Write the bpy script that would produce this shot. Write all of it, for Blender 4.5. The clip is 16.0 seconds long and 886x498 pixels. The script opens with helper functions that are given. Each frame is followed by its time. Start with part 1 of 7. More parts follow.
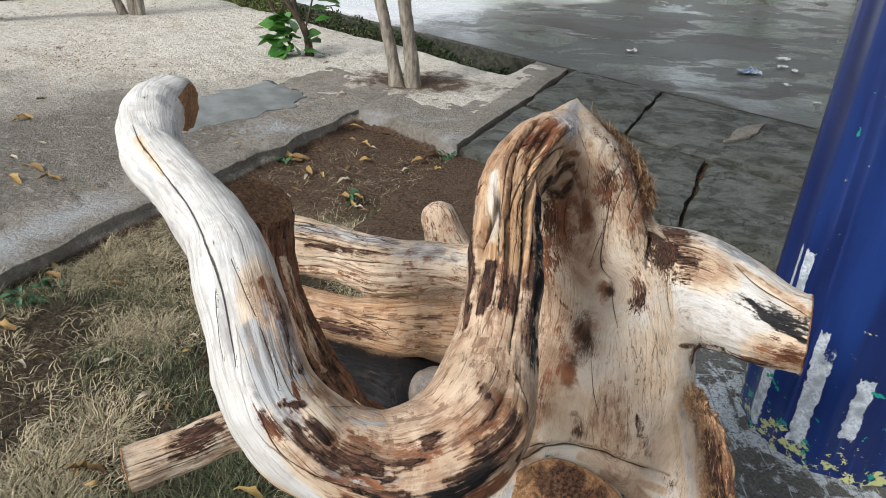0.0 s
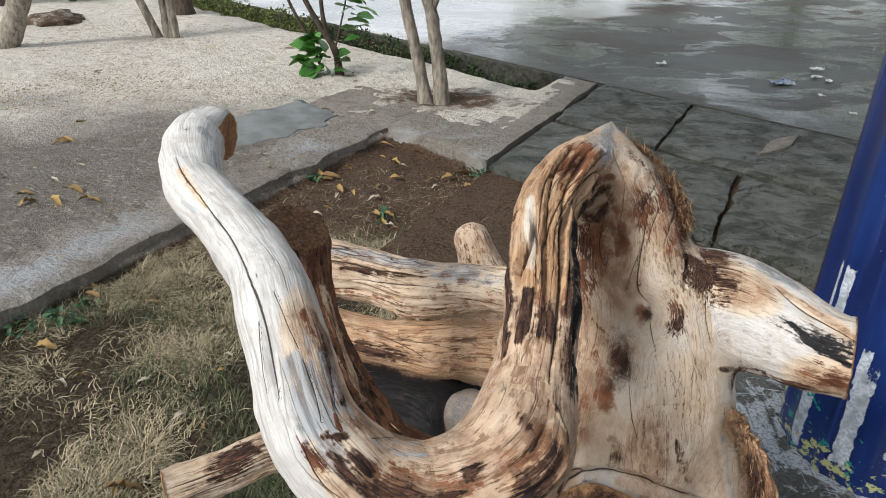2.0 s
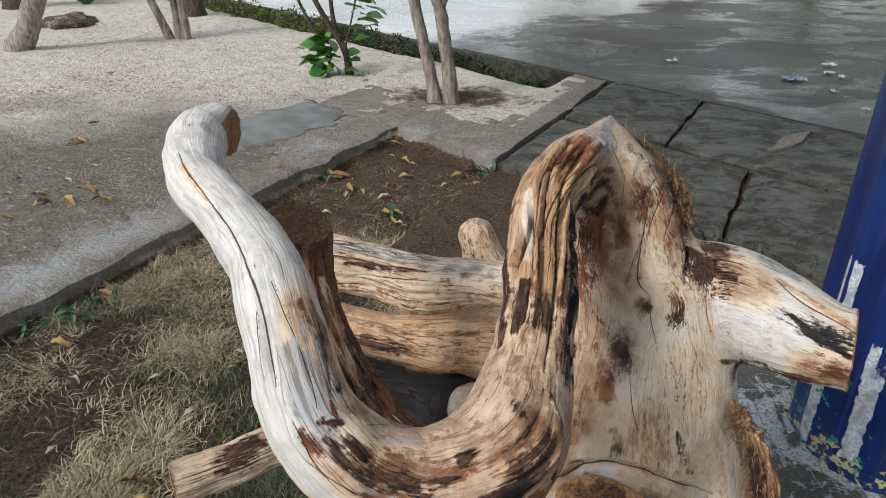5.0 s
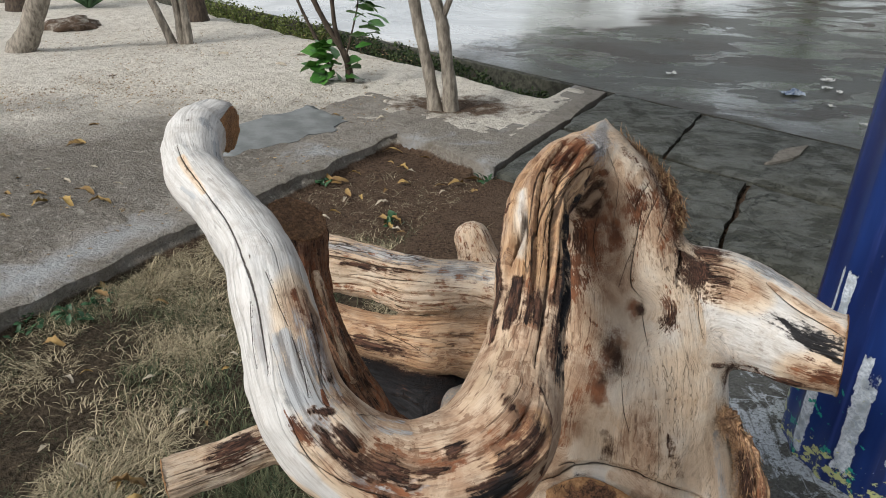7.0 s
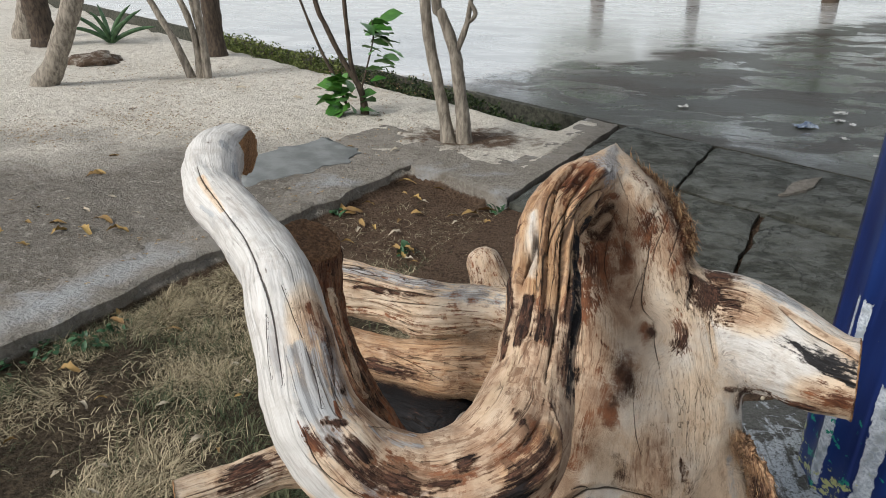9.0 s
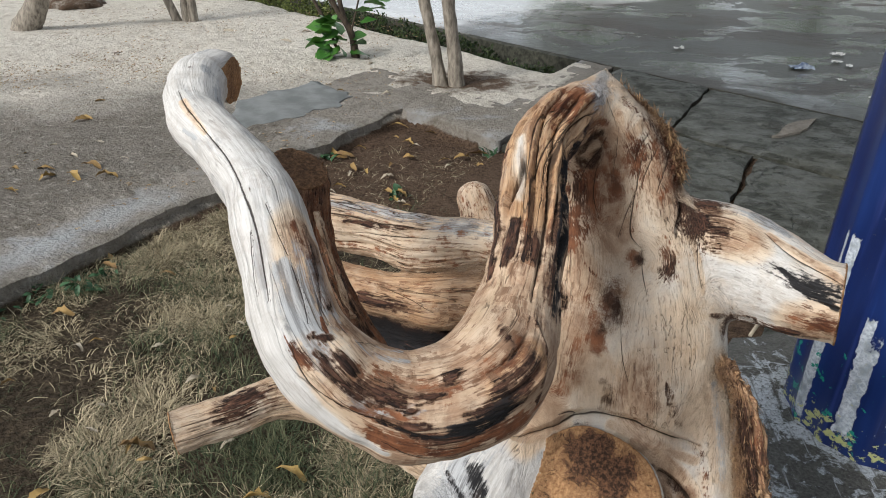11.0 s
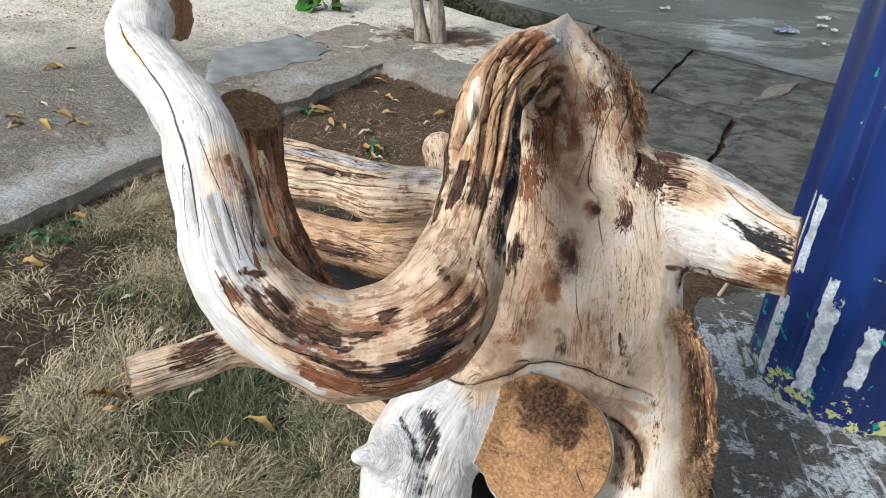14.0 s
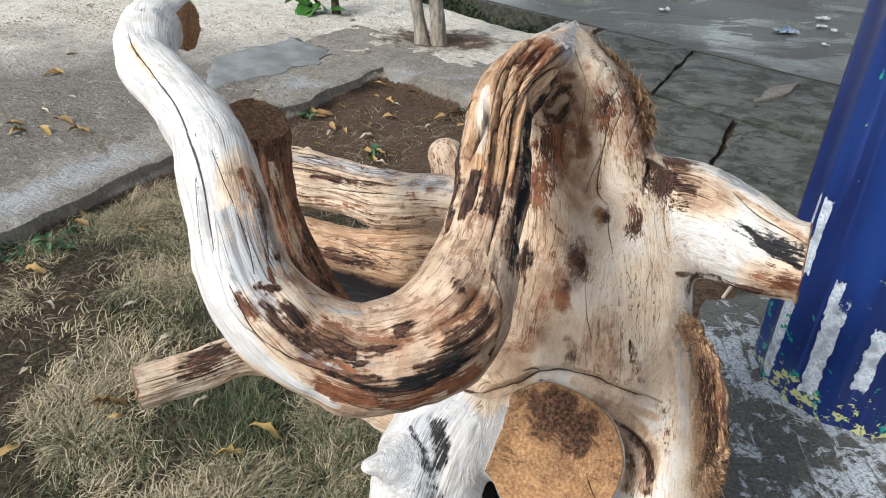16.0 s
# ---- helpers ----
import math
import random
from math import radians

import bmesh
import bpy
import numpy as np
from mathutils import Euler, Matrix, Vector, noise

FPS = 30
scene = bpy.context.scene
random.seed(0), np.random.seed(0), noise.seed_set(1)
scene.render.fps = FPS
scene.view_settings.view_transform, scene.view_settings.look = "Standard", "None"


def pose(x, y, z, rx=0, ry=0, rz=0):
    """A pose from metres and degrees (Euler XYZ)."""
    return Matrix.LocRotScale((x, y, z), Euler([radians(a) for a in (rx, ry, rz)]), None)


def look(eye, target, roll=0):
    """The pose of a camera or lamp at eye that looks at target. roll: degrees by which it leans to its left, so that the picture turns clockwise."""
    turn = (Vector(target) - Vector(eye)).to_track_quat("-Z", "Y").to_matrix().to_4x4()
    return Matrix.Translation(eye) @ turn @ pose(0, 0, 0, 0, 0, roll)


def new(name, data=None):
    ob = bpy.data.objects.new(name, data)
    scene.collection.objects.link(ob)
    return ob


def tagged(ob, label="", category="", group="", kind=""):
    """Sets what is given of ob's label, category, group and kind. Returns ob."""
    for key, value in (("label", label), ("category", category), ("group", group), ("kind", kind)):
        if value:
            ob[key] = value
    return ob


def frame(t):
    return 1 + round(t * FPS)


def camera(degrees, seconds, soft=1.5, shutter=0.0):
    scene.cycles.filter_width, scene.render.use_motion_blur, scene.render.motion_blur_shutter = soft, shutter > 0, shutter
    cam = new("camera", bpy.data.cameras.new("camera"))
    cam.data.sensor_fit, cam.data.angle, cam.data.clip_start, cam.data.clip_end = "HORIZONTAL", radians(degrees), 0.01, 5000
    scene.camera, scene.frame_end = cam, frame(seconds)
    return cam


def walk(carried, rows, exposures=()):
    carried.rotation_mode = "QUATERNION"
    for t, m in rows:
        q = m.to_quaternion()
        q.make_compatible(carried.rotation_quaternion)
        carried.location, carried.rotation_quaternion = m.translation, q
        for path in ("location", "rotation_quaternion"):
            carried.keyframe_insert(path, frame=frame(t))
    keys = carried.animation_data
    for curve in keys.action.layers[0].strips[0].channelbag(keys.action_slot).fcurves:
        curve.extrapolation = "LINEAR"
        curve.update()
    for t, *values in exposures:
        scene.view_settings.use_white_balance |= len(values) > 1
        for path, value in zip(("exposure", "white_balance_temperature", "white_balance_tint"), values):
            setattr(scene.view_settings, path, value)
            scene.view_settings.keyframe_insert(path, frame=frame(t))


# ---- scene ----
cam = camera(64.5, 16.0, soft=0.95)
PATH = [
    (0, (0.249, -0.114, 1.328), (0.163, 1.646, 0.381), 2.7),
    (0.5, (0.247, -0.114, 1.331), (0.156, 1.649, 0.391), 2.4),
    (1, (0.245, -0.114, 1.335), (0.122, 1.651, 0.404), 1.6),
    (1.5, (0.242, -0.113, 1.342), (0.072, 1.662, 0.436), 1.2),
    (2, (0.24, -0.111, 1.341), (0.07, 1.66, 0.427), 1.0),
    (2.5, (0.242, -0.111, 1.349), (0.062, 1.665, 0.447), 0.2),
    (3, (0.246, -0.113, 1.347), (0.068, 1.665, 0.449), 0.4),
    (3.5, (0.251, -0.114, 1.339), (0.058, 1.651, 0.418), 0.4),
    (6, (0.259, -0.128, 1.338), (0.053, 1.645, 0.435), 0.3),
    (6.5, (0.262, -0.131, 1.336), (0.066, 1.646, 0.44), 0.8),
    (7, (0.261, -0.132, 1.33), (0.061, 1.647, 0.439), 1.3),
    (7.5, (0.263, -0.136, 1.328), (0.036, 1.669, 0.497), 1.5),
    (8, (0.264, -0.14, 1.327), (0.019, 1.675, 0.523), 1.4),
    (10.5, (0.265, -0.157, 1.306), (0.034, 1.63, 0.439), 0.5),
    (11, (0.273, -0.157, 1.298), (0.057, 1.596, 0.36), 0.9),
    (11.5, (0.301, -0.155, 1.292), (0.126, 1.584, 0.319), 2.5),
    (12, (0.312, -0.155, 1.29), (0.139, 1.574, 0.299), 2.7),
    (12.5, (0.311, -0.159, 1.286), (0.137, 1.556, 0.272), 2.8),
    (13, (0.312, -0.159, 1.282), (0.14, 1.548, 0.255), 2.6),
    (13.5, (0.312, -0.155, 1.281), (0.142, 1.551, 0.252), 2.6),
    (14, (0.311, -0.154, 1.279), (0.148, 1.551, 0.246), 2.6),
    (14.5, (0.305, -0.149, 1.28), (0.136, 1.555, 0.247), 2.1),
    (15, (0.305, -0.144, 1.277), (0.137, 1.551, 0.229), 2.0),
    (15.5, (0.302, -0.145, 1.276), (0.143, 1.549, 0.225), 2.2),
    (16, (0.298, -0.148, 1.284), (0.135, 1.56, 0.255), 2.2),
]
EXPOSURE = ((0.0, -0.02, 6280, 10), (3.5, -0.20, 6280, 10), (8.0, -0.30, 6400, 10), (10.5, -0.30, 6360, 10), (11.5, -0.04, 6260, 10), (12.5, 0.16, 6130, 10), (16.0, 0.20, 6130, 10))
walk(cam, [(t, look(eye, target, roll)) for t, eye, target, roll in PATH], EXPOSURE)

# ---- world, sun, exposure ----
SUN_DIR = Vector((-0.54, -0.58, 0.61)).normalized()
world = bpy.data.worlds.new("sky")
scene.world = world
world.use_nodes = True
wn = world.node_tree
sky = wn.nodes.new("ShaderNodeTexSky")
sky.sky_type = "NISHITA"
sky.sun_disc = False
sky.sun_elevation = math.asin(SUN_DIR.z)
sky.sun_rotation = math.atan2(SUN_DIR.x, SUN_DIR.y)
sky.air_density, sky.dust_density, sky.ozone_density = 1.0, 3.0, 1.0
wn.nodes["Background"].inputs["Strength"].default_value = 0.148
haze = wn.nodes.new("ShaderNodeMix")
haze.data_type = "RGBA"
haze.inputs["Factor"].default_value = 0.6
haze.inputs[7].default_value = (7.40, 7.5, 7.45, 1)
wn.links.new(sky.outputs["Color"], haze.inputs[6])
wn.links.new(haze.outputs[2], wn.nodes["Background"].inputs["Color"])
sun = new("sun", bpy.data.lights.new("sun", "SUN"))
sun.data.energy, sun.data.angle, sun.data.color = 3.1, radians(12), (1.0, 0.965, 0.90)
sun.matrix_world = look(SUN_DIR * 20, (0, 0, 0))


# ---- materials ----
class Nodes:
    """A small wrapper that builds one node material."""

    def __init__(self, name, rough=0.8, metal=0.0, spec=0.5):
        self.mat = bpy.data.materials.new(name)
        self.mat.use_nodes = True
        self.t = self.mat.node_tree
        self.bsdf = self.t.nodes["Principled BSDF"]
        self.bsdf.inputs["Roughness"].default_value = rough
        self.bsdf.inputs["Metallic"].default_value = metal
        self.bsdf.inputs["Specular IOR Level"].default_value = spec

    def node(self, kind, **props):
        n = self.t.nodes.new(kind)
        for k, v in props.items():
            setattr(n, k, v)
        return n

    def put(self, socket, v):
        if isinstance(v, bpy.types.NodeSocket):
            self.t.links.new(v, socket)
        elif isinstance(v, tuple) and len(v) == 3 and socket.type == "RGBA":
            socket.default_value = (*v, 1)
        else:
            socket.default_value = v

    def coord(self, which="Object"):
        return self.node("ShaderNodeTexCoord").outputs[which]

    def attr(self, name, out="Fac"):
        return self.node("ShaderNodeAttribute", attribute_name=name).outputs[out]

    def scaled(self, v, s, loc=(0, 0, 0)):
        n = self.node("ShaderNodeMapping")
        self.put(n.inputs["Vector"], v)
        n.inputs["Scale"].default_value = s
        n.inputs["Location"].default_value = loc
        return n.outputs[0]

    def noise(self, v, scale, detail=4.0, rough=0.55, distort=0.0, out="Fac"):
        n = self.node("ShaderNodeTexNoise")
        self.put(n.inputs["Vector"], v)
        n.inputs["Scale"].default_value = scale
        n.inputs["Detail"].default_value = detail
        n.inputs["Roughness"].default_value = rough
        n.inputs["Distortion"].default_value = distort
        return n.outputs[out]

    def voronoi(self, v, scale, feature="F1", out="Distance"):
        n = self.node("ShaderNodeTexVoronoi", feature=feature)
        self.put(n.inputs["Vector"], v)
        n.inputs["Scale"].default_value = scale
        return n.outputs[out]

    def ramp(self, f, lo, hi, a=0.0, b=1.0):
        n = self.node("ShaderNodeMapRange", interpolation_type="SMOOTHSTEP")
        self.put(n.inputs["Value"], f)
        for k, v in (("From Min", lo), ("From Max", hi), ("To Min", a), ("To Max", b)):
            self.put(n.inputs[k], v)
        return n.outputs[0]

    def math(self, op, a, b=0.0):
        n = self.node("ShaderNodeMath", operation=op)
        self.put(n.inputs[0], a)
        self.put(n.inputs[1], b)
        return n.outputs[0]

    def mix(self, f, a, b):
        n = self.node("ShaderNodeMix", data_type="RGBA")
        self.put(n.inputs["Factor"], f)
        self.put(n.inputs[6], a)
        self.put(n.inputs[7], b)
        return n.outputs[2]

    def bump(self, height, strength=0.4, dist=0.01):
        n = self.node("ShaderNodeBump")
        self.put(n.inputs["Height"], height)
        n.inputs["Strength"].default_value = strength
        n.inputs["Distance"].default_value = dist
        self.put(self.bsdf.inputs["Normal"], n.outputs[0])

    def done(self, colour, rough=None):
        self.put(self.bsdf.inputs["Base Color"], colour)
        if rough is not None:
            self.put(self.bsdf.inputs["Roughness"], rough)
        return self.mat


def random_of(n):
    return n.node("ShaderNodeObjectInfo").outputs["Random"]


def island(n):
    return n.node("ShaderNodeNewGeometry").outputs["Random Per Island"]


def wood_material():
    n = Nodes("weathered_wood", 0.72, spec=0.3)
    g = n.attr("grain", "Vector")
    c = n.coord()
    fibre = n.math("ADD", n.math("MULTIPLY", n.noise(n.scaled(g, (150, 150, 9)), 1.0, 6, 0.65, 0.3), 0.55), n.math("MULTIPLY", n.noise(n.scaled(g, (520, 520, 30)), 1.0, 5, 0.65, 0.2), 0.45))
    broad = n.noise(n.scaled(g, (40, 40, 7)), 1.0, 5, 0.6, 0.6)
    blot = n.noise(c, 9.0, 6, 0.62)
    blot2 = n.noise(n.scaled(c, (1, 1, 0.6), (4, 2, 1)), 17.0, 6, 0.68, 0.5)
    cloudy = n.noise(n.scaled(c, (1, 1, 0.8), (1, 7, 3)), 34.0, 7, 0.7, 0.6)
    speck = n.noise(n.scaled(g, (220, 220, 46)), 1.0, 5, 0.65)
    edge = n.math("ADD", n.math("MULTIPLY", n.noise(n.scaled(g, (75, 75, 26)), 1.0, 8, 0.74, 0.9), 0.5), n.math("MULTIPLY", n.noise(c, 60.0, 7, 0.7), 0.5))
    hair = n.noise(n.scaled(g, (300, 300, 13)), 1.0, 5, 0.62, 0.2)
    edge = n.math("ADD", n.math("MULTIPLY", edge, 0.62), n.math("MULTIPLY", hair, 0.38))
    tan, bark, rust, char_shade, grey, rough, crack = (n.attr(k) for k in ("tan", "bark", "rust", "char_shade", "grey", "fibre", "crack"))

    def patch(mask, lo=0.45, hi=0.80, wild=4.0):
        live = n.ramp(n.math("ADD", mask, n.math("MULTIPLY", n.math("SUBTRACT", edge, 0.5), 1.4)), 0.10, 0.32)
        return n.math("MULTIPLY", live, n.ramp(n.math("ADD", mask, n.math("ADD", n.math("MULTIPLY", n.math("SUBTRACT", edge, 0.5), wild), n.math("MULTIPLY", n.math("SUBTRACT", cloudy, 0.5), 0.9))), lo, hi))

    # bleached skin, cool and flecked
    pale = n.mix(n.ramp(fibre, 0.36, 0.60), (0.52, 0.505, 0.48), (0.72, 0.71, 0.69))
    pale = n.mix(n.math("MULTIPLY", n.ramp(speck, 0.56, 0.66, 0, 0.7), n.ramp(blot2, 0.44, 0.60)), pale, (0.34, 0.325, 0.31))
    pale = n.mix(n.ramp(cloudy, 0.50, 0.70, 0, 0.55), pale, (0.46, 0.43, 0.39))
    pale = n.mix(n.math("MULTIPLY", n.ramp(broad, 0.54, 0.64, 0, 0.7), n.ramp(blot, 0.42, 0.58)), pale, (0.33, 0.335, 0.345))
    # barked, creamy skin with soft orange clouds
    cream = n.mix(n.ramp(blot, 0.36, 0.62), (0.74, 0.645, 0.52), (0.68, 0.525, 0.375))
    cream = n.mix(n.ramp(blot2, 0.52, 0.72, 0, 0.55), cream, (0.56, 0.35, 0.19))
    cream = n.mix(n.ramp(broad, 0.53, 0.66, 0, 0.5), cream, (0.45, 0.385, 0.325))
    cream = n.mix(n.ramp(cloudy, 0.56, 0.74, 0, 0.45), cream, (0.46, 0.33, 0.22))
    pale = n.mix(n.ramp(n.math("ADD", tan, n.math("MULTIPLY", n.math("SUBTRACT", blot, 0.5), 0.6)), 0.16, 0.40), pale, cream)
    # raw tan wood
    warm = n.mix(n.ramp(fibre, 0.3, 0.68), (0.25, 0.112, 0.050), (0.63, 0.405, 0.225))
    soft = n.mix(n.ramp(cloudy, 0.38, 0.62), (0.63, 0.47, 0.33), (0.44, 0.285, 0.185))
    soft = n.mix(n.ramp(blot2, 0.50, 0.62, 0, 0.75), soft, (0.27, 0.165, 0.11))
    soft = n.mix(n.ramp(fibre, 0.30, 0.52, 0.5, 0), soft, (0.26, 0.165, 0.105))
    warm = n.mix(n.ramp(rough, 0.2, 0.6), soft, warm)
    warm = n.mix(n.ramp(broad, 0.5, 0.72, 0, 0.7), warm, (0.62, 0.475, 0.325))
    mixed = n.math("ADD", tan, n.math("MULTIPLY", n.math("SUBTRACT", n.math("ADD", n.math("MULTIPLY", broad, 0.5), n.math("MULTIPLY", cloudy, 0.5)), 0.5), 0.85))
    col = n.mix(n.ramp(mixed, 0.34, 0.74), pale, warm)
    mottle = n.noise(n.scaled(g, (52, 52, 24)), 1.0, 7, 0.74, 0.7)
    col = n.mix(n.math("MULTIPLY", n.ramp(mottle, 0.51, 0.60), n.ramp(tan, 0.35, 0.75, 0.12, 0.85)), col, (0.20, 0.104, 0.058))
    col = n.mix(n.math("MULTIPLY", n.ramp(speck, 0.57, 0.66), n.ramp(tan, 0.2, 0.6, 0, 0.75)), col, (0.17, 0.088, 0.052))
    col = n.mix(n.math("MULTIPLY", n.ramp(hair, 0.57, 0.66), n.ramp(tan, 0.1, 0.5, 0.22, 0.6)), col, (0.16, 0.088, 0.052))
    col = n.mix(n.math("MULTIPLY", n.ramp(hair, 0.36, 0.45, 1, 0), n.ramp(tan, 0.2, 0.6, 0.0, 0.25)), col, (0.64, 0.52, 0.385))
    silver = n.mix(n.ramp(hair, 0.42, 0.58), (0.15, 0.158, 0.172), (0.46, 0.48, 0.50))
    col = n.mix(n.math("MULTIPLY", patch(grey, 0.25, 0.75), 0.85), col, silver)
    rusty = n.mix(n.ramp(n.math("ADD", n.math("MULTIPLY", fibre, 0.5), n.math("MULTIPLY", cloudy, 0.5)), 0.38, 0.62), (0.052, 0.017, 0.009), (0.29, 0.120, 0.058))
    col = n.mix(patch(rust, 0.44, 0.72), col, rusty)
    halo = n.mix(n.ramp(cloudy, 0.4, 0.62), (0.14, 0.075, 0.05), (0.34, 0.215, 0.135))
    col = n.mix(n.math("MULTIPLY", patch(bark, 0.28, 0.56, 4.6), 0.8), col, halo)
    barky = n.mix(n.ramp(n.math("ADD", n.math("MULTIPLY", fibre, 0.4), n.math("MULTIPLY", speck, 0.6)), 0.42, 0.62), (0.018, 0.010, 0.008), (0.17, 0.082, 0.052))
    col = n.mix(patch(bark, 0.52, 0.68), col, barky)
    # Black of charred stains and of the shade painted in crevice and hollow.
    char_shade_tint = n.mix(n.ramp(fibre, 0.4, 0.65), (0.004, 0.004, 0.005), (0.030, 0.029, 0.032))
    col = n.mix(patch(char_shade, 0.30, 0.72), col, char_shade_tint)
    wander = n.noise(n.scaled(g, (48, 48, 2.4)), 1.0, 3, 0.5, 0.25)
    line = n.ramp(n.math("ABSOLUTE", n.math("SUBTRACT", wander, 0.5)), 0.0, 0.011, 1, 0)
    line = n.math("MULTIPLY", line, n.math("MULTIPLY", n.ramp(blot, 0.44, 0.58), n.ramp(rough, 0.05, 0.9, 0.6, 1.0)))
    line = n.math("MULTIPLY", line, n.ramp(tan, 0.10, 0.38, 0.3, 1.0))
    split = n.ramp(n.math("ADD", n.math("ABSOLUTE", n.attr("cleft")), n.math("MULTIPLY", n.math("SUBTRACT", edge, 0.5), 4.5)), 0.3, 1.6, 1, 0)
    split = n.math("MULTIPLY", split, n.ramp(crack, 0.45, 0.65))
    line = n.math("MAXIMUM", line, n.math("MAXIMUM", split, n.ramp(n.attr("slit"), 0.45, 1.0)))
    col = n.mix(n.math("MULTIPLY", line, 0.9), col, (0.030, 0.018, 0.012))
    h = n.math("MULTIPLY", n.math("ADD", n.math("MULTIPLY", fibre, 0.7), n.math("MULTIPLY", broad, 0.6)), n.ramp(rough, 0, 1, 0.3, 1.4))
    h = n.math("SUBTRACT", h, n.math("MULTIPLY", line, 0.8))
    h = n.math("ADD", h, n.math("MULTIPLY", patch(bark), 0.7))
    h = n.math("ADD", h, n.math("MULTIPLY", edge, 0.45))
    # sawn ends
    cut = n.ramp(n.math("ADD", n.attr("cut"), n.math("MULTIPLY", n.math("SUBTRACT", blot2, 0.5), 0.3)), 0.02, 0.25)
    saw = n.noise(c, 190, 5, 0.7)
    sawn = n.mix(n.ramp(saw, 0.32, 0.66), (0.30, 0.150, 0.066), (0.60, 0.355, 0.175))
    sawn = n.mix(n.ramp(blot2, 0.42, 0.66, 0, 0.6), sawn, (0.22, 0.115, 0.058))
    far = n.node("ShaderNodeVectorMath", operation="LENGTH")
    n.put(far.inputs[0], n.scaled(g, (1, 1, 0)))
    rings = n.math("SINE", n.math("ADD", n.math("MULTIPLY", far.outputs["Value"], 1100.0), n.math("MULTIPLY", blot2, 7.0)))
    sawn = n.mix(n.ramp(rings, 0.2, 1.0, 0, 0.28), sawn, (0.20, 0.10, 0.045))
    turn = n.node("ShaderNodeSeparateXYZ")
    n.put(turn.inputs[0], g)
    spoke = n.node("ShaderNodeCombineXYZ")
    n.put(spoke.inputs[0], n.math("ARCTAN2", turn.outputs["Y"], turn.outputs["X"]))
    n.put(spoke.inputs[1], n.math("MULTIPLY", far.outputs["Value"], 4.0))
    check = n.noise(spoke.outputs[0], 2.6, 5, 0.7, 0.3)
    check = n.math("MULTIPLY", n.ramp(n.math("ABSOLUTE", n.math("SUBTRACT", check, 0.5)), 0.0, 0.012, 1, 0), n.ramp(blot2, 0.46, 0.56))
    rotten = n.mix(n.ramp(saw, 0.40, 0.66), (0.014, 0.007, 0.006), (0.20, 0.095, 0.052))
    sawn = n.mix(n.ramp(n.math("ADD", rust, n.math("ADD", n.math("MULTIPLY", n.math("SUBTRACT", cloudy, 0.5), 1.5), n.math("MULTIPLY", n.math("SUBTRACT", saw, 0.5), 0.7))), 0.34, 0.50, 0, n.ramp(rough, 0.3, 0.6, 0.92, 0.6)), sawn, rotten)
    sawn = n.mix(n.math("MAXIMUM", check, split), sawn, (0.025, 0.013, 0.009))
    col = n.mix(cut, col, sawn)
    h = n.math("ADD", h, n.math("MULTIPLY", n.math("MULTIPLY", saw, cut), 1.2))
    n.bump(h, 0.8, 0.006)
    return n.done(col, n.ramp(fibre, 0.2, 0.8, 0.6, 0.85))


def ground_material():
    n = Nodes("earth", 0.95, spec=0.15)
    c = n.coord()
    grain = n.noise(c, 170, 5, 0.7)
    fine = n.noise(c, 60, 6, 0.65)
    mid = n.noise(c, 9, 6, 0.65, 0.3)
    wide = n.noise(c, 1.3, 5, 0.6, 0.4)
    soil, grass = n.attr("soil"), n.attr("lawn")
    # Far sand is extra pale: its stronger sunlight is put into the colour.
    sand = n.mix(n.ramp(fine, 0.3, 0.7), (0.66, 0.61, 0.53), (0.88, 0.84, 0.755))
    sand = n.mix(n.ramp(wide, 0.44, 0.70, 0, 0.45), sand, (0.54, 0.49, 0.415))
    sand = n.mix(n.ramp(mid, 0.50, 0.66, 0, 0.5), sand, (0.42, 0.36, 0.285))
    path = path_colour(n, fine, mid, wide)
    sand = n.mix(n.attr("packed"), sand, path)
    scuff = n.noise(n.scaled(c, (1, 1, 1), (3, 8, 0)), 24, 7, 0.72, 0.6)
    sand = n.mix(n.ramp(scuff, 0.54, 0.66, 0, 0.45), sand, (0.22, 0.185, 0.145))
    sand = n.mix(n.ramp(scuff, 0.36, 0.45, 0.5, 0), sand, (0.60, 0.56, 0.49))
    debris = n.math("MULTIPLY", n.ramp(grain, 0.58, 0.66), n.ramp(mid, 0.42, 0.60))
    sand = n.mix(n.math("MULTIPLY", debris, 0.7), sand, (0.11, 0.088, 0.065))
    earth = n.mix(n.ramp(fine, 0.3, 0.7), (0.050, 0.032, 0.022), (0.165, 0.110, 0.074))
    earth = n.mix(n.ramp(mid, 0.42, 0.7), earth, (0.135, 0.092, 0.064))
    turf = n.mix(n.ramp(fine, 0.3, 0.7), (0.026, 0.020, 0.013), (0.105, 0.080, 0.054))
    blend = n.math("ADD", soil, n.math("MULTIPLY", n.math("SUBTRACT", mid, 0.5), 0.7))
    col = n.mix(n.ramp(blend, 0.35, 0.65), sand, earth)
    col = n.mix(n.ramp(grass, 0.3, 0.7), col, turf)
    n.bump(n.math("ADD", n.math("MULTIPLY", fine, 0.6), n.math("ADD", n.math("MULTIPLY", mid, 1.4), n.math("MULTIPLY", grain, 0.25))), 0.9, 0.05)
    return n.done(col)


def path_colour(n, fine, mid, wide):
    path = n.mix(n.ramp(fine, 0.3, 0.7), (0.175, 0.157, 0.132), (0.285, 0.262, 0.230))
    path = n.mix(n.ramp(wide, 0.42, 0.66), path, (0.275, 0.252, 0.222))
    return n.mix(n.ramp(mid, 0.50, 0.68, 0, 0.6), path, (0.150, 0.131, 0.107))


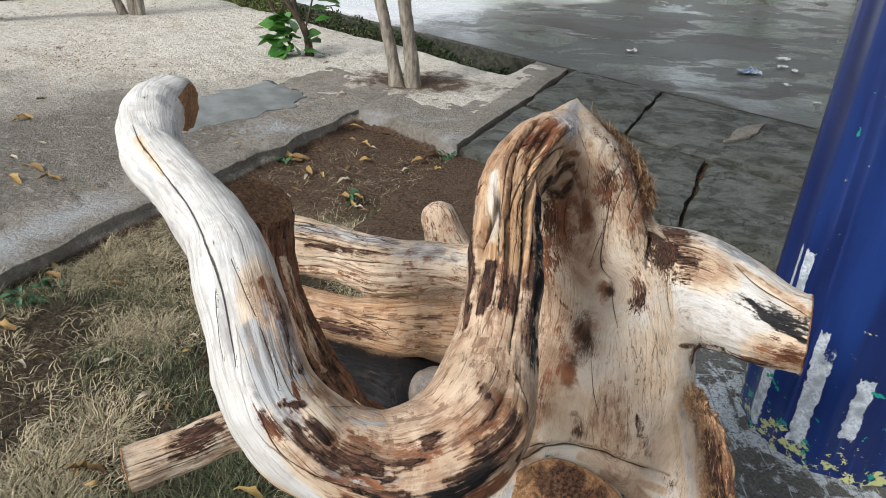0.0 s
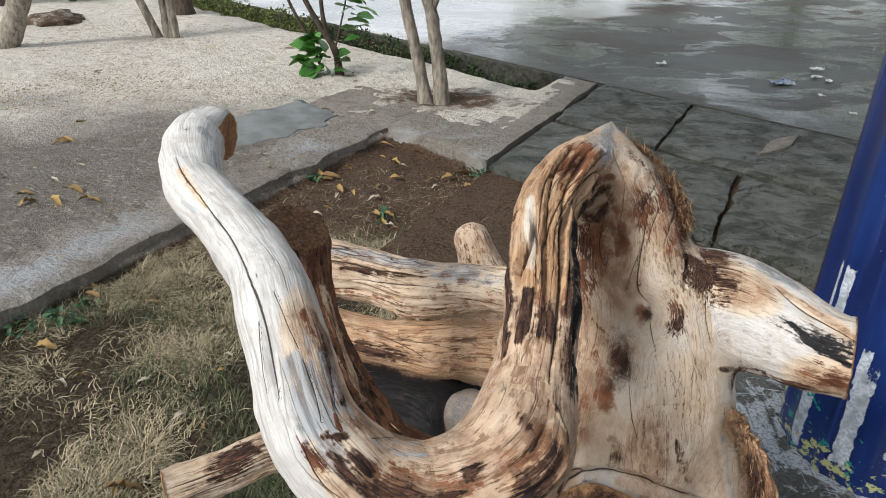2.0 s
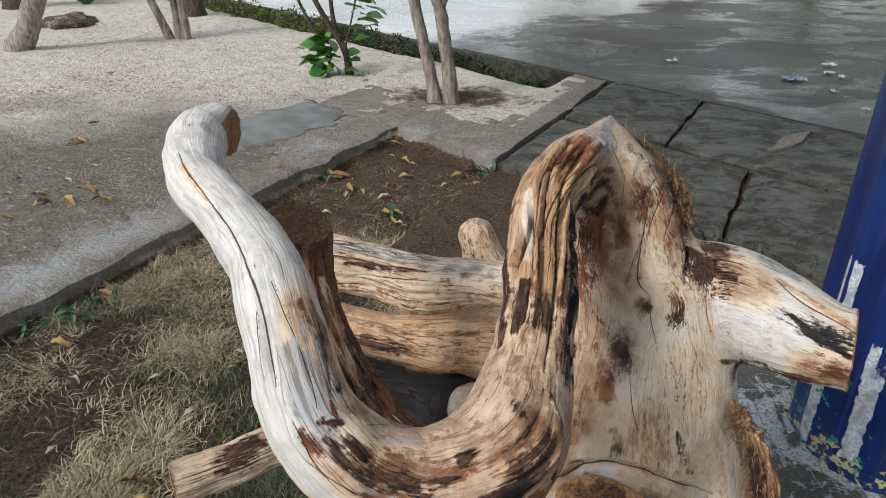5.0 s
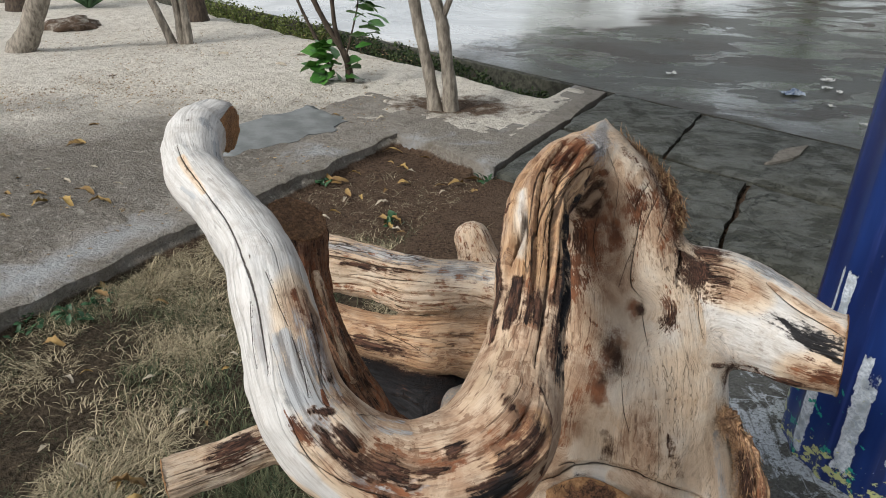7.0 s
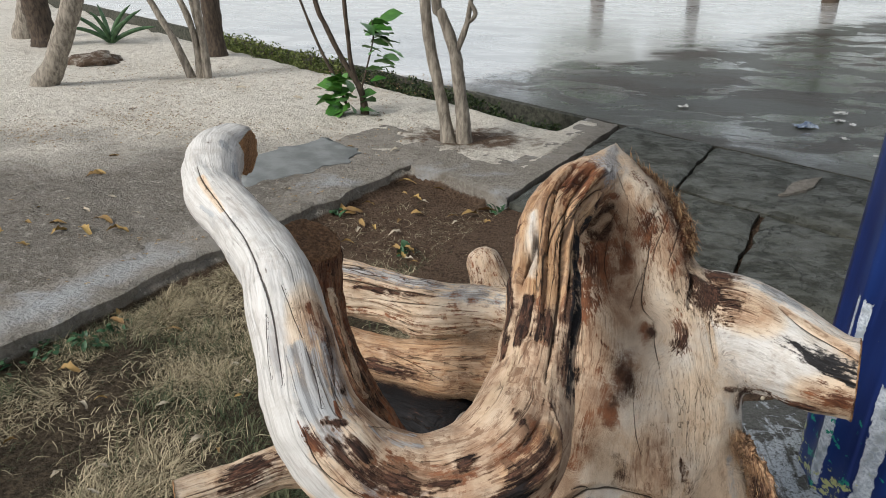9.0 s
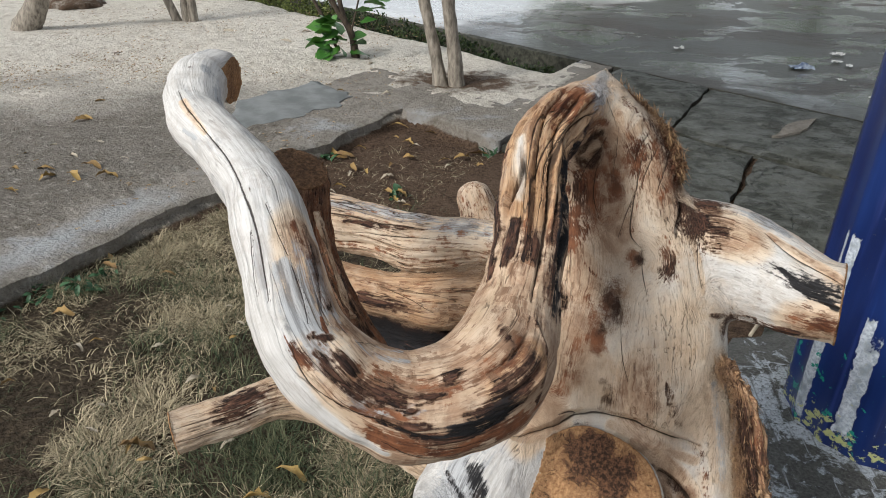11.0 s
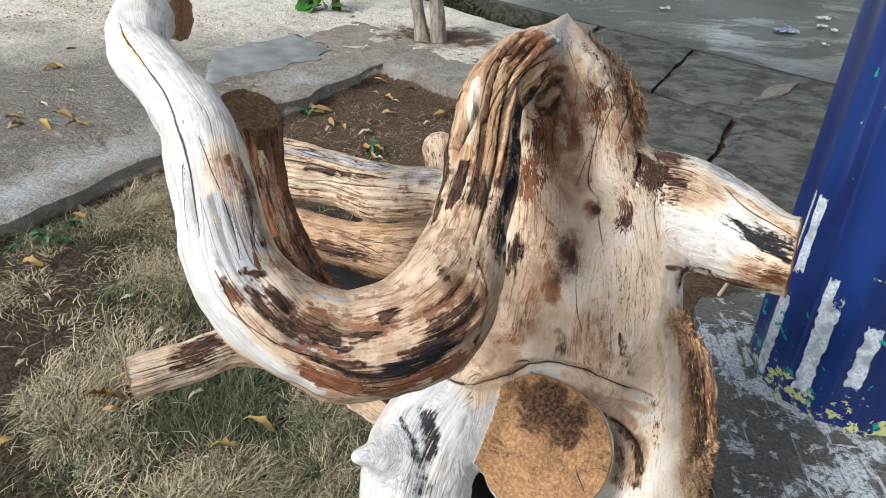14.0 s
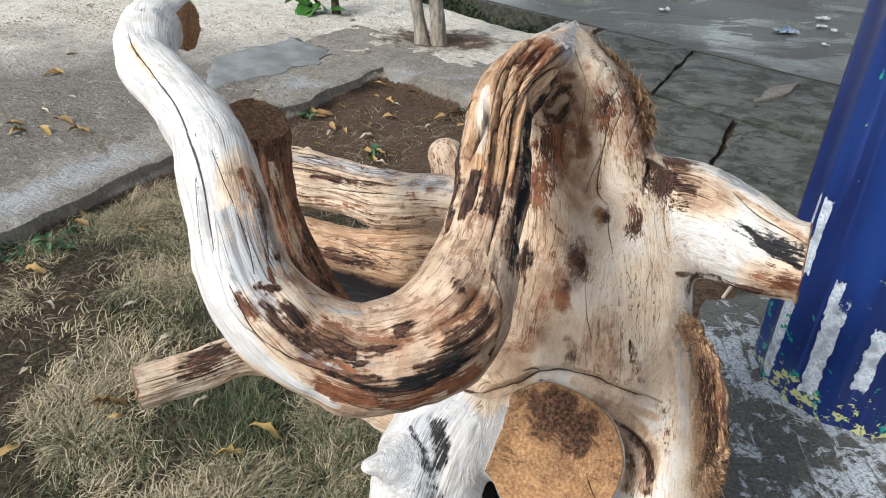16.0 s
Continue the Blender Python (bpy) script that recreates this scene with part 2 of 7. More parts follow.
def kerb_material():
    n = Nodes("kerb_concrete", 0.88, spec=0.3)
    c = n.coord()
    grain = n.noise(c, 170, 5, 0.7)
    fine = n.noise(c, 60, 6, 0.65)
    mid = n.noise(c, 9, 6, 0.65, 0.3)
    wide = n.noise(c, 1.3, 5, 0.6, 0.4)
    col = path_colour(n, fine, mid, wide)
    smear = n.noise(n.scaled(c, (1, 1, 1), (5, 3, 0)), 1.9, 6, 0.62, 0.5)
    col = n.mix(n.ramp(smear, 0.54, 0.70, 0, 0.75), col, (0.37, 0.385, 0.40))
    scuff = n.noise(n.scaled(c, (1, 1, 1), (3, 8, 0)), 24, 7, 0.72, 0.6)
    col = n.mix(n.ramp(scuff, 0.53, 0.64, 0, 0.6), col, (0.14, 0.122, 0.100))
    col = n.mix(n.ramp(scuff, 0.36, 0.45, 0.4, 0), col, (0.36, 0.335, 0.295))
    crust = n.math("MULTIPLY", n.ramp(grain, 0.57, 0.66), n.ramp(mid, 0.42, 0.62))
    col = n.mix(n.math("MULTIPLY", crust, 0.7), col, (0.10, 0.084, 0.064))
    xyz = n.node("ShaderNodeSeparateXYZ")
    n.put(xyz.inputs[0], c)
    dx, dy = n.math("ADD", xyz.outputs["X"], 1.52), n.math("SUBTRACT", xyz.outputs["Y"], 2.20)
    across = n.math("SUBTRACT", n.math("MULTIPLY", dx, 0.949), n.math("MULTIPLY", dy, 0.316))
    along = n.math("ADD", n.math("MULTIPLY", dx, 0.316), n.math("MULTIPLY", dy, 0.949))
    ragged = n.math("MULTIPLY", n.math("SUBTRACT", n.math("ADD", n.math("MULTIPLY", smear, 0.6), n.math("MULTIPLY", mid, 0.4)), 0.5), 0.5)
    spill = n.math("MULTIPLY", n.ramp(n.math("ADD", n.math("ABSOLUTE", across), ragged), 0.02, 0.14, 1, 0), n.ramp(n.math("ADD", n.math("ABSOLUTE", along), ragged), 0.25, 0.55, 1, 0))
    col = n.mix(n.math("MULTIPLY", spill, 0.6), col, (0.38, 0.40, 0.42))
    n.bump(n.math("ADD", n.math("MULTIPLY", fine, 0.6), n.math("MULTIPLY", mid, 1.4)), 0.8, 0.03)
    return n.done(col)


def concrete_material(name, a, b, dirt, wet=False):
    n = Nodes(name, 0.85, spec=0.4)
    c = n.coord()
    fine = n.noise(c, 90, 6, 0.65)
    mid = n.noise(c, 7, 5, 0.6)
    wide = n.noise(c, 1.6, 4, 0.6)
    col = n.mix(n.ramp(fine, 0.3, 0.7), a, b)
    col = n.mix(n.ramp(mid, 0.45, 0.68), col, dirt)
    col = n.mix(n.ramp(wide, 0.45, 0.7, 0, 0.6), col, a)
    h = n.math("ADD", n.math("MULTIPLY", fine, 0.35), mid)
    if wet:
        damp = n.ramp(wide, 0.36, 0.6)
        split = n.noise(n.scaled(c, (1, 1.35, 1)), 5.0, 7, 0.62, 0.6)
        ledge = n.math("ADD", n.ramp(split, 0.47, 0.49), n.math("ADD", n.ramp(split, 0.56, 0.575), n.ramp(split, 0.38, 0.395)))
        pits = n.noise(c, 11, 8, 0.7, 0.5)
        warp = n.node("ShaderNodeVectorMath", operation="ADD")
        n.put(warp.inputs[0], c)
        n.put(warp.inputs[1], n.scaled(n.noise(c, 3.0, 4, 0.6, out="Color"), (0.5, 0.5, 0.5)))
        seam = n.voronoi(warp.outputs[0], 2.0, "DISTANCE_TO_EDGE")
        seam = n.math("MULTIPLY", n.ramp(seam, 0.0, 0.010, 1, 0), n.ramp(wide, 0.46, 0.56))
        # Relief shading put into the colour: pale highlights, dark pits, ledges and rims.
        col = n.mix(n.ramp(pits, 0.56, 0.66, 0, 0.75), col, (0.140, 0.145, 0.125))
        col = n.mix(n.ramp(pits, 0.34, 0.44, 0.45, 0), col, (0.020, 0.021, 0.017))
        rim = n.math("ADD", n.ramp(n.math("ABSOLUTE", n.math("SUBTRACT", split, 0.48)), 0.0, 0.012, 1, 0), n.ramp(n.math("ABSOLUTE", n.math("SUBTRACT", split, 0.57)), 0.0, 0.010, 1, 0))
        col = n.mix(n.math("MULTIPLY", n.ramp(ledge, 0.5, 2.0), 0.55), col, (0.110, 0.114, 0.098))
        col = n.mix(n.math("MULTIPLY", n.math("MULTIPLY", rim, 0.5), n.ramp(mid, 0.40, 0.55)), col, (0.006, 0.006, 0.005))
        lime = n.math("MULTIPLY", n.ramp(n.noise(n.scaled(c, (1, 1, 1), (7, 1, 0)), 55, 6, 0.75), 0.64, 0.70), n.ramp(wide, 0.40, 0.60))
        col = n.mix(n.math("MULTIPLY", lime, 0.8), col, (0.26, 0.27, 0.24))
        col = n.mix(n.math("MULTIPLY", seam, 0.8), col, (0.010, 0.010, 0.008))
        h = n.math("ADD", n.math("MULTIPLY", mid, 0.8), n.math("MULTIPLY", pits, 0.5))
        h = n.math("ADD", h, n.math("MULTIPLY", ledge, 0.35))
        h = n.math("SUBTRACT", h, n.math("MULTIPLY", seam, 0.8))
        n.bump(h, 0.8, 0.04)
        n.put(n.bsdf.inputs["Specular IOR Level"], n.ramp(n.math("ADD", n.math("MULTIPLY", pits, 0.5), n.math("MULTIPLY", split, 0.5)), 0.44, 0.60, 0.08, 0.55))
        return n.done(col, n.ramp(damp, 0, 1, 0.60, 0.33))
    n.bump(h, 0.5, 0.015)
    return n.done(col)


def yard_material():
    n = Nodes("wet_concrete", 0.3, spec=0.5)
    c = n.coord()
    xyz = n.node("ShaderNodeSeparateXYZ")
    n.put(xyz.inputs[0], c)
    x, y = xyz.outputs["X"], xyz.outputs["Y"]
    b = n.math("ADD", n.math("MULTIPLY", n.math("SUBTRACT", y, 3.97), 0.805), n.math("MULTIPLY", n.math("SUBTRACT", x, 1.1), 0.669))
    a = n.math("SUBTRACT", n.math("MULTIPLY", n.math("SUBTRACT", x, 1.1), 0.966), n.math("MULTIPLY", n.math("SUBTRACT", y, 3.97), 0.400))
    fine = n.noise(c, 40, 6, 0.65)
    mid = n.noise(n.scaled(c, (1, 1.5, 1)), 1.1, 8, 0.66, 0.7)
    wide = n.noise(n.scaled(c, (1, 1.4, 1), (2, 5, 0)), 0.42, 5, 0.6, 0.6)
    ripple = n.noise(n.scaled(c, (1.2, 2.6, 1)), 6.0, 6, 0.7, 0.5)
    wet = n.ramp(n.math("ADD", b, n.math("MULTIPLY", mid, 1.8)), 1.5, 2.9)
    # Pale zone that puts the sky's white glare into the base colour.
    sky_glare = n.ramp(n.math("ADD", n.math("SUBTRACT", a, n.math("MULTIPLY", b, 0.30)), n.math("MULTIPLY", n.math("SUBTRACT", mid, 0.5), 3.0)), -3.6, -2.9, 1, 0)
    col = n.mix(n.ramp(fine, 0.3, 0.7), (0.045, 0.046, 0.039), (0.090, 0.090, 0.078))
    grit = n.noise(c, 26, 6, 0.72)
    col = n.mix(n.ramp(grit, 0.56, 0.68, 0, 0.4), col, (0.17, 0.17, 0.15))
    col = n.mix(n.ramp(grit, 0.34, 0.44, 0.6, 0), col, (0.030, 0.029, 0.024))
    pool = n.math("ADD", mid, n.math("MULTIPLY", n.math("SUBTRACT", wide, 0.5), 0.8))
    water = n.math("MULTIPLY", wet, n.ramp(pool, 0.47, 0.53))
    # Brown patches: mud and the dark reflection of trees, painted together.
    mud_reflection = n.math("MULTIPLY", wet, n.ramp(n.noise(n.scaled(c, (1, 1.7, 1), (6, 2, 0)), 0.9, 7, 0.62, 0.6), 0.49, 0.58))
    col = n.mix(mud_reflection, col, n.mix(n.ramp(fine, 0.35, 0.65), (0.018, 0.012, 0.008), (0.060, 0.040, 0.027)))
    col = n.mix(n.math("MULTIPLY", water, 0.6), col, (0.060, 0.055, 0.045))
    col = n.mix(n.math("MULTIPLY", sky_glare, 0.92), col, n.mix(n.ramp(mid, 0.40, 0.60), (0.58, 0.58, 0.57), (0.83, 0.83, 0.82)))
    bright = n.math("MULTIPLY", water, n.ramp(mud_reflection, 0.0, 1.0, 1.0, 0.35))
    n.put(n.bsdf.inputs["Coat Weight"], n.math("MAXIMUM", n.math("MULTIPLY", bright, n.ramp(ripple, 0.36, 0.52, 0.35, 1.0)), n.math("MULTIPLY", sky_glare, 0.9)))
    n.put(n.bsdf.inputs["Coat IOR"], 2.3)
    n.put(n.bsdf.inputs["Coat Roughness"], 0.16)
    h = n.math("ADD", n.math("ADD", n.math("MULTIPLY", fine, 0.08), n.math("MULTIPLY", ripple, 0.5)), n.math("MULTIPLY", mid, 0.7))
    n.bump(h, 0.7, 0.035)
    return n.done(col, n.math("SUBTRACT", n.ramp(wet, 0, 1, 0.58, 0.36), n.math("MULTIPLY", water, 0.24)))


def paint_material():
    n = Nodes("blue_paint", 0.32, spec=0.5)
    c = n.coord()
    z = n.node("ShaderNodeSeparateXYZ")
    n.put(z.inputs[0], c)
    chip = n.noise(c, 30, 6, 0.68)
    fine = n.noise(c, 120, 4, 0.6)
    tear = n.noise(n.scaled(c, (1, 1, 0.6), (2, 5, 1)), 55, 5, 0.7)
    jag = n.math("ADD", n.math("MULTIPLY", n.math("SUBTRACT", chip, 0.5), 0.9), n.math("MULTIPLY", n.math("SUBTRACT", tear, 0.5), 0.9))
    angle, high = n.math("ARCTAN2", z.outputs["Y"], z.outputs["X"]), z.outputs["Z"]
    low, foot = n.ramp(high, 0.08, 0.55, 1, 0), n.ramp(high, 0.02, 0.17, 1, 0)

    def torn(at, half, z0, z1):
        across = n.math("DIVIDE", n.math("ABSOLUTE", n.math("SUBTRACT", angle, at)), half)
        up = n.math("DIVIDE", n.math("ABSOLUTE", n.math("SUBTRACT", high, (z0 + z1) / 2)), (z1 - z0) / 2)
        return n.ramp(n.math("ADD", n.math("MAXIMUM", across, up), jag), 0.92, 1.0, 1, 0)

    s = n.ramp(n.math("ADD", chip, n.math("MULTIPLY", low, 0.05)), 0.72, 0.735)
    for strip in ((-2.94, 0.085, 0.03, 0.30), (-2.41, 0.085, 0.05, 0.345), (-2.47, 0.045, 0.30, 0.40), (-1.99, 0.075, 0.13, 0.32), (-2.88, 0.05, 0.36, 0.56), (-1.50, 0.07, 0.10, 0.30), (-3.02, 0.03, 0.40, 0.56)):
        s = n.math("MAXIMUM", s, torn(*strip))
    blue = n.mix(n.ramp(n.noise(n.scaled(c, (1, 1, 0.16)), 9, 5), 0.35, 0.7), (0.005, 0.014, 0.082), (0.010, 0.034, 0.160))
    blue = n.mix(n.ramp(n.noise(n.scaled(c, (1, 1, 0.05)), 40, 4), 0.55, 0.75, 0, 0.35), blue, (0.06, 0.09, 0.32))
    bare = n.mix(n.ramp(fine, 0.3, 0.7), (0.30, 0.35, 0.42), (0.64, 0.69, 0.74))
    bare = n.mix(n.ramp(chip, 0.5, 0.6, 0, 0.7), bare, (0.20, 0.23, 0.26))
    col = n.mix(s, blue, bare)
    green = n.ramp(n.math("ADD", n.noise(n.scaled(c, (1, 1, 1), (3, 1, 7)), 20, 5, 0.65), n.math("MULTIPLY", low, 0.10)), 0.70, 0.715)
    col = n.mix(green, col, (0.02, 0.26, 0.20))
    yellow = n.ramp(n.math("ADD", n.noise(n.scaled(c, (1, 1, 1.3), (9, 4, 2)), 26, 6, 0.7), n.math("MULTIPLY", foot, 0.16)), 0.68, 0.70)
    col = n.mix(yellow, col, (0.44, 0.46, 0.20))
    n.bump(n.math("ADD", n.math("MULTIPLY", s, -1.0), n.math("MULTIPLY", fine, 0.12)), 0.5, 0.004)
    return n.done(col, n.mix(s, (0.3, 0.3, 0.3), (0.8, 0.8, 0.8)))


def apron_material():
    n = Nodes("limewashed_concrete", 0.8, spec=0.35)
    c = n.coord()
    fine = n.noise(c, 110, 6, 0.7)
    mid = n.noise(c, 16, 8, 0.72, 0.4)
    wide = n.noise(c, 3.0, 5, 0.6)
    col = n.mix(n.ramp(fine, 0.3, 0.7), (0.045, 0.045, 0.041), (0.15, 0.15, 0.138))
    col = n.mix(n.ramp(mid, 0.50, 0.62, 0, 0.7), col, (0.040, 0.037, 0.032))
    # splashes of lime, and strokes scraped through them
    splash = n.ramp(n.math("ADD", mid, n.math("MULTIPLY", n.math("SUBTRACT", wide, 0.5), 0.9)), 0.50, 0.57)
    scrape = n.noise(n.scaled(c, (60, 3.5, 1), (0.3, 0.1, 0)), 1.0, 4, 0.6, 0.15)
    cross = n.noise(n.scaled(c, (5, 46, 1), (1.3, 2.1, 0)), 1.0, 4, 0.6, 0.15)
    rub = n.math("MAXIMUM", n.ramp(scrape, 0.58, 0.64), n.ramp(cross, 0.62, 0.67))
    lime = n.math("MAXIMUM", n.math("MULTIPLY", splash, n.ramp(scrape, 0.34, 0.50, 0.25, 1.0)), n.math("MULTIPLY", rub, n.ramp(wide, 0.42, 0.54)))
    lime = n.math("MULTIPLY", lime, n.ramp(fine, 0.34, 0.56, 0.3, 0.95))
    col = n.mix(lime, col, (0.56, 0.61, 0.66))
    n.bump(n.math("ADD", n.math("ADD", fine, mid), n.math("MULTIPLY", lime, 0.3)), 0.6, 0.01)
    return n.done(col, n.ramp(wide, 0.4, 0.6, 0.45, 0.85))


def plain_material(name, a, b, scale=30.0, rough=0.8, bump=0.3, stretch=(1, 1, 1), vary=0.0, spec=0.4):
    n = Nodes(name, rough, spec=spec)
    f = n.noise(n.scaled(n.coord(), stretch), scale, 5, 0.6)
    t = n.ramp(f, 0.3, 0.7)
    if vary:
        t = n.math("ADD", n.math("MULTIPLY", t, 1 - vary), n.math("MULTIPLY", random_of(n), vary))
    n.bump(f, bump, 0.01)
    return n.done(n.mix(t, a, b))


def blade_material(name, a, b, rough=0.7):
    n = Nodes(name, rough, spec=0.25)
    return n.done(n.mix(island(n), a, b))


WOOD = wood_material()
EARTH = ground_material()
KERB = kerb_material()
FLAG = concrete_material("wet_flagstone", (0.024, 0.026, 0.021), (0.074, 0.078, 0.066), (0.048, 0.047, 0.039), wet=True)
APRON = apron_material()
YARD = yard_material()
PAINT = paint_material()
BARK = plain_material("grey_bark", (0.13, 0.112, 0.092), (0.37, 0.33, 0.275), 40, 0.9, 0.6, (1, 1, 0.3))
BARK_DARK = plain_material("dark_bark", (0.035, 0.026, 0.02), (0.10, 0.075, 0.055), 40, 0.9, 0.6, (1, 1, 0.3))
LEAF = plain_material("green_leaf", (0.020, 0.090, 0.014), (0.105, 0.27, 0.045), 25, 0.4, 0.2, vary=0.6)
LEAF_FAR = blade_material("crown_leaf", (0.025, 0.07, 0.015), (0.08, 0.15, 0.035), 0.5)
WEED = plain_material("weed_leaf", (0.012, 0.050, 0.020), (0.055, 0.135, 0.055), 25, 0.5, 0.2, vary=0.6)
AGAVE = plain_material("agave_leaf", (0.030, 0.075, 0.030), (0.085, 0.165, 0.075), 12, 0.5, 0.2)
HEDGE = blade_material("hedge_leaf", (0.008, 0.020, 0.007), (0.05, 0.075, 0.022), 0.6)
HEDGE_YOUNG = blade_material("young_hedge_leaf", (0.035, 0.055, 0.012), (0.17, 0.20, 0.055), 0.6)
STRAW = blade_material("dry_grass", (0.112, 0.088, 0.050), (0.58, 0.50, 0.335))
GREEN_GRASS = blade_material("green_grass", (0.024, 0.044, 0.020), (0.150, 0.155, 0.085))
DRY_LEAF = plain_material("fallen_leaf", (0.16, 0.090, 0.040), (0.50, 0.34, 0.115), 30, 0.7, 0.3, vary=0.7)
FIBRE = blade_material("wood_fibre", (0.10, 0.045, 0.022), (0.50, 0.33, 0.18))
PALE_LEAF = plain_material("bleached_leaf", (0.30, 0.255, 0.185), (0.54, 0.48, 0.38), 30, 0.8, 0.3, vary=0.5)
PAPER = plain_material("paper", (0.60, 0.60, 0.58), (0.82, 0.82, 0.80), 30, 0.6, 0.2)
PACKET = plain_material("packet", (0.05, 0.10, 0.22), (0.55, 0.62, 0.70), 35, 0.3, 0.3)
PLASTER = plain_material("plaster", (0.24, 0.20, 0.16), (0.34, 0.29, 0.24), 4, 0.9, 0.2)
MOSS_SHADE = plain_material("mossy_shade", (0.020, 0.022, 0.016), (0.085, 0.085, 0.066), 24, 0.9, 0.5)
SLATE = plain_material("blue_grey_cement", (0.135, 0.145, 0.145), (0.225, 0.238, 0.238), 6, 0.88, 0.6)


# ---- helpers for meshes ----
def mesh_of(name, verts, faces, smooth=True):
    me = bpy.data.meshes.new(name)
    verts, faces = np.asarray(verts, np.float32), np.asarray(faces, np.int32)
    k = faces.shape[1]
    me.vertices.add(len(verts))
    me.vertices.foreach_set("co", verts.ravel())
    me.loops.add(faces.size)
    me.loops.foreach_set("vertex_index", faces.ravel())
    me.polygons.add(len(faces))
    me.polygons.foreach_set("loop_start", np.arange(0, faces.size, k, dtype=np.int32))
    me.polygons.foreach_set("use_smooth", np.full(len(faces), smooth))
    me.update(calc_edges=True)
    me.validate()
    return me


def hold(name, me, material, parent=None, label=""):
    """Links a mesh as one object, under a thing or part if one is given."""
    if not me.materials:
        me.materials.append(material)
    ob = new(name, me)
    if parent is not None:
        ob.parent = parent
    if label:
        ob["label"] = label
    return ob


def part(name, bm, material, parent=None, label="", smooth=True):
    me = bpy.data.meshes.new(name)
    bm.normal_update()
    bm.to_mesh(me)
    bm.free()
    for p in me.polygons:
        p.use_smooth = smooth
    return hold(name, me, material, parent, label)


def floats(me, name, values, kind="FLOAT"):
    a = me.attributes.new(name, kind, "POINT")
    a.data.foreach_set("vector" if kind == "FLOAT_VECTOR" else "value", np.asarray(values, np.float32).ravel())


def hashed(i, j, k):
    h = (i * 374761393 + j * 668265263 + k * 2147483647 + 12345) & 0xFFFFFFFF
    h = ((h ^ (h >> 13)) * 1274126177) & 0xFFFFFFFF
    return ((h ^ (h >> 16)) & 0xFFFF) / 65535.0


def vnoise(p):
    """Smooth value noise between 0 and 1 of points in rows."""
    p = np.asarray(p, float)
    f = np.floor(p)
    u = p - f
    u = u * u * (3 - 2 * u)
    i = f.astype(np.int64)
    out = 0
    for a in (0, 1):
        for b in (0, 1):
            for c in (0, 1):
                w = np.abs(1 - a - u[:, 0]) * np.abs(1 - b - u[:, 1]) * np.abs(1 - c - u[:, 2])
                out = out + w * hashed(i[:, 0] + a, i[:, 1] + b, i[:, 2] + c)
    return out


def fbm(p, octaves=4):
    p, out, amp, total = np.asarray(p, float), 0, 1.0, 0
    for k in range(octaves):
        out, total = out + amp * vnoise(p * 2.0**k + 17.3 * k), total + amp
        amp *= 0.5
    return out / total


def step(x, lo, hi):
    t = np.clip((x - lo) / (hi - lo), 0, 1)
    return t * t * (3 - 2 * t)


def spline(pts, per=8):
    """A Catmull-Rom line through rows of numbers."""
    p = np.asarray(pts, float)
    q = np.vstack([2 * p[0] - p[1], p, 2 * p[-1] - p[-2]])
    t = np.linspace(0, 1, per, endpoint=False)[:, None]
    rows = [0.5 * (2 * b + (c - a) * t + (2 * a - 5 * b + 4 * c - d) * t**2 + (3 * b - a - 3 * c + d) * t**3) for a, b, c, d in zip(q, q[1:], q[2:], q[3:])]
    return np.vstack(rows + [p[-1:]])


def tube(pts, sides=10, per=6, knobs=0.08, seed=0):
    """Vertices and quads of a closed, slightly uneven tube through rows of x, y, z, radius."""
    c = spline(pts, per)
    tan = np.gradient(c[:, :3], axis=0)
    tan /= np.linalg.norm(tan, axis=1)[:, None] + 1e-9
    ref = np.array([0.3, 0.9, 0.1])
    a = np.cross(tan, ref)
    a /= np.linalg.norm(a, axis=1)[:, None] + 1e-9
    b = np.cross(tan, a)
    th = np.linspace(0, 2 * np.pi, sides, endpoint=False)
    ring = np.cos(th)[None, :, None] * a[:, None] + np.sin(th)[None, :, None] * b[:, None]
    v = c[:, None, :3] + ring * c[:, None, 3:4]
    wob = fbm((v.reshape(-1, 3) * 14 + seed * 5.1), 3).reshape(len(c), sides, 1)
    v = c[:, None, :3] + ring * c[:, None, 3:4] * (1 + knobs * 4 * (wob - 0.5))
    n, s = len(c), sides
    i, j = np.meshgrid(np.arange(n - 1), np.arange(s), indexing="ij")
    f = np.stack([i * s + j, i * s + (j + 1) % s, (i + 1) * s + (j + 1) % s, (i + 1) * s + j], -1).reshape(-1, 4)
    v = np.vstack([v.reshape(-1, 3), c[:1, :3], c[-1:, :3]])
    e = np.arange(0, s, 2)
    f = np.vstack([f, np.stack([e * 0 + n * s, (e + 2) % s, (e + 1) % s, e], -1), np.stack([e * 0 + n * s + 1, (n - 1) * s + e, (n - 1) * s + (e + 1) % s, (n - 1) * s + (e + 2) % s], -1)])
    return v, f


# ---- ground plan: a along the far kerb, b along the side kerb ----
AV, BV, AB0 = np.array([0.77, -0.64]), np.array([0.383, 0.924]), np.array([1.10, 3.97])


def plan(a, b):
    return AB0 + a * AV + b * BV


def to_plan(x, y):
    dx, dy = x - AB0[0], y - AB0[1]
    det = AV[0] * BV[1] - AV[1] * BV[0]
    return (dx * BV[1] - dy * BV[0]) / det, (dy * AV[0] - dx * AV[1]) / det


def spread(lo, hi, near0, near1, fine):
    """Coordinates that are fine between near0 and near1 and widen outward."""
    mid = np.arange(near0, near1 + fine / 2, fine)
    out = lambda d: fine * (1.18 ** np.arange(1, 200)).cumsum()
    up, down = near1 + out(0), near0 - out(0)
    return np.concatenate([np.sort(down[down > lo]), mid, up[up < hi]])


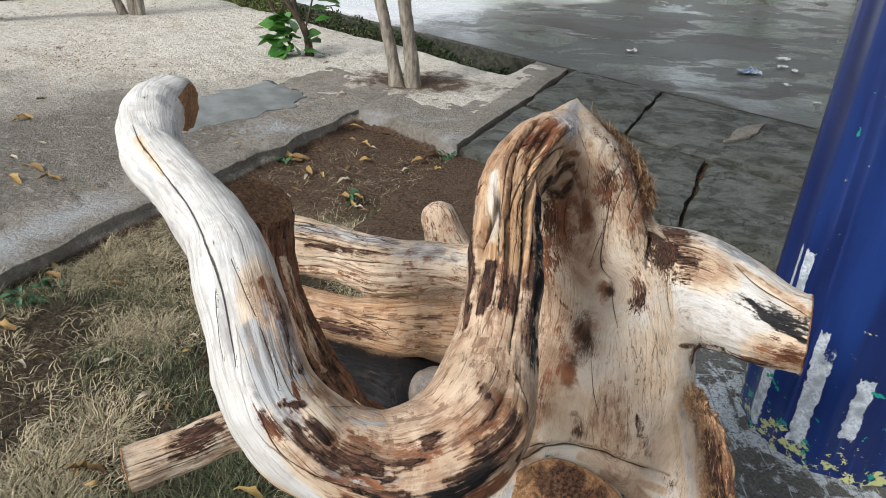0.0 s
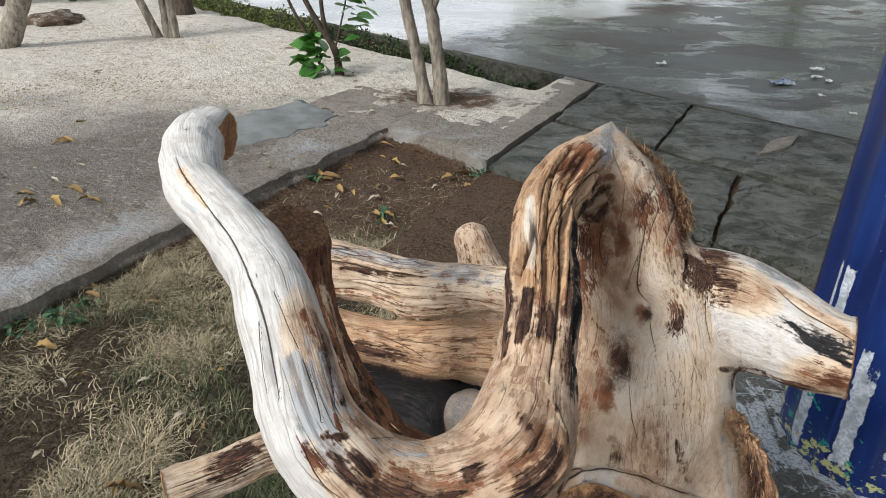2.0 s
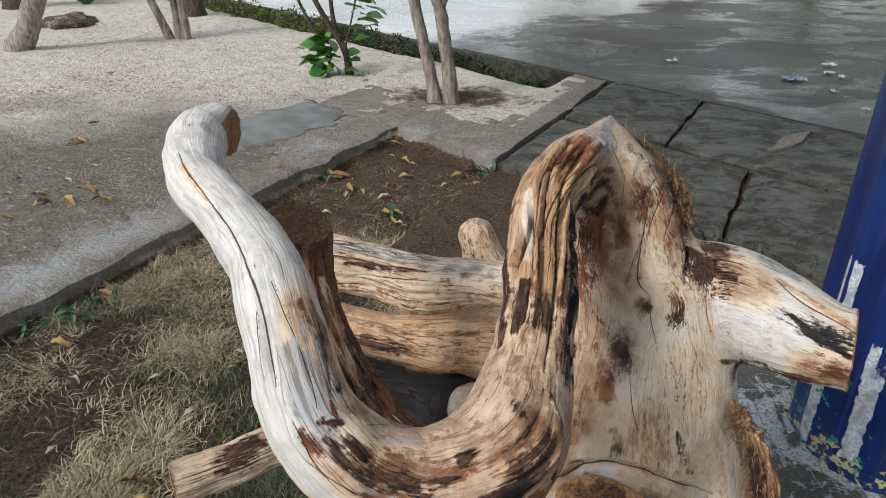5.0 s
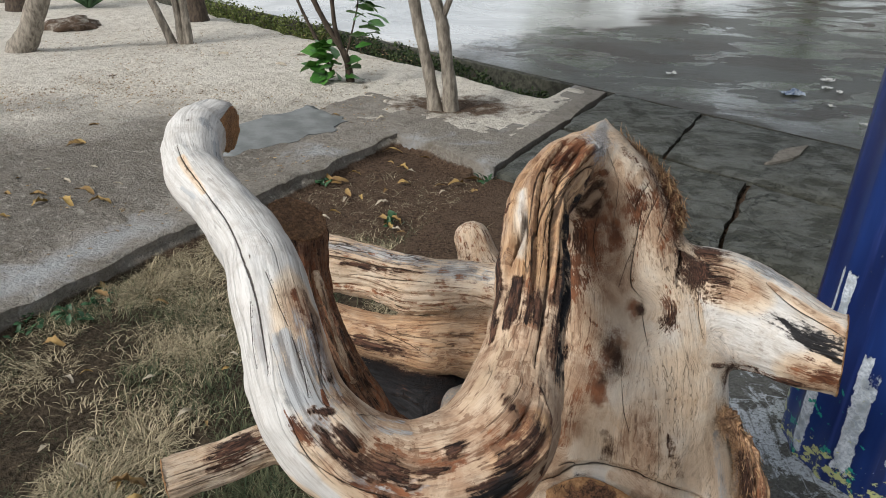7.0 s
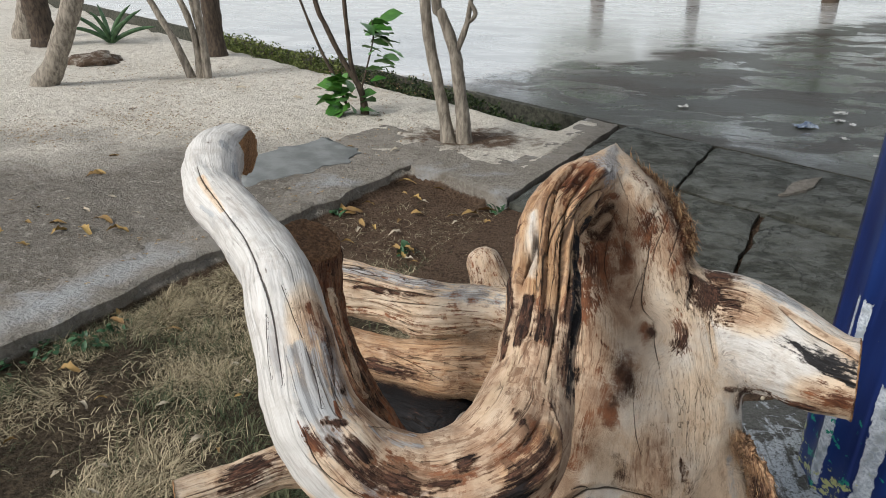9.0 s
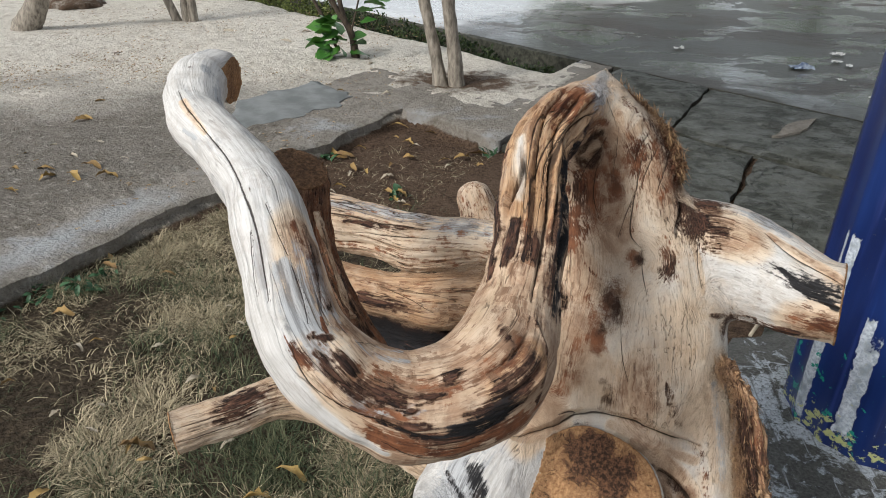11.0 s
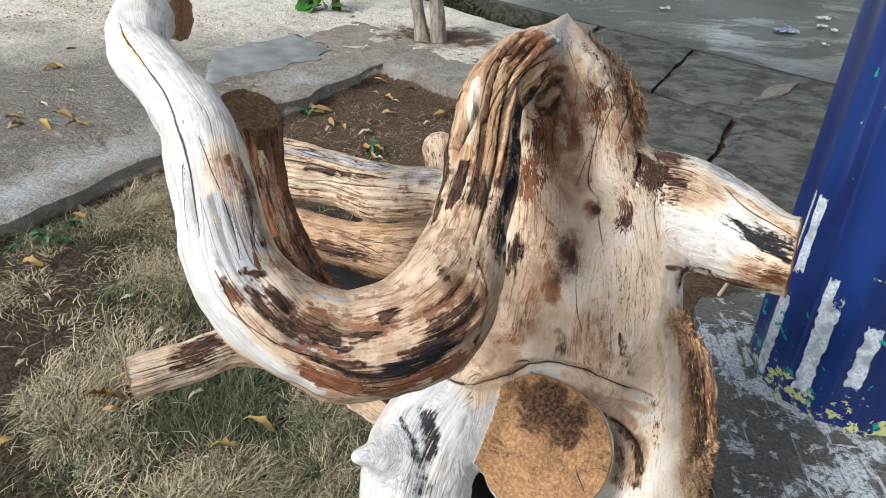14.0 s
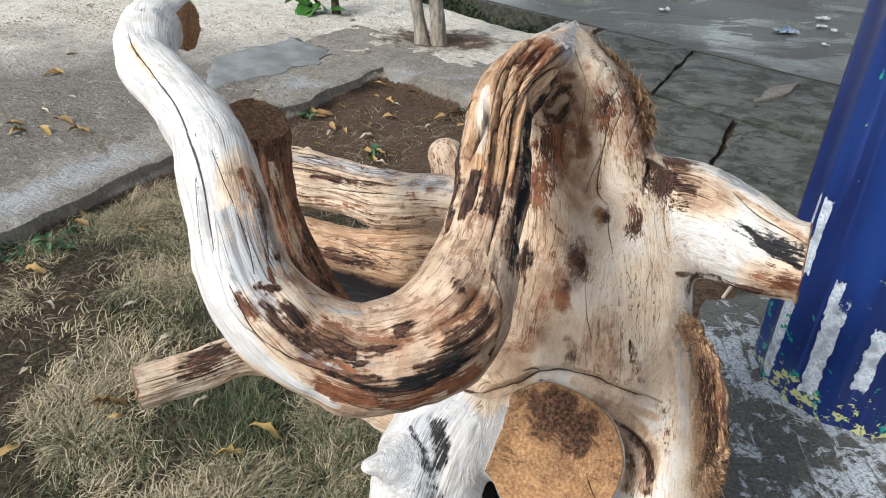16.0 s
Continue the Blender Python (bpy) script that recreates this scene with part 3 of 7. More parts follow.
def build_ground():
    xs, ys = spread(-900, 900, -3.2, 1.2, 0.035), spread(-900, 1500, 0.2, 6.2, 0.035)
    x, y = (g.ravel() for g in np.meshgrid(xs, ys, indexing="ij"))
    a, b = to_plan(x, y)
    p2 = np.stack([x, y, 0 * x], -1)
    wob = (fbm(p2 * 6, 3) - 0.5) * 0.06
    inside = np.minimum(a + 1.65, -0.95 - b) + wob * 0.5
    lawn_bed = step(inside, -0.02, 0.03)
    trough = step(np.minimum(-0.95 - a, np.minimum(b + 0.45, 1.0 - b)), -0.05, 0.05)
    z = -0.002 + (fbm(p2 * 1.7, 3) - 0.5) * 0.05 + (fbm(p2 * 14, 3) - 0.5) * 0.018
    z += 0.012 * step(-1.95 - a, -0.1, 0.2) * step(4.3 - y, 0, 0.6)
    z -= 0.035 * step(a, -1.98, -1.80) * step(-0.5 - b, 0, 0.2)
    z = z * (1 - lawn_bed) + lawn_bed * (-0.095 + (fbm(p2 * 9, 4) - 0.5) * 0.03)
    z -= 0.28 * step(b, 0.45, 1.0) * step(-1.13 - a, 0, 0.07)
    paved = np.maximum(step(b, 0.98, 1.05), step(a + 0.95, 0, 0.05) * step(b, -1.0, -0.95))
    z = z * (1 - paved) - 0.3 * paved
    far = np.hypot(x, y)
    z = np.where(far > 40, -0.3, z)
    n, m = len(xs), len(ys)
    i, j = np.meshgrid(np.arange(n - 1), np.arange(m - 1), indexing="ij")
    f = np.stack([i * m + j, (i + 1) * m + j, (i + 1) * m + j + 1, i * m + j + 1], -1).reshape(-1, 4)
    me = mesh_of("ground", np.stack([x, y, z], -1), f)
    turf = lawn_bed * step(1.25 - np.abs(y - 0.6) * 0.62 + (fbm(p2 * 3, 3) - 0.5) * 0.9, 0, 0.3)
    red = np.exp(-((x + 0.25) ** 2 / 0.55 + (y - 4.85) ** 2 / 0.22))
    floats(me, "soil", np.clip(lawn_bed + 0.7 * red * (1 - lawn_bed), 0, 1))
    floats(me, "lawn", turf)
    floats(me, "packed", step(4.6 - y + 0.25 * x + (fbm(p2 * 1.6 + 5, 3) - 0.5) * 2.2, -0.7, 0.9))
    return tagged(hold("ground", me, EARTH), "sandy earth with brown soil and worn turf", "ground", kind="structure")


def outline_slab(name, poly, top, deep, material, parent=None, rough=0.012, cell=0.05, seed=0, relief=0.006, label="", bevel=0.012):
    """A slab with an uneven edge and top over a convex or plain four-cornered outline in the plan."""
    p = np.asarray(poly, float)
    l0, l1 = np.linalg.norm(p[1] - p[0]), np.linalg.norm(p[3] - p[0])
    n, m = max(2, int(l0 / cell)), max(2, int(l1 / cell))
    u, v = np.meshgrid(np.linspace(0, 1, n + 1), np.linspace(0, 1, m + 1), indexing="ij")
    xy = (1 - u)[..., None] * (1 - v)[..., None] * p[0] + u[..., None] * (1 - v)[..., None] * p[1] + u[..., None] * v[..., None] * p[2] + (1 - u)[..., None] * v[..., None] * p[3]
    flat = np.concatenate([xy, 0 * u[..., None]], -1).reshape(-1, 3)
    rim = np.minimum.reduce([u * l0, (1 - u) * l0, v * l1, (1 - v) * l1])
    jig = np.stack([fbm(flat * 7 + seed, 3) - 0.5, fbm(flat * 7 + seed + 40, 3) - 0.5], -1).reshape(n + 1, m + 1, 2)
    xy = xy + jig * rough * 4 * (rim < 1e-6)[..., None]
    z = top + (fbm(flat * 5 + seed, 4).reshape(n + 1, m + 1) - 0.5) * relief * 4 + (fbm(flat * 26 + seed, 3).reshape(n + 1, m + 1) - 0.5) * relief * 1.6
    z = z - bevel * (rim < 1e-6)
    vs = np.concatenate([xy, z[..., None]], -1).reshape(-1, 3)
    i, j = np.meshgrid(np.arange(n), np.arange(m), indexing="ij")
    w = m + 1
    f = np.stack([i * w + j, (i + 1) * w + j, (i + 1) * w + j + 1, i * w + j + 1], -1).reshape(-1, 4)
    loop = [k * w for k in range(n)] + [n * w + k for k in range(m)] + [k * w + m for k in range(n, 0, -1)] + [k for k in range(m, 0, -1)]
    base = len(vs)
    low = vs[loop].copy()
    low[:, 2] = top - deep
    k = np.arange(len(loop))
    lp = np.array(loop)
    lip, m1 = base + len(k), (k + 1) % len(k)
    side = np.stack([lip + k, base + k, base + m1, lip + m1], -1)
    me = mesh_of(name, np.vstack([vs, low, vs[lp]]), np.vstack([f, side]))
    return hold(name, me, material, parent, label)


def quad(a0, b0, a1, b1):
    return [plan(a0, b0), plan(a1, b0), plan(a1, b1), plan(a0, b1)]


def build_kerbs():
    k = tagged(new("kerb"), "worn grey concrete kerb round a sunken bed", "kerb", kind="structure")
    outline_slab("kerb_stone", quad(-2.45, -6.0, -1.655, -0.40), 0.0, 0.2, KERB, k, 0.026, 0.035, seed=1, bevel=0.012)
    outline_slab("kerb_stone", quad(-1.652, -0.945, -1.05, -0.36), -0.001, 0.2, KERB, k, 0.022, 0.035, seed=2, bevel=0.012)
    outline_slab("kerb_stone", quad(-1.127, -0.945, -0.81, 1.12), 0.001, 0.2, KERB, k, 0.014, 0.04, seed=3, bevel=0.012)
    f = tagged(new("flagstone_patch"), "grey cement slab half buried in dirt", "paving slab", kind="structure")
    outline_slab("flagstone", [(-1.60, 4.02), (-1.42, 3.40), (-0.90, 4.27), (-1.20, 4.62)], 0.018, 0.1, SLATE, f, 0.065, 0.035, seed=4, relief=0.003)


def build_paving():
    pv = tagged(new("pavement"), "dark wet flagstone paving with open joints", "paving", kind="structure")
    g, cols = 0.011, ((-2.15, -1.02, (0.82, 1.9, 3.0)), (-1.0, 0.0, (-0.77, 0.53, 1.55, 2.6, 3.8)), (0.0, 1.128, (-0.77, 0.0, 1.15, 2.3, 3.5)))
    n = 0
    for b0, b1, cuts in cols:
        for a0, a1 in zip(cuts, cuts[1:]):
            n += 1
            outline_slab("flagstone", quad(a0 + g, b0 + 0.026, a1 - g, b1 - (0.008 if b1 > 1 else 0.026)), random.uniform(-0.006, 0.004), 0.12, FLAG, pv, 0.014, 0.04, seed=n * 3.7, relief=0.007, bevel=0.014)
    bed = outline_slab("bedding", quad(-0.785, -2.2, 4.2, 1.118), -0.045, 0.05, EARTH, pv, 0.0, 0.25, seed=9)
    floats(bed.data, "soil", np.ones(len(bed.data.vertices)))
    outline_slab("flagstone", [(0.50, 0.25), (0.885, 0.25), (0.925, 1.13), (0.60, 1.13)], -0.004, 0.12, FLAG, pv, 0.015, 0.045, seed=77, relief=0.009)
    yd = tagged(new("yard"), "wet concrete yard with puddles", "yard", kind="structure")
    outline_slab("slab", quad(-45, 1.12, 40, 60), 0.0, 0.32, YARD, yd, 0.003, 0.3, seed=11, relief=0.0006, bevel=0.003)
    # Added mossy strip; its dark colour paints the shade below the yard edge.
    outline_slab("shade_edging", quad(-30, 1.05, -1.13, 1.116), -0.004, 0.34, MOSS_SHADE, yd, 0.006, 0.08, seed=17, relief=0.003, bevel=0.004)
    outline_slab("apron", [(0.74, 0.2), (2.6, 0.2), (2.6, 2.3), (0.97, 1.80)], 0.016, 0.15, APRON, tagged(new("pavement_apron"), "limewash-spattered concrete round the blue pillar", "paving", kind="structure"), 0.02, seed=13)


def build_pillar():
    th = np.linspace(0, 2 * np.pi, 192, endpoint=False)
    zs = np.array([0.0, 0.015, 0.03, 0.3, 0.8, 1.4, 2.2, 3.05])
    rr = 0.254 - 0.010 * (0.5 + 0.5 * np.cos(th * 16)) ** 0.6
    v = np.stack([np.stack([rr * np.cos(th), rr * np.sin(th), 0 * th + z], -1) for z in zs]).reshape(-1, 3)
    n = len(th)
    i, j = np.meshgrid(np.arange(len(zs) - 1), np.arange(n), indexing="ij")
    f = np.stack([i * n + j, i * n + (j + 1) % n, (i + 1) * n + (j + 1) % n, (i + 1) * n + j], -1).reshape(-1, 4)
    ob = hold("pillar", mesh_of("pillar", v, f), PAINT)
    ob.location = (1.293, 1.479, 0.006)
    return tagged(ob, "round blue-painted pillar with peeling paint at its foot", "pillar", kind="structure")


build_ground()
build_kerbs()
build_paving()
build_pillar()


# ---- the weathered stump ----
# each limb: rows of x, y, z, radius; blend; cut at start, cut at end
STUMP_LIMBS = {
    "curved_limb": ([(-0.104, 0.694, 1.062, 0.029), (-0.121, 0.666, 1.075, 0.032), (-0.113, 0.605, 1.074, 0.032), (-0.075, 0.528, 1.064, 0.032),
                     (-0.005, 0.452, 1.051, 0.032), (0.036, 0.402, 1.043, 0.032), (0.058, 0.368, 1.033, 0.034), (0.082, 0.325, 1.000, 0.037),
                     (0.093, 0.310, 0.979, 0.038), (0.107, 0.300, 0.958, 0.039), (0.124, 0.294, 0.940, 0.042), (0.139, 0.293, 0.925, 0.043),
                     (0.160, 0.295, 0.911, 0.044), (0.186, 0.299, 0.901, 0.046), (0.213, 0.309, 0.900, 0.048), (0.238, 0.325, 0.903, 0.050),
                     (0.260, 0.351, 0.911, 0.051), (0.270, 0.392, 0.921, 0.047), (0.281, 0.475, 0.952, 0.041), (0.288, 0.611, 1.007, 0.039),
                     (0.303, 0.666, 1.025, 0.042), (0.327, 0.715, 1.037, 0.039), (0.359, 0.762, 1.044, 0.030)], 0.014, (0.9, 0.12, -0.15), None),
    "trunk": ([(0.366, 0.771, 1.056, 0.017), (0.382, 0.766, 1.022, 0.039), (0.405, 0.794, 0.947, 0.062), (0.424, 0.786, 0.866, 0.080),
               (0.442, 0.755, 0.784, 0.094), (0.449, 0.728, 0.699, 0.114), (0.452, 0.735, 0.620, 0.130), (0.458, 0.745, 0.495, 0.150),
               (0.461, 0.730, 0.350, 0.165), (0.460, 0.660, 0.120, 0.190), (0.460, 0.660, -0.160, 0.230)], 0.02, None, None),
    "side_limb": ([(0.460, 0.790, 0.809, 0.075), (0.556, 0.773, 0.818, 0.079), (0.621, 0.738, 0.812, 0.068), (0.665, 0.698, 0.809, 0.059),
                   (0.694, 0.678, 0.812, 0.055)], 0.03, None, (0.86, -0.35, 0.1)),
    "sawn_limb": ([(0.447, 0.754, 0.321, 0.100), (0.412, 0.635, 0.457, 0.096), (0.394, 0.536, 0.563, 0.091)], 0.012, None, (-0.1, -0.72, 0.7)),
    "ragged_crown": ([(0.377, 0.791, 1.031, 0.027), (0.405, 0.815, 0.979, 0.033), (0.427, 0.813, 0.923, 0.042), (0.454, 0.798, 0.858, 0.054)], 0.02, None, None),
    "right_flank": ([(0.505, 0.742, 0.764, 0.056), (0.521, 0.715, 0.679, 0.059), (0.534, 0.680, 0.599, 0.066), (0.554, 0.650, 0.515, 0.080),
                     (0.562, 0.600, 0.400, 0.094), (0.570, 0.620, 0.120, 0.120), (0.580, 0.620, -0.160, 0.150)], 0.03, None, None),
    "root_nub": ([(0.184, 0.515, 0.543, 0.024), (0.149, 0.492, 0.553, 0.009)], 0.012, None, None),
    "root_lobe": ([(0.325, 0.690, 0.600, 0.068), (0.253, 0.594, 0.545, 0.079), (0.225, 0.542, 0.492, 0.079), (0.220, 0.520, 0.380, 0.085),
                   (0.200, 0.520, 0.120, 0.100), (0.170, 0.500, -0.160, 0.130)], 0.02, None, None),
    "low_limb": ([(-0.248, 0.625, 0.515, 0.036), (-0.175, 0.683, 0.511, 0.035), (-0.096, 0.743, 0.511, 0.039), (0.034, 0.802, 0.445, 0.060),
                  (0.203, 0.800, 0.364, 0.091), (0.361, 0.744, 0.289, 0.110)], 0.02, (-0.85, -0.5, -0.1), None),
    "upper_back_limb": ([(-0.143, 0.924, 0.760, 0.049), (-0.063, 0.926, 0.757, 0.053), (0.019, 0.919, 0.749, 0.050), (0.082, 0.901, 0.743, 0.051),
                         (0.144, 0.884, 0.753, 0.047), (0.202, 0.875, 0.760, 0.045), (0.278, 0.859, 0.758, 0.052), (0.399, 0.840, 0.750, 0.059)], 0.012, None, None),
    "lower_back_limb": ([(-0.080, 0.867, 0.679, 0.037), (-0.006, 0.852, 0.674, 0.037), (0.059, 0.846, 0.666, 0.040), (0.123, 0.840, 0.661, 0.047),
                         (0.172, 0.836, 0.667, 0.051), (0.285, 0.813, 0.685, 0.066), (0.399, 0.780, 0.660, 0.080)], 0.008, None, None),
    "back_knob": ([(0.182, 1.054, 0.762, 0.033), (0.210, 1.018, 0.709, 0.041), (0.273, 0.917, 0.664, 0.048)], 0.012, None, None),
    "red_limb": ([(-0.010, 0.638, 0.974, 0.037), (0.002, 0.614, 0.907, 0.035), (0.016, 0.595, 0.854, 0.037), (0.036, 0.585, 0.804, 0.041),
                  (0.056, 0.603, 0.733, 0.042), (0.098, 0.616, 0.651, 0.042), (0.199, 0.700, 0.500, 0.054)], 0.012, (0.22, -0.16, 0.95), None),
    "peak": ([(0.367, 0.767, 1.080, 0.006), (0.365, 0.771, 1.060, 0.015), (0.365, 0.770, 1.034, 0.026)], 0.007, None, None),
    "knot": ([(0.434, 0.747, 0.814, 0.021), (0.430, 0.708, 0.838, 0.017)], 0.008, None, None),
    "crown_edge": ([(0.395, 0.801, 1.036, 0.011), (0.421, 0.808, 1.013, 0.014), (0.456, 0.802, 0.975, 0.016), (0.472, 0.789, 0.939, 0.016)], 0.012, None, None),
    # Filler added to close the open hollow behind the curled limb.
    "hollow_shade": ([(0.000, 0.840, 0.565, 0.069), (0.100, 0.840, 0.545, 0.079), (0.240, 0.800, 0.480, 0.100), (0.360, 0.720, 0.340, 0.126)], 0.01, None, None),
    "bark_flake": ([(0.566, 0.667, 0.705, 0.013), (0.592, 0.652, 0.669, 0.015), (0.604, 0.636, 0.628, 0.019), (0.610, 0.618, 0.586, 0.024),
                    (0.612, 0.600, 0.536, 0.030), (0.602, 0.580, 0.483, 0.038), (0.600, 0.580, 0.400, 0.040)], 0.006, None, None),
    "neck_web": ([(0.355, 0.764, 0.978, 0.038), (0.359, 0.756, 0.887, 0.048), (0.362, 0.721, 0.827, 0.053), (0.362, 0.697, 0.750, 0.060),
                  (0.359, 0.689, 0.674, 0.068), (0.356, 0.699, 0.577, 0.090)], 0.045, None, None),
    "split_slab": ([(0.070, 0.455, 1.000, 0.003), (0.086, 0.428, 0.987, 0.005), (0.101, 0.402, 0.972, 0.007), (0.113, 0.385, 0.958, 0.007),
                    (0.122, 0.372, 0.946, 0.005), (0.127, 0.366, 0.940, 0.003)], 0.003, None, None),
    "grey_lobe": ([(0.200, 0.760, 0.600, 0.040), (0.240, 0.750, 0.520, 0.055), (0.300, 0.740, 0.400, 0.060)], 0.008, None, None),
}


class Limb:
    def __init__(self, rows, blend, cut0, cut1):
        p = np.asarray(rows, float)
        self.cuts = []
        for end, n in ((0, cut0), (-1, cut1)):
            if n is not None:
                n = np.asarray(n, float) / np.linalg.norm(n)
                self.cuts.append((p[end, :3].copy(), n, end, 4.2 * p[end, 3]))
                inner = p[1 if end == 0 else -2]
                d = p[end, :3] - inner[:3]
                far = np.r_[p[end, :3] + d / np.linalg.norm(d) * p[end, 3] * 1.6, p[end, 3]]
                p = np.vstack([far, p]) if end == 0 else np.vstack([p, far])
        self.c = spline(p, 5)
        self.blend = blend
        seg = np.linalg.norm(np.diff(self.c[:, :3], axis=0), axis=1)
        self.s = np.r_[0, seg.cumsum()]
        tan = np.gradient(self.c[:, :3], axis=0)
        tan /= np.linalg.norm(tan, axis=1)[:, None]
        a = np.cross(tan[0], (0.31, 0.52, 0.79))
        frames = []
        for t in tan:
            a = a - t * (a @ t)
            a = a / np.linalg.norm(a)
            frames.append(a)
        self.u = np.array(frames)
        self.v = np.cross(tan, self.u)

    def bounds(self, pad):
        r = self.c[:, 3].max() + pad
        return self.c[:, :3].min(0) - r, self.c[:, :3].max(0) + r

    def field(self, p, full=False):
        """Distance from the limb's skin for points in rows; full adds the place along it and across it."""
        best = np.full(len(p), 9.0, np.float32)
        k = np.zeros(len(p), np.int16)
        tt = np.zeros(len(p), np.float32)
        flat = np.full(len(p), -1.0, np.float32)
        p = p.astype(np.float32)
        for n, (a, b) in enumerate(zip(self.c[:-1].astype(np.float32), self.c[1:].astype(np.float32))):
            ab = b[:3] - a[:3]
            t = np.clip((p - a[:3]) @ ab / (ab @ ab), 0, 1)
            d = np.linalg.norm(p - a[:3] - t[:, None] * ab, axis=1) - (a[3] + t * (b[3] - a[3]))
            m = d < best
            best[m], k[m], tt[m] = d[m], n, t[m]
        for q, n, end, reach in self.cuts:
            at = self.s[k] * (1 - tt) + self.s[k + 1] * tt
            m = (at < reach) if end == 0 else (at > self.s[-1] - reach)
            over = (p[m] - q) @ n.astype(np.float32)
            flat[m] = np.maximum(flat[m], over - best[m])
            best[m] = np.maximum(best[m], over)
        if not full:
            return best
        w = tt[:, None]
        c = self.c[k, :3] * (1 - w) + self.c[k + 1, :3] * w
        u = self.u[k] * (1 - w) + self.u[k + 1] * w
        v = self.v[k] * (1 - w) + self.v[k + 1] * w
        off = p - c
        s = self.s[k] * (1 - tt) + self.s[k + 1] * tt
        return best, np.stack([(off * u).sum(1), (off * v).sum(1), s], -1), np.cross(u, v), flat


def soft_min(a, b, k):
    h = np.clip(0.5 + 0.5 * (b - a) / k, 0, 1)
    return b + (a - b) * h - k * h * (1 - h)


def surface(field, low, cell):
    """Surface nets: one vertex for each cell that the skin crosses, one quad for each grid edge that it cuts."""
    inside = field < 0
    n = np.array(field.shape) - 1
    corner = [inside[i : i + n[0], j : j + n[1], k : k + n[2]] for i in (0, 1) for j in (0, 1) for k in (0, 1)]
    count = np.zeros(n, np.uint8)
    for c in corner:
        count += c
    cells = np.argwhere((count > 0) & (count < 8))
    index = np.full(n, -1, np.int32)
    index[tuple(cells.T)] = np.arange(len(cells))
    total, hits = np.zeros((len(cells), 3)), np.zeros(len(cells))
    offs = [(i, j, k) for i in (0, 1) for j in (0, 1) for k in (0, 1)]
    vals = {o: field[cells[:, 0] + o[0], cells[:, 1] + o[1], cells[:, 2] + o[2]].astype(float) for o in offs}
    for o in offs:
        for ax in range(3):
            if o[ax] == 0:
                q = tuple(1 if m == ax else o[m] for m in range(3))
                a, b = vals[o], vals[q]
                cross = (a < 0) != (b < 0)
                t = np.where(cross, a / np.where(cross, a - b, 1), 0)
                at = np.array(o, float)[None] + np.eye(3)[ax][None] * t[:, None]
                total += at * cross[:, None]
                hits += cross
    verts = (cells + total / hits[:, None]) * cell + low
    quads = []
    for ax in range(3):
        b, c = (ax + 1) % 3, (ax + 2) % 3
        lo = [slice(1, -1)] * 3
        lo[ax] = slice(0, -1)
        hi = list(lo)
        hi[ax] = slice(1, None)
        e0, e1 = inside[tuple(lo)], inside[tuple(hi)]
        for flip, m in ((False, e0 & ~e1), (True, ~e0 & e1)):
            g = np.argwhere(m)
            g += np.array([0 if q == ax else 1 for q in range(3)])
            ring = []
            for db, dc in ((-1, -1), (0, -1), (0, 0), (-1, 0)):
                h = g.copy()
                h[:, b] += db
                h[:, c] += dc
                ring.append(index[tuple(h.T)])
            q = np.stack(ring, -1)
            quads.append(q[:, ::-1] if flip else q)
    return verts, np.vstack(quads)


def normals_of(v, f):
    fn = np.cross(v[f[:, 2]] - v[f[:, 0]], v[f[:, 3]] - v[f[:, 1]])
    vn = np.zeros_like(v)
    for k in range(4):
        np.add.at(vn, f[:, k], fn)
    return vn / (np.linalg.norm(vn, axis=1)[:, None] + 1e-12)


def subdivided(v, f):
    """Each quad cut into four."""
    e = np.sort(np.stack([f, np.roll(f, -1, 1)], -1).reshape(-1, 2), 1)
    key = e[:, 0].astype(np.int64) * len(v) + e[:, 1]
    uniq, inv = np.unique(key, return_inverse=True)
    mid = 0.5 * (v[uniq // len(v)] + v[uniq % len(v)])
    cen = v[f].mean(1)
    n0, n1 = len(v), len(v) + len(mid)
    m = n0 + inv.reshape(-1, 4)
    c = n1 + np.arange(len(f))
    q = [np.stack([f[:, k], m[:, k], c, m[:, k - 1]], -1) for k in range(4)]
    return np.vstack([v, mid, cen]), np.vstack(q)


def smoothed(v, f, rounds=2, amount=0.5):
    for _ in range(rounds):
        total, count = np.zeros_like(v), np.zeros(len(v))
        cen = v[f].mean(1)
        for k in range(4):
            np.add.at(total, f[:, k], cen)
            np.add.at(count, f[:, k], 1)
        v = v + amount * (total / count[:, None] - v)
    return v


def streaks(v, along, rows):
    """The strongest of some soft spots that lie along the grain, rows of x, y, z, length, width, at each point."""
    out = np.zeros(len(v))
    for x, y, z, length, width in rows:
        off = v - (x, y, z)
        m = np.linalg.norm(off, axis=1) < 2.6 * max(length, width)
        o = off[m]
        t = (o * along[m]).sum(1)
        c = np.sqrt(np.maximum((o * o).sum(1) - t * t, 0))
        out[m] = np.maximum(out[m], 1 - np.sqrt((t / (2.5 * length)) ** 2 + (c / (2.5 * width)) ** 2))
    return np.clip(out, 0, 1)


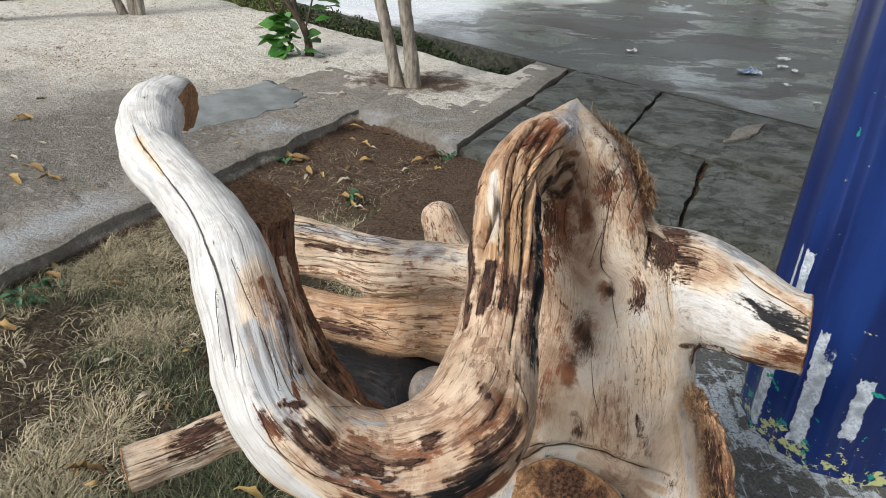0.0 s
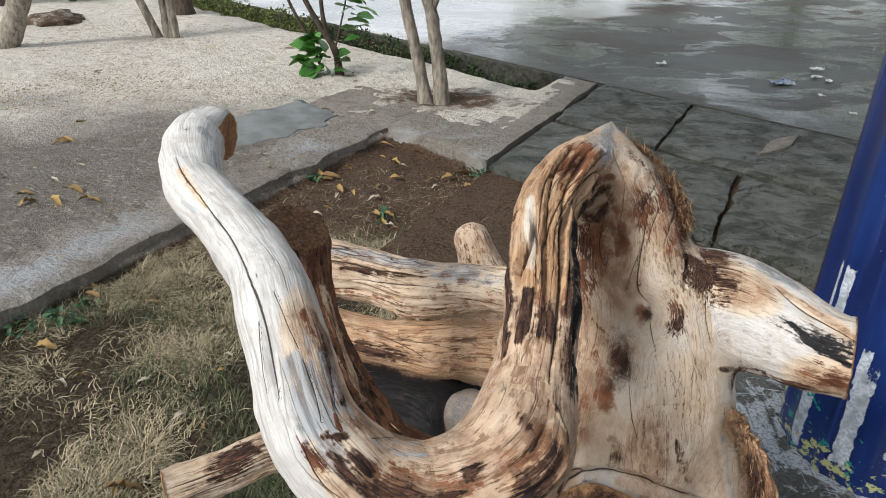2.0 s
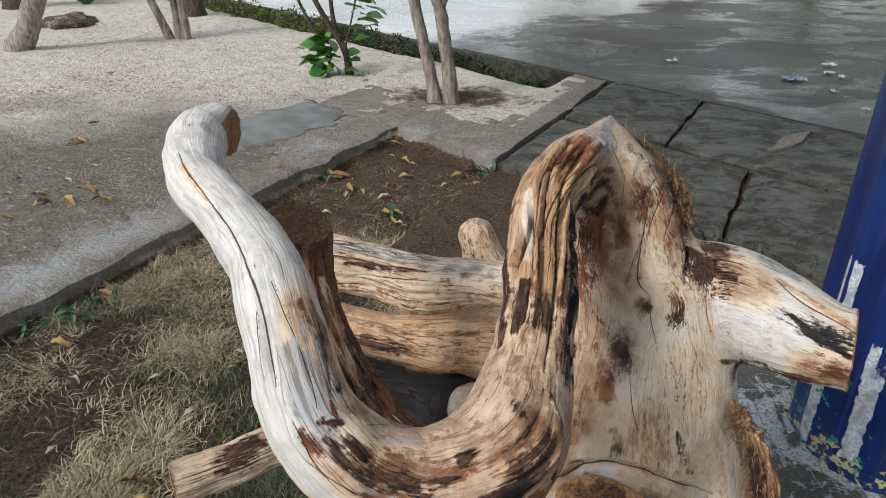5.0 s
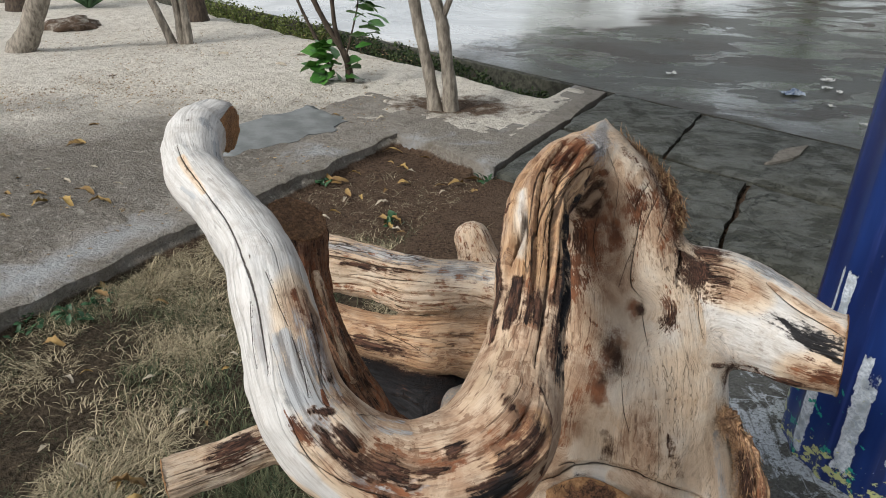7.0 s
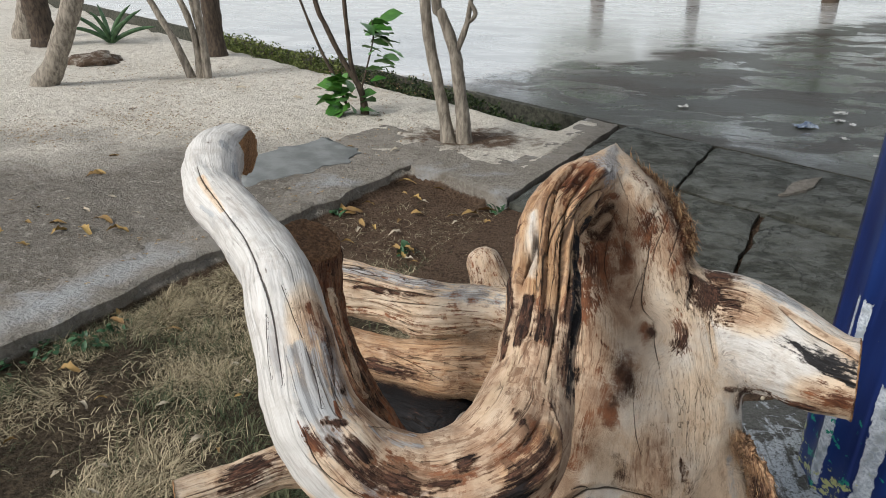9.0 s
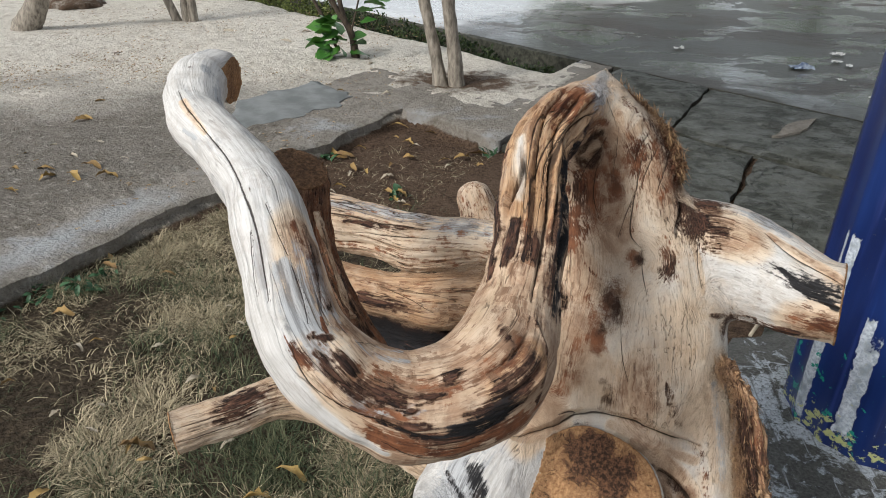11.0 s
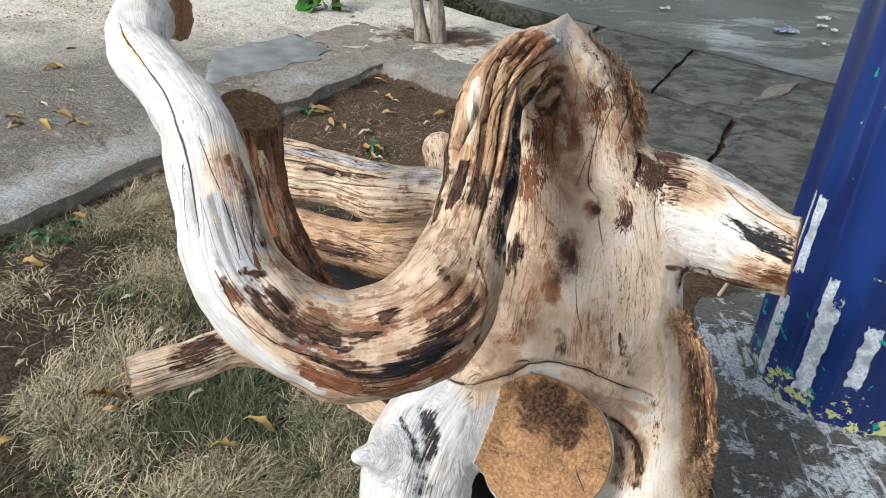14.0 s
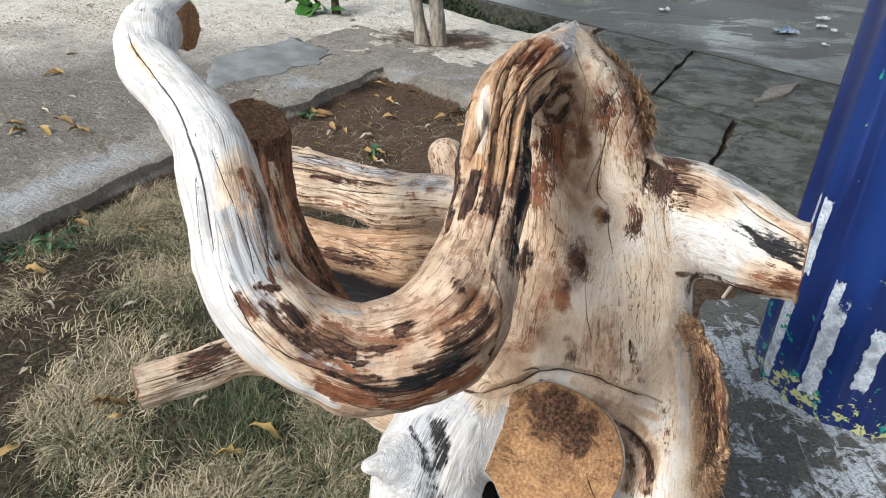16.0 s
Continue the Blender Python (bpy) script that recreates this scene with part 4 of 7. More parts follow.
def lines(v, vn, rows, soft=0.4):
    """One along a line through rows of x, y, z, half width, falling to nothing beside it; and the signed distance in half widths."""
    c = spline(rows, 6)
    out, side = np.zeros(len(v)), np.full(len(v), 9.0)
    pad = 0.012 + 1.6 * c[:, 3].max()
    m = np.flatnonzero(np.all((v > c[:, :3].min(0) - pad) & (v < c[:, :3].max(0) + pad), 1))
    p, up = v[m], vn[m]
    best, far, sign = np.zeros(len(m)), np.full(len(m), 9.0), np.ones(len(m))
    for a, b in zip(c[:-1], c[1:]):
        ab = b[:3] - a[:3]
        t = np.clip((p - a[:3]) @ ab / (ab @ ab + 1e-12), 0, 1)
        off = p - a[:3] - t[:, None] * ab
        rise = (off * up).sum(1)
        flat = off - 0.85 * rise[:, None] * up
        d = np.linalg.norm(flat, axis=1)
        u = d / np.maximum(a[3] + t * (b[3] - a[3]), 0.0003)
        best = np.maximum(best, np.clip(1 + soft - u, 0, 1))
        nearer = u < far
        far[nearer] = u[nearer]
        sign[nearer] = np.sign((np.cross(ab, up) * off).sum(1))[nearer]
    out[m], side[m] = best, far * sign
    return out, side


# base look of each limb: tan, rust, bark, grey, how fibrous
LOOKS = {
    "neck_web": (0.40, 0, 0, 0, 0.2), "curved_limb": (0.06, 0, 0, 0, 0.22), "trunk": (0.39, 0, 0, 0, 0.2), "side_limb": (0.24, 0, 0, 0, 0.25), "sawn_limb": (0.2, 0, 0, 0, 0.2),
    "ragged_crown": (0.5, 0.2, 0, 0, 0.9), "right_flank": (0.3, 0, 0, 0, 0.2), "root_nub": (0.15, 0, 0, 0, 0.4), "root_lobe": (0.16, 0, 0, 0.12, 0.3),
    "low_limb": (0.46, 0, 0, 0, 0.9), "upper_back_limb": (0.46, 0.34, 0.1, 0.1, 1.0), "lower_back_limb": (0.66, 0.30, 0, 0, 0.5), "back_knob": (0.5, 0.4, 0, 0, 0.5),
    # The filler's high bark value paints the shade of the hollow.
    "red_limb": (0.9, 1.2, 0.46, 0, 0.8), "peak": (0.35, 0.1, 0, 0.35, 0.8), "knot": (0.8, 0.35, 0, 0, 0.2), "crown_edge": (0.9, 0.55, 0.2, 0, 1.0), "hollow_shade": (0.6, 0.6, 1.7, 0, 0.6),
    "bark_flake": (0.8, 0.5, 0.35, 0, 0.9), "grey_lobe": (0.45, 0, 0, 0.5, 0.1), "split_slab": (0.6, 0, 0, 0, 0.3),
}
# stains and painted shade on the wood: x, y, z, length, width; cracks: x, y, z, half width
TAN_SPOTS = [
    (0.306, 0.338, 0.930, 0.030, 0.030), (0.370, 0.719, 0.987, 0.060, 0.037), (0.359, 0.665, 0.833, 0.045, 0.023), (0.347, 0.634, 0.743, 0.054, 0.035),
    (0.315, 0.627, 0.666, 0.048, 0.032), (0.099, 0.323, 1.035, 0.024, 0.013), (0.136, 0.300, 0.984, 0.028, 0.013), (0.653, 0.639, 0.796, 0.032, 0.024),
    (0.557, 0.726, 0.882, 0.032, 0.024), (0.389, 0.702, 0.892, 0.046, 0.031), (0.451, 0.745, 0.946, 0.054, 0.023), (0.326, 0.608, 0.641, 0.040, 0.024),
    (0.446, 0.608, 0.679, 0.056, 0.024), (0.113, 0.306, 1.015, 0.023, 0.014),
]
RUST_SPOTS = [
    (0.313, 0.666, 1.068, 0.042, 0.017), (0.389, 0.575, 0.603, 0.028, 0.026), (0.418, 0.557, 0.589, 0.024, 0.021), (0.191, 0.253, 0.903, 0.061, 0.008),
    (0.260, 0.280, 0.897, 0.033, 0.008), (0.112, 0.263, 0.971, 0.013, 0.005), (0.174, 0.254, 0.920, 0.023, 0.006), (0.348, 0.718, 0.931, 0.034, 0.020),
    (0.338, 0.705, 0.886, 0.030, 0.017), (0.393, 0.723, 0.949, 0.027, 0.009), (0.415, 0.733, 0.978, 0.030, 0.015), (0.456, 0.780, 0.981, 0.039, 0.027),
    (0.476, 0.772, 0.945, 0.032, 0.019), (0.409, 0.795, 1.049, 0.032, 0.017), (0.660, 0.635, 0.804, 0.028, 0.011), (0.273, 0.311, 0.945, 0.022, 0.009),
    (0.332, 0.690, 1.071, 0.018, 0.016), (0.309, 0.475, 0.985, 0.039, 0.006),
]
BARK_SPOTS = [
    (0.176, 0.266, 0.940, 0.016, 0.007), (0.146, 0.267, 0.964, 0.010, 0.005), (0.206, 0.272, 0.935, 0.011, 0.004), (0.225, 0.290, 0.943, 0.010, 0.004),
    (0.286, 0.448, 0.985, 0.016, 0.010), (0.313, 0.474, 0.979, 0.062, 0.007), (0.275, 0.305, 0.938, 0.021, 0.007), (0.260, 0.282, 0.916, 0.019, 0.008),
    (0.405, 0.649, 0.795, 0.017, 0.007), (0.475, 0.690, 0.845, 0.012, 0.005), (0.431, 0.685, 0.852, 0.006, 0.005), (0.510, 0.738, 0.884, 0.028, 0.022),
    (0.624, 0.670, 0.772, 0.037, 0.007), (0.563, 0.700, 0.763, 0.020, 0.008), (0.342, 0.658, 1.013, 0.033, 0.012),
]
RUST_STREAKS = [
    (0.171, 0.269, 0.946, 0.018, 0.011), (0.154, 0.268, 0.958, 0.014, 0.009), (0.200, 0.255, 0.899, 0.052, 0.008), (0.243, 0.273, 0.884, 0.038, 0.007),
    (0.278, 0.296, 0.890, 0.024, 0.007), (0.216, 0.279, 0.938, 0.019, 0.007), (0.610, 0.607, 0.615, 0.051, 0.017), (0.359, 0.716, 0.933, 0.046, 0.017),
    (0.397, 0.652, 0.801, 0.031, 0.015), (0.386, 0.635, 0.765, 0.031, 0.009), (0.471, 0.691, 0.848, 0.022, 0.009), (0.425, 0.685, 0.853, 0.011, 0.009),
]
BARK_STREAKS = [
    (0.594, 0.623, 0.639, 0.051, 0.008), (0.610, 0.588, 0.580, 0.043, 0.008), (0.148, 0.258, 0.950, 0.023, 0.005), (0.192, 0.255, 0.914, 0.028, 0.004),
    (0.230, 0.264, 0.901, 0.028, 0.004), (0.330, 0.658, 0.789, 0.020, 0.008), (-0.148, 0.688, 0.545, 0.037, 0.018), (0.115, 0.816, 0.731, 0.064, 0.006),
    (0.041, 0.809, 0.673, 0.042, 0.009), (0.530, 0.783, 0.896, 0.025, 0.015),
]
# The first four spots paint the shade of the neck crevice black.
CHAR_SHADE_SPOTS = [
    (0.322, 0.579, 1.005, 0.028, 0.008), (0.322, 0.536, 0.983, 0.029, 0.008), (0.319, 0.479, 0.971, 0.031, 0.007), (0.317, 0.432, 0.951, 0.028, 0.006),
    (0.264, 0.283, 0.912, 0.017, 0.007), (0.645, 0.656, 0.845, 0.036, 0.009), (0.368, 0.591, 0.622, 0.021, 0.008), (0.243, 0.271, 0.911, 0.023, 0.005),
]
GREY_SPOTS = [
    (0.110, 0.291, 1.008, 0.027, 0.010), (0.116, 0.311, 1.013, 0.028, 0.007), (0.058, 0.907, 0.795, 0.124, 0.013), (0.359, 0.724, 1.068, 0.019, 0.015),
    (0.607, 0.757, 0.889, 0.042, 0.012), (0.207, 0.512, 0.577, 0.048, 0.021), (0.165, 0.256, 0.932, 0.028, 0.006), (0.124, 0.266, 0.974, 0.018, 0.007),
    (0.181, 0.858, 0.799, 0.045, 0.011),
]
FRAYED_SPOTS = [
    (0.298, 0.605, 1.046, 0.058, 0.028), (0.284, 0.544, 1.021, 0.043, 0.021), (0.338, 0.639, 1.025, 0.046, 0.022), (0.281, 0.310, 0.938, 0.019, 0.009),
]
STAINS = {"tan": TAN_SPOTS, "rust": RUST_SPOTS + RUST_STREAKS, "bark": BARK_SPOTS + BARK_STREAKS, "char_shade": CHAR_SHADE_SPOTS, "grey": GREY_SPOTS, "frayed": FRAYED_SPOTS}
BLEACH_STROKE_A = [(0.094, 0.264, 0.964, 0.0130), (0.106, 0.256, 0.946, 0.0148), (0.121, 0.252, 0.928, 0.0132), (0.140, 0.252, 0.910, 0.0098), (0.161, 0.253, 0.896, 0.0063), (0.179, 0.255, 0.886, 0.0036)]
TAN_STROKE_A = [(0.138, 0.305, 0.982, 0.0063), (0.152, 0.285, 0.970, 0.0133), (0.172, 0.275, 0.949, 0.0212), (0.199, 0.274, 0.937, 0.0276), (0.229, 0.280, 0.935, 0.0322), (0.258, 0.300, 0.942, 0.0329), (0.277, 0.333, 0.956, 0.0312), (0.282, 0.383, 0.965, 0.0291), (0.285, 0.427, 0.977, 0.0274), (0.286, 0.469, 0.993, 0.0253)]
TAN_STROKE_B = [(0.120, 0.269, 0.979, 0.0129), (0.141, 0.263, 0.962, 0.0172), (0.162, 0.260, 0.942, 0.0148)]
TAN_STROKE_C = [(0.286, 0.469, 0.993, 0.0253), (0.288, 0.514, 1.010, 0.0241), (0.292, 0.560, 1.027, 0.0239), (0.307, 0.612, 1.046, 0.0250), (0.333, 0.659, 1.056, 0.0221)]
TAN_STROKE_D = [(0.094, 0.341, 1.043, 0.0118), (0.105, 0.328, 1.030, 0.0162), (0.114, 0.313, 1.016, 0.0151), (0.124, 0.297, 0.998, 0.0123)]
RUST_STROKE_A = [(0.092, 0.338, 1.044, 0.0081), (0.101, 0.332, 1.035, 0.0126), (0.108, 0.322, 1.026, 0.0098)]
BARK_STROKE_A = [(0.097, 0.346, 1.041, 0.0064), (0.107, 0.332, 1.028, 0.0100), (0.117, 0.315, 1.013, 0.0098), (0.127, 0.301, 0.996, 0.0080)]
GREY_STROKE_A = [(0.113, 0.291, 1.005, 0.0061), (0.119, 0.284, 0.995, 0.0061), (0.123, 0.276, 0.985, 0.0043)]
TAN_STROKE_E = [(-0.082, 0.512, 1.091, 0.0051), (-0.065, 0.489, 1.086, 0.0066), (-0.037, 0.456, 1.079, 0.0047)]
BARK_STROKE_B = [(-0.070, 0.496, 1.088, 0.0022), (-0.065, 0.490, 1.087, 0.0027)]
GREY_STROKE_B = [(-0.069, 0.476, 1.071, 0.0038), (-0.050, 0.458, 1.071, 0.0037)]
# The limb tip lies in shade; this grey paints it.
TIP_SHADE_STROKE = [(-0.094, 0.597, 1.101, 0.0074), (-0.077, 0.583, 1.091, 0.0098), (-0.057, 0.552, 1.082, 0.0083)]
TAN_STROKE_F = [(0.352, 0.698, 1.061, 0.0094), (0.329, 0.668, 1.064, 0.0092), (0.307, 0.638, 1.059, 0.0115), (0.293, 0.597, 1.043, 0.0136), (0.287, 0.555, 1.025, 0.0119), (0.289, 0.511, 1.009, 0.0080)]
GREY_STROKE_D = [(0.091, 0.301, 1.027, 0.0087), (0.100, 0.291, 1.014, 0.0138), (0.107, 0.280, 0.998, 0.0146), (0.115, 0.273, 0.986, 0.0086)]
GREY_STROKE_E = [(0.110, 0.315, 1.022, 0.0098), (0.117, 0.304, 1.009, 0.0079), (0.125, 0.294, 0.995, 0.0062)]
GREY_STROKE_G = [(0.181, 0.312, 0.947, 0.0033), (0.165, 0.302, 0.958, 0.0032)]
RUST_STROKE_B = [(0.105, 0.267, 0.979, 0.0017), (0.108, 0.264, 0.973, 0.0030), (0.111, 0.261, 0.967, 0.0017)]
RUST_STROKE_C = [(0.124, 0.287, 0.992, 0.0022), (0.127, 0.283, 0.987, 0.0030), (0.129, 0.280, 0.983, 0.0017)]
RUST_STROKE_D = [(0.167, 0.257, 0.933, 0.0022), (0.180, 0.259, 0.929, 0.0035), (0.193, 0.258, 0.921, 0.0035)]
RUST_STROKE_E = [(0.169, 0.251, 0.904, 0.0071), (0.193, 0.254, 0.895, 0.0081), (0.219, 0.262, 0.888, 0.0082), (0.245, 0.272, 0.890, 0.0078), (0.271, 0.288, 0.896, 0.0065), (0.290, 0.305, 0.900, 0.0048)]
RUST_STROKE_F = [(0.253, 0.276, 0.909, 0.0036), (0.266, 0.285, 0.914, 0.0050), (0.278, 0.296, 0.919, 0.0032)]
RUST_STROKE_G = [(0.278, 0.475, 0.995, 0.0077), (0.285, 0.450, 0.986, 0.0108), (0.285, 0.430, 0.979, 0.0095)]
BARK_STROKE_C = [(0.266, 0.483, 0.995, 0.0090), (0.264, 0.463, 0.987, 0.0121), (0.262, 0.445, 0.981, 0.0097), (0.258, 0.427, 0.974, 0.0053)]
BARK_STROKE_D = [(0.256, 0.593, 1.026, 0.0019), (0.249, 0.576, 1.005, 0.0037), (0.248, 0.531, 0.993, 0.0054), (0.248, 0.488, 0.981, 0.0086), (0.247, 0.455, 0.971, 0.0077), (0.244, 0.418, 0.963, 0.0032)]
BLEACH_STROKE_B = [(0.266, 0.604, 1.039, 0.0056), (0.266, 0.560, 1.022, 0.0066), (0.268, 0.516, 1.008, 0.0063)]
BARK_STROKE_E = [(0.152, 0.260, 0.950, 0.0043), (0.166, 0.266, 0.947, 0.0105), (0.182, 0.270, 0.941, 0.0097), (0.175, 0.261, 0.935, 0.0061)]
BARK_STROKE_F = [(0.123, 0.266, 0.974, 0.0039), (0.131, 0.264, 0.969, 0.0052), (0.139, 0.266, 0.967, 0.0030)]
BARK_STROKE_G = [(0.121, 0.276, 0.986, 0.0017), (0.117, 0.272, 0.983, 0.0026), (0.133, 0.278, 0.980, 0.0035)]
BARK_STROKE_H = [(0.193, 0.260, 0.925, 0.0022), (0.201, 0.265, 0.928, 0.0035), (0.209, 0.272, 0.933, 0.0031)]
BARK_STROKE_I = [(0.262, 0.340, 0.961, 0.0057), (0.272, 0.319, 0.950, 0.0074), (0.277, 0.303, 0.934, 0.0074), (0.285, 0.301, 0.916, 0.0047)]
BARK_STROKE_J = [(0.294, 0.363, 0.956, 0.0039), (0.302, 0.343, 0.941, 0.0039), (0.302, 0.326, 0.923, 0.0043), (0.296, 0.313, 0.905, 0.0038)]
BARK_STROKE_K = [(0.264, 0.308, 0.946, 0.0018), (0.271, 0.303, 0.939, 0.0032), (0.270, 0.294, 0.928, 0.0027)]
CHAR_STROKE_A = [(0.241, 0.269, 0.905, 0.0023), (0.251, 0.275, 0.909, 0.0045), (0.260, 0.281, 0.911, 0.0050), (0.272, 0.289, 0.911, 0.0023)]
CHAR_STROKE_B = [(0.134, 0.251, 0.940, 0.0013), (0.151, 0.251, 0.927, 0.0017), (0.170, 0.252, 0.918, 0.0018), (0.194, 0.255, 0.912, 0.0022), (0.215, 0.259, 0.904, 0.0022), (0.237, 0.267, 0.903, 0.0023)]
# Shade between neck and trunk, painted as a dark line.
CREVICE_SHADE_STROKE = [(0.345, 0.659, 1.022, 0.0093), (0.331, 0.619, 1.016, 0.0070), (0.323, 0.584, 1.005, 0.0050), (0.317, 0.532, 0.998, 0.0065), (0.315, 0.492, 0.985, 0.0085), (0.314, 0.455, 0.969, 0.0055), (0.312, 0.421, 0.956, 0.0027), (0.312, 0.398, 0.945, 0.0016)]
RUST_STROKE_H = [(0.308, 0.476, 0.986, 0.0044), (0.312, 0.461, 0.975, 0.0049), (0.310, 0.427, 0.962, 0.0043), (0.307, 0.397, 0.954, 0.0041)]
RUST_STROKE_I = [(0.345, 0.721, 0.944, 0.0103), (0.350, 0.714, 0.915, 0.0134), (0.358, 0.702, 0.893, 0.0112), (0.353, 0.687, 0.871, 0.0052)]
RUST_STROKE_J = [(0.375, 0.720, 0.962, 0.0087), (0.388, 0.720, 0.940, 0.0103), (0.389, 0.715, 0.922, 0.0059)]
RUST_STROKE_K = [(0.366, 0.719, 0.981, 0.0101), (0.349, 0.721, 0.967, 0.0117), (0.338, 0.723, 0.938, 0.0089)]
RUST_STROKE_L = [(0.396, 0.742, 1.052, 0.0099), (0.421, 0.753, 1.030, 0.0101), (0.455, 0.784, 0.985, 0.0121), (0.473, 0.773, 0.951, 0.0122), (0.462, 0.746, 0.932, 0.0090)]
RUST_STROKE_M = [(0.407, 0.734, 1.023, 0.0071), (0.395, 0.725, 1.000, 0.0057), (0.392, 0.723, 0.974, 0.0043)]
BARK_STROKE_L = [(0.417, 0.749, 1.033, 0.0036), (0.431, 0.761, 1.017, 0.0044), (0.447, 0.783, 0.997, 0.0045), (0.456, 0.769, 0.971, 0.0038)]
GREY_STROKE_H = [(0.362, 0.758, 1.077, 0.0099), (0.361, 0.726, 1.068, 0.0124), (0.367, 0.716, 1.054, 0.0069)]
TAN_STROKE_G = [(0.353, 0.629, 0.733, 0.0137), (0.355, 0.624, 0.709, 0.0215), (0.346, 0.621, 0.685, 0.0264), (0.302, 0.622, 0.654, 0.0143), (0.287, 0.610, 0.641, 0.0063)]
RUST_STROKE_N = [(0.359, 0.631, 0.746, 0.0136), (0.357, 0.625, 0.718, 0.0184), (0.347, 0.621, 0.681, 0.0171), (0.310, 0.620, 0.655, 0.0095)]
TAN_STROKE_H = [(0.423, 0.727, 0.936, 0.0104), (0.416, 0.712, 0.902, 0.0104), (0.412, 0.696, 0.876, 0.0119)]
BARK_STROKE_M = [(0.381, 0.659, 0.821, 0.0089), (0.400, 0.654, 0.804, 0.0164), (0.404, 0.647, 0.791, 0.0164), (0.387, 0.636, 0.769, 0.0075)]
RUST_STROKE_O = [(0.367, 0.654, 0.809, 0.0075), (0.375, 0.642, 0.782, 0.0075), (0.371, 0.631, 0.753, 0.0053)]
BARK_STROKE_N = [(0.461, 0.681, 0.839, 0.0075), (0.468, 0.681, 0.835, 0.0120), (0.472, 0.695, 0.854, 0.0067)]
RUST_STROKE_P = [(0.360, 0.673, 0.849, 0.0022), (0.371, 0.667, 0.838, 0.0030), (0.391, 0.663, 0.825, 0.0037)]
BARK_STROKE_O = [(0.318, 0.430, 0.945, 0.0043), (0.318, 0.402, 0.931, 0.0042)]
BARK_STROKE_P = [(0.480, 0.751, 0.912, 0.0092), (0.503, 0.751, 0.893, 0.0185), (0.515, 0.738, 0.883, 0.0137), (0.492, 0.725, 0.879, 0.0106)]
TAN_STROKE_I = [(0.525, 0.770, 0.895, 0.0187), (0.538, 0.756, 0.894, 0.0123)]
RUST_STROKE_Q = [(0.548, 0.750, 0.893, 0.0077), (0.562, 0.738, 0.889, 0.0091), (0.554, 0.728, 0.883, 0.0060)]
TAN_STROKE_J = [(0.500, 0.722, 0.873, 0.0061), (0.515, 0.699, 0.835, 0.0076), (0.523, 0.688, 0.807, 0.0046)]
CHAR_STROKE_D = [(0.611, 0.685, 0.854, 0.0029), (0.623, 0.670, 0.846, 0.0058), (0.639, 0.655, 0.839, 0.0072), (0.656, 0.643, 0.835, 0.0057), (0.668, 0.634, 0.832, 0.0042)]
RUST_STROKE_R = [(0.631, 0.653, 0.827, 0.0036), (0.650, 0.640, 0.820, 0.0064), (0.670, 0.628, 0.811, 0.0085)]
TAN_STROKE_K = [(0.602, 0.729, 0.883, 0.0075), (0.629, 0.706, 0.872, 0.0089), (0.656, 0.680, 0.864, 0.0087), (0.674, 0.653, 0.857, 0.0071)]
BARK_STROKE_Q = [(0.535, 0.683, 0.777, 0.0038), (0.558, 0.697, 0.769, 0.0062), (0.589, 0.706, 0.759, 0.0039), (0.613, 0.675, 0.776, 0.0046)]
CHAR_STROKE_E = [(0.233, 0.537, 0.601, 0.0130), (0.243, 0.514, 0.584, 0.0135), (0.242, 0.496, 0.565, 0.0120)]
CHAR_STROKE_F = [(0.198, 0.535, 0.587, 0.0046), (0.213, 0.512, 0.578, 0.0076), (0.229, 0.491, 0.559, 0.0135), (0.240, 0.471, 0.523, 0.0150)]
GREY_STROKE_I = [(0.209, 0.532, 0.591, 0.0199), (0.223, 0.507, 0.577, 0.0226), (0.227, 0.486, 0.552, 0.0224), (0.228, 0.469, 0.523, 0.0210)]
BARK_STROKE_R = [(0.342, 0.589, 0.616, 0.0078), (0.357, 0.590, 0.619, 0.0047), (0.332, 0.576, 0.600, 0.0055)]
BARK_STROKE_S = [(-0.182, 0.641, 0.532, 0.0071), (-0.158, 0.660, 0.531, 0.0144), (-0.134, 0.680, 0.533, 0.0110)]
RUST_STROKE_S = [(-0.168, 0.686, 0.546, 0.0055), (-0.133, 0.706, 0.550, 0.0074)]
BARK_STROKE_T = [(-0.023, 0.881, 0.783, 0.0038), (0.021, 0.880, 0.781, 0.0066), (0.070, 0.871, 0.783, 0.0056), (0.119, 0.861, 0.789, 0.0027)]
GREY_STROKE_J = [(-0.060, 0.914, 0.808, 0.0076), (-0.006, 0.912, 0.802, 0.0114), (0.066, 0.893, 0.793, 0.0113), (0.145, 0.872, 0.799, 0.0092)]
RUST_STROKE_T = [(-0.047, 0.873, 0.746, 0.0048), (0.012, 0.870, 0.739, 0.0085), (0.084, 0.849, 0.736, 0.0074), (0.152, 0.837, 0.743, 0.0073)]
BARK_STROKE_U = [(0.048, 0.824, 0.631, 0.0067), (0.092, 0.806, 0.638, 0.0056)]
CRACK_STROKE_A = [(-0.097, 0.535, 1.094, 0.0002), (-0.082, 0.512, 1.091, 0.0006), (-0.063, 0.488, 1.086, 0.0006), (-0.029, 0.449, 1.078, 0.0006), (0.002, 0.414, 1.073, 0.0006), (0.024, 0.384, 1.067, 0.0007), (0.043, 0.356, 1.062, 0.0007), (0.061, 0.328, 1.048, 0.0007), (0.070, 0.310, 1.035, 0.0006), (0.077, 0.295, 1.022, 0.0005), (0.083, 0.283, 1.006, 0.0002)]
CRACK_STROKE_B = [(0.065, 0.344, 1.059, 0.0002), (0.080, 0.324, 1.044, 0.0003), (0.092, 0.310, 1.033, 0.0002)]
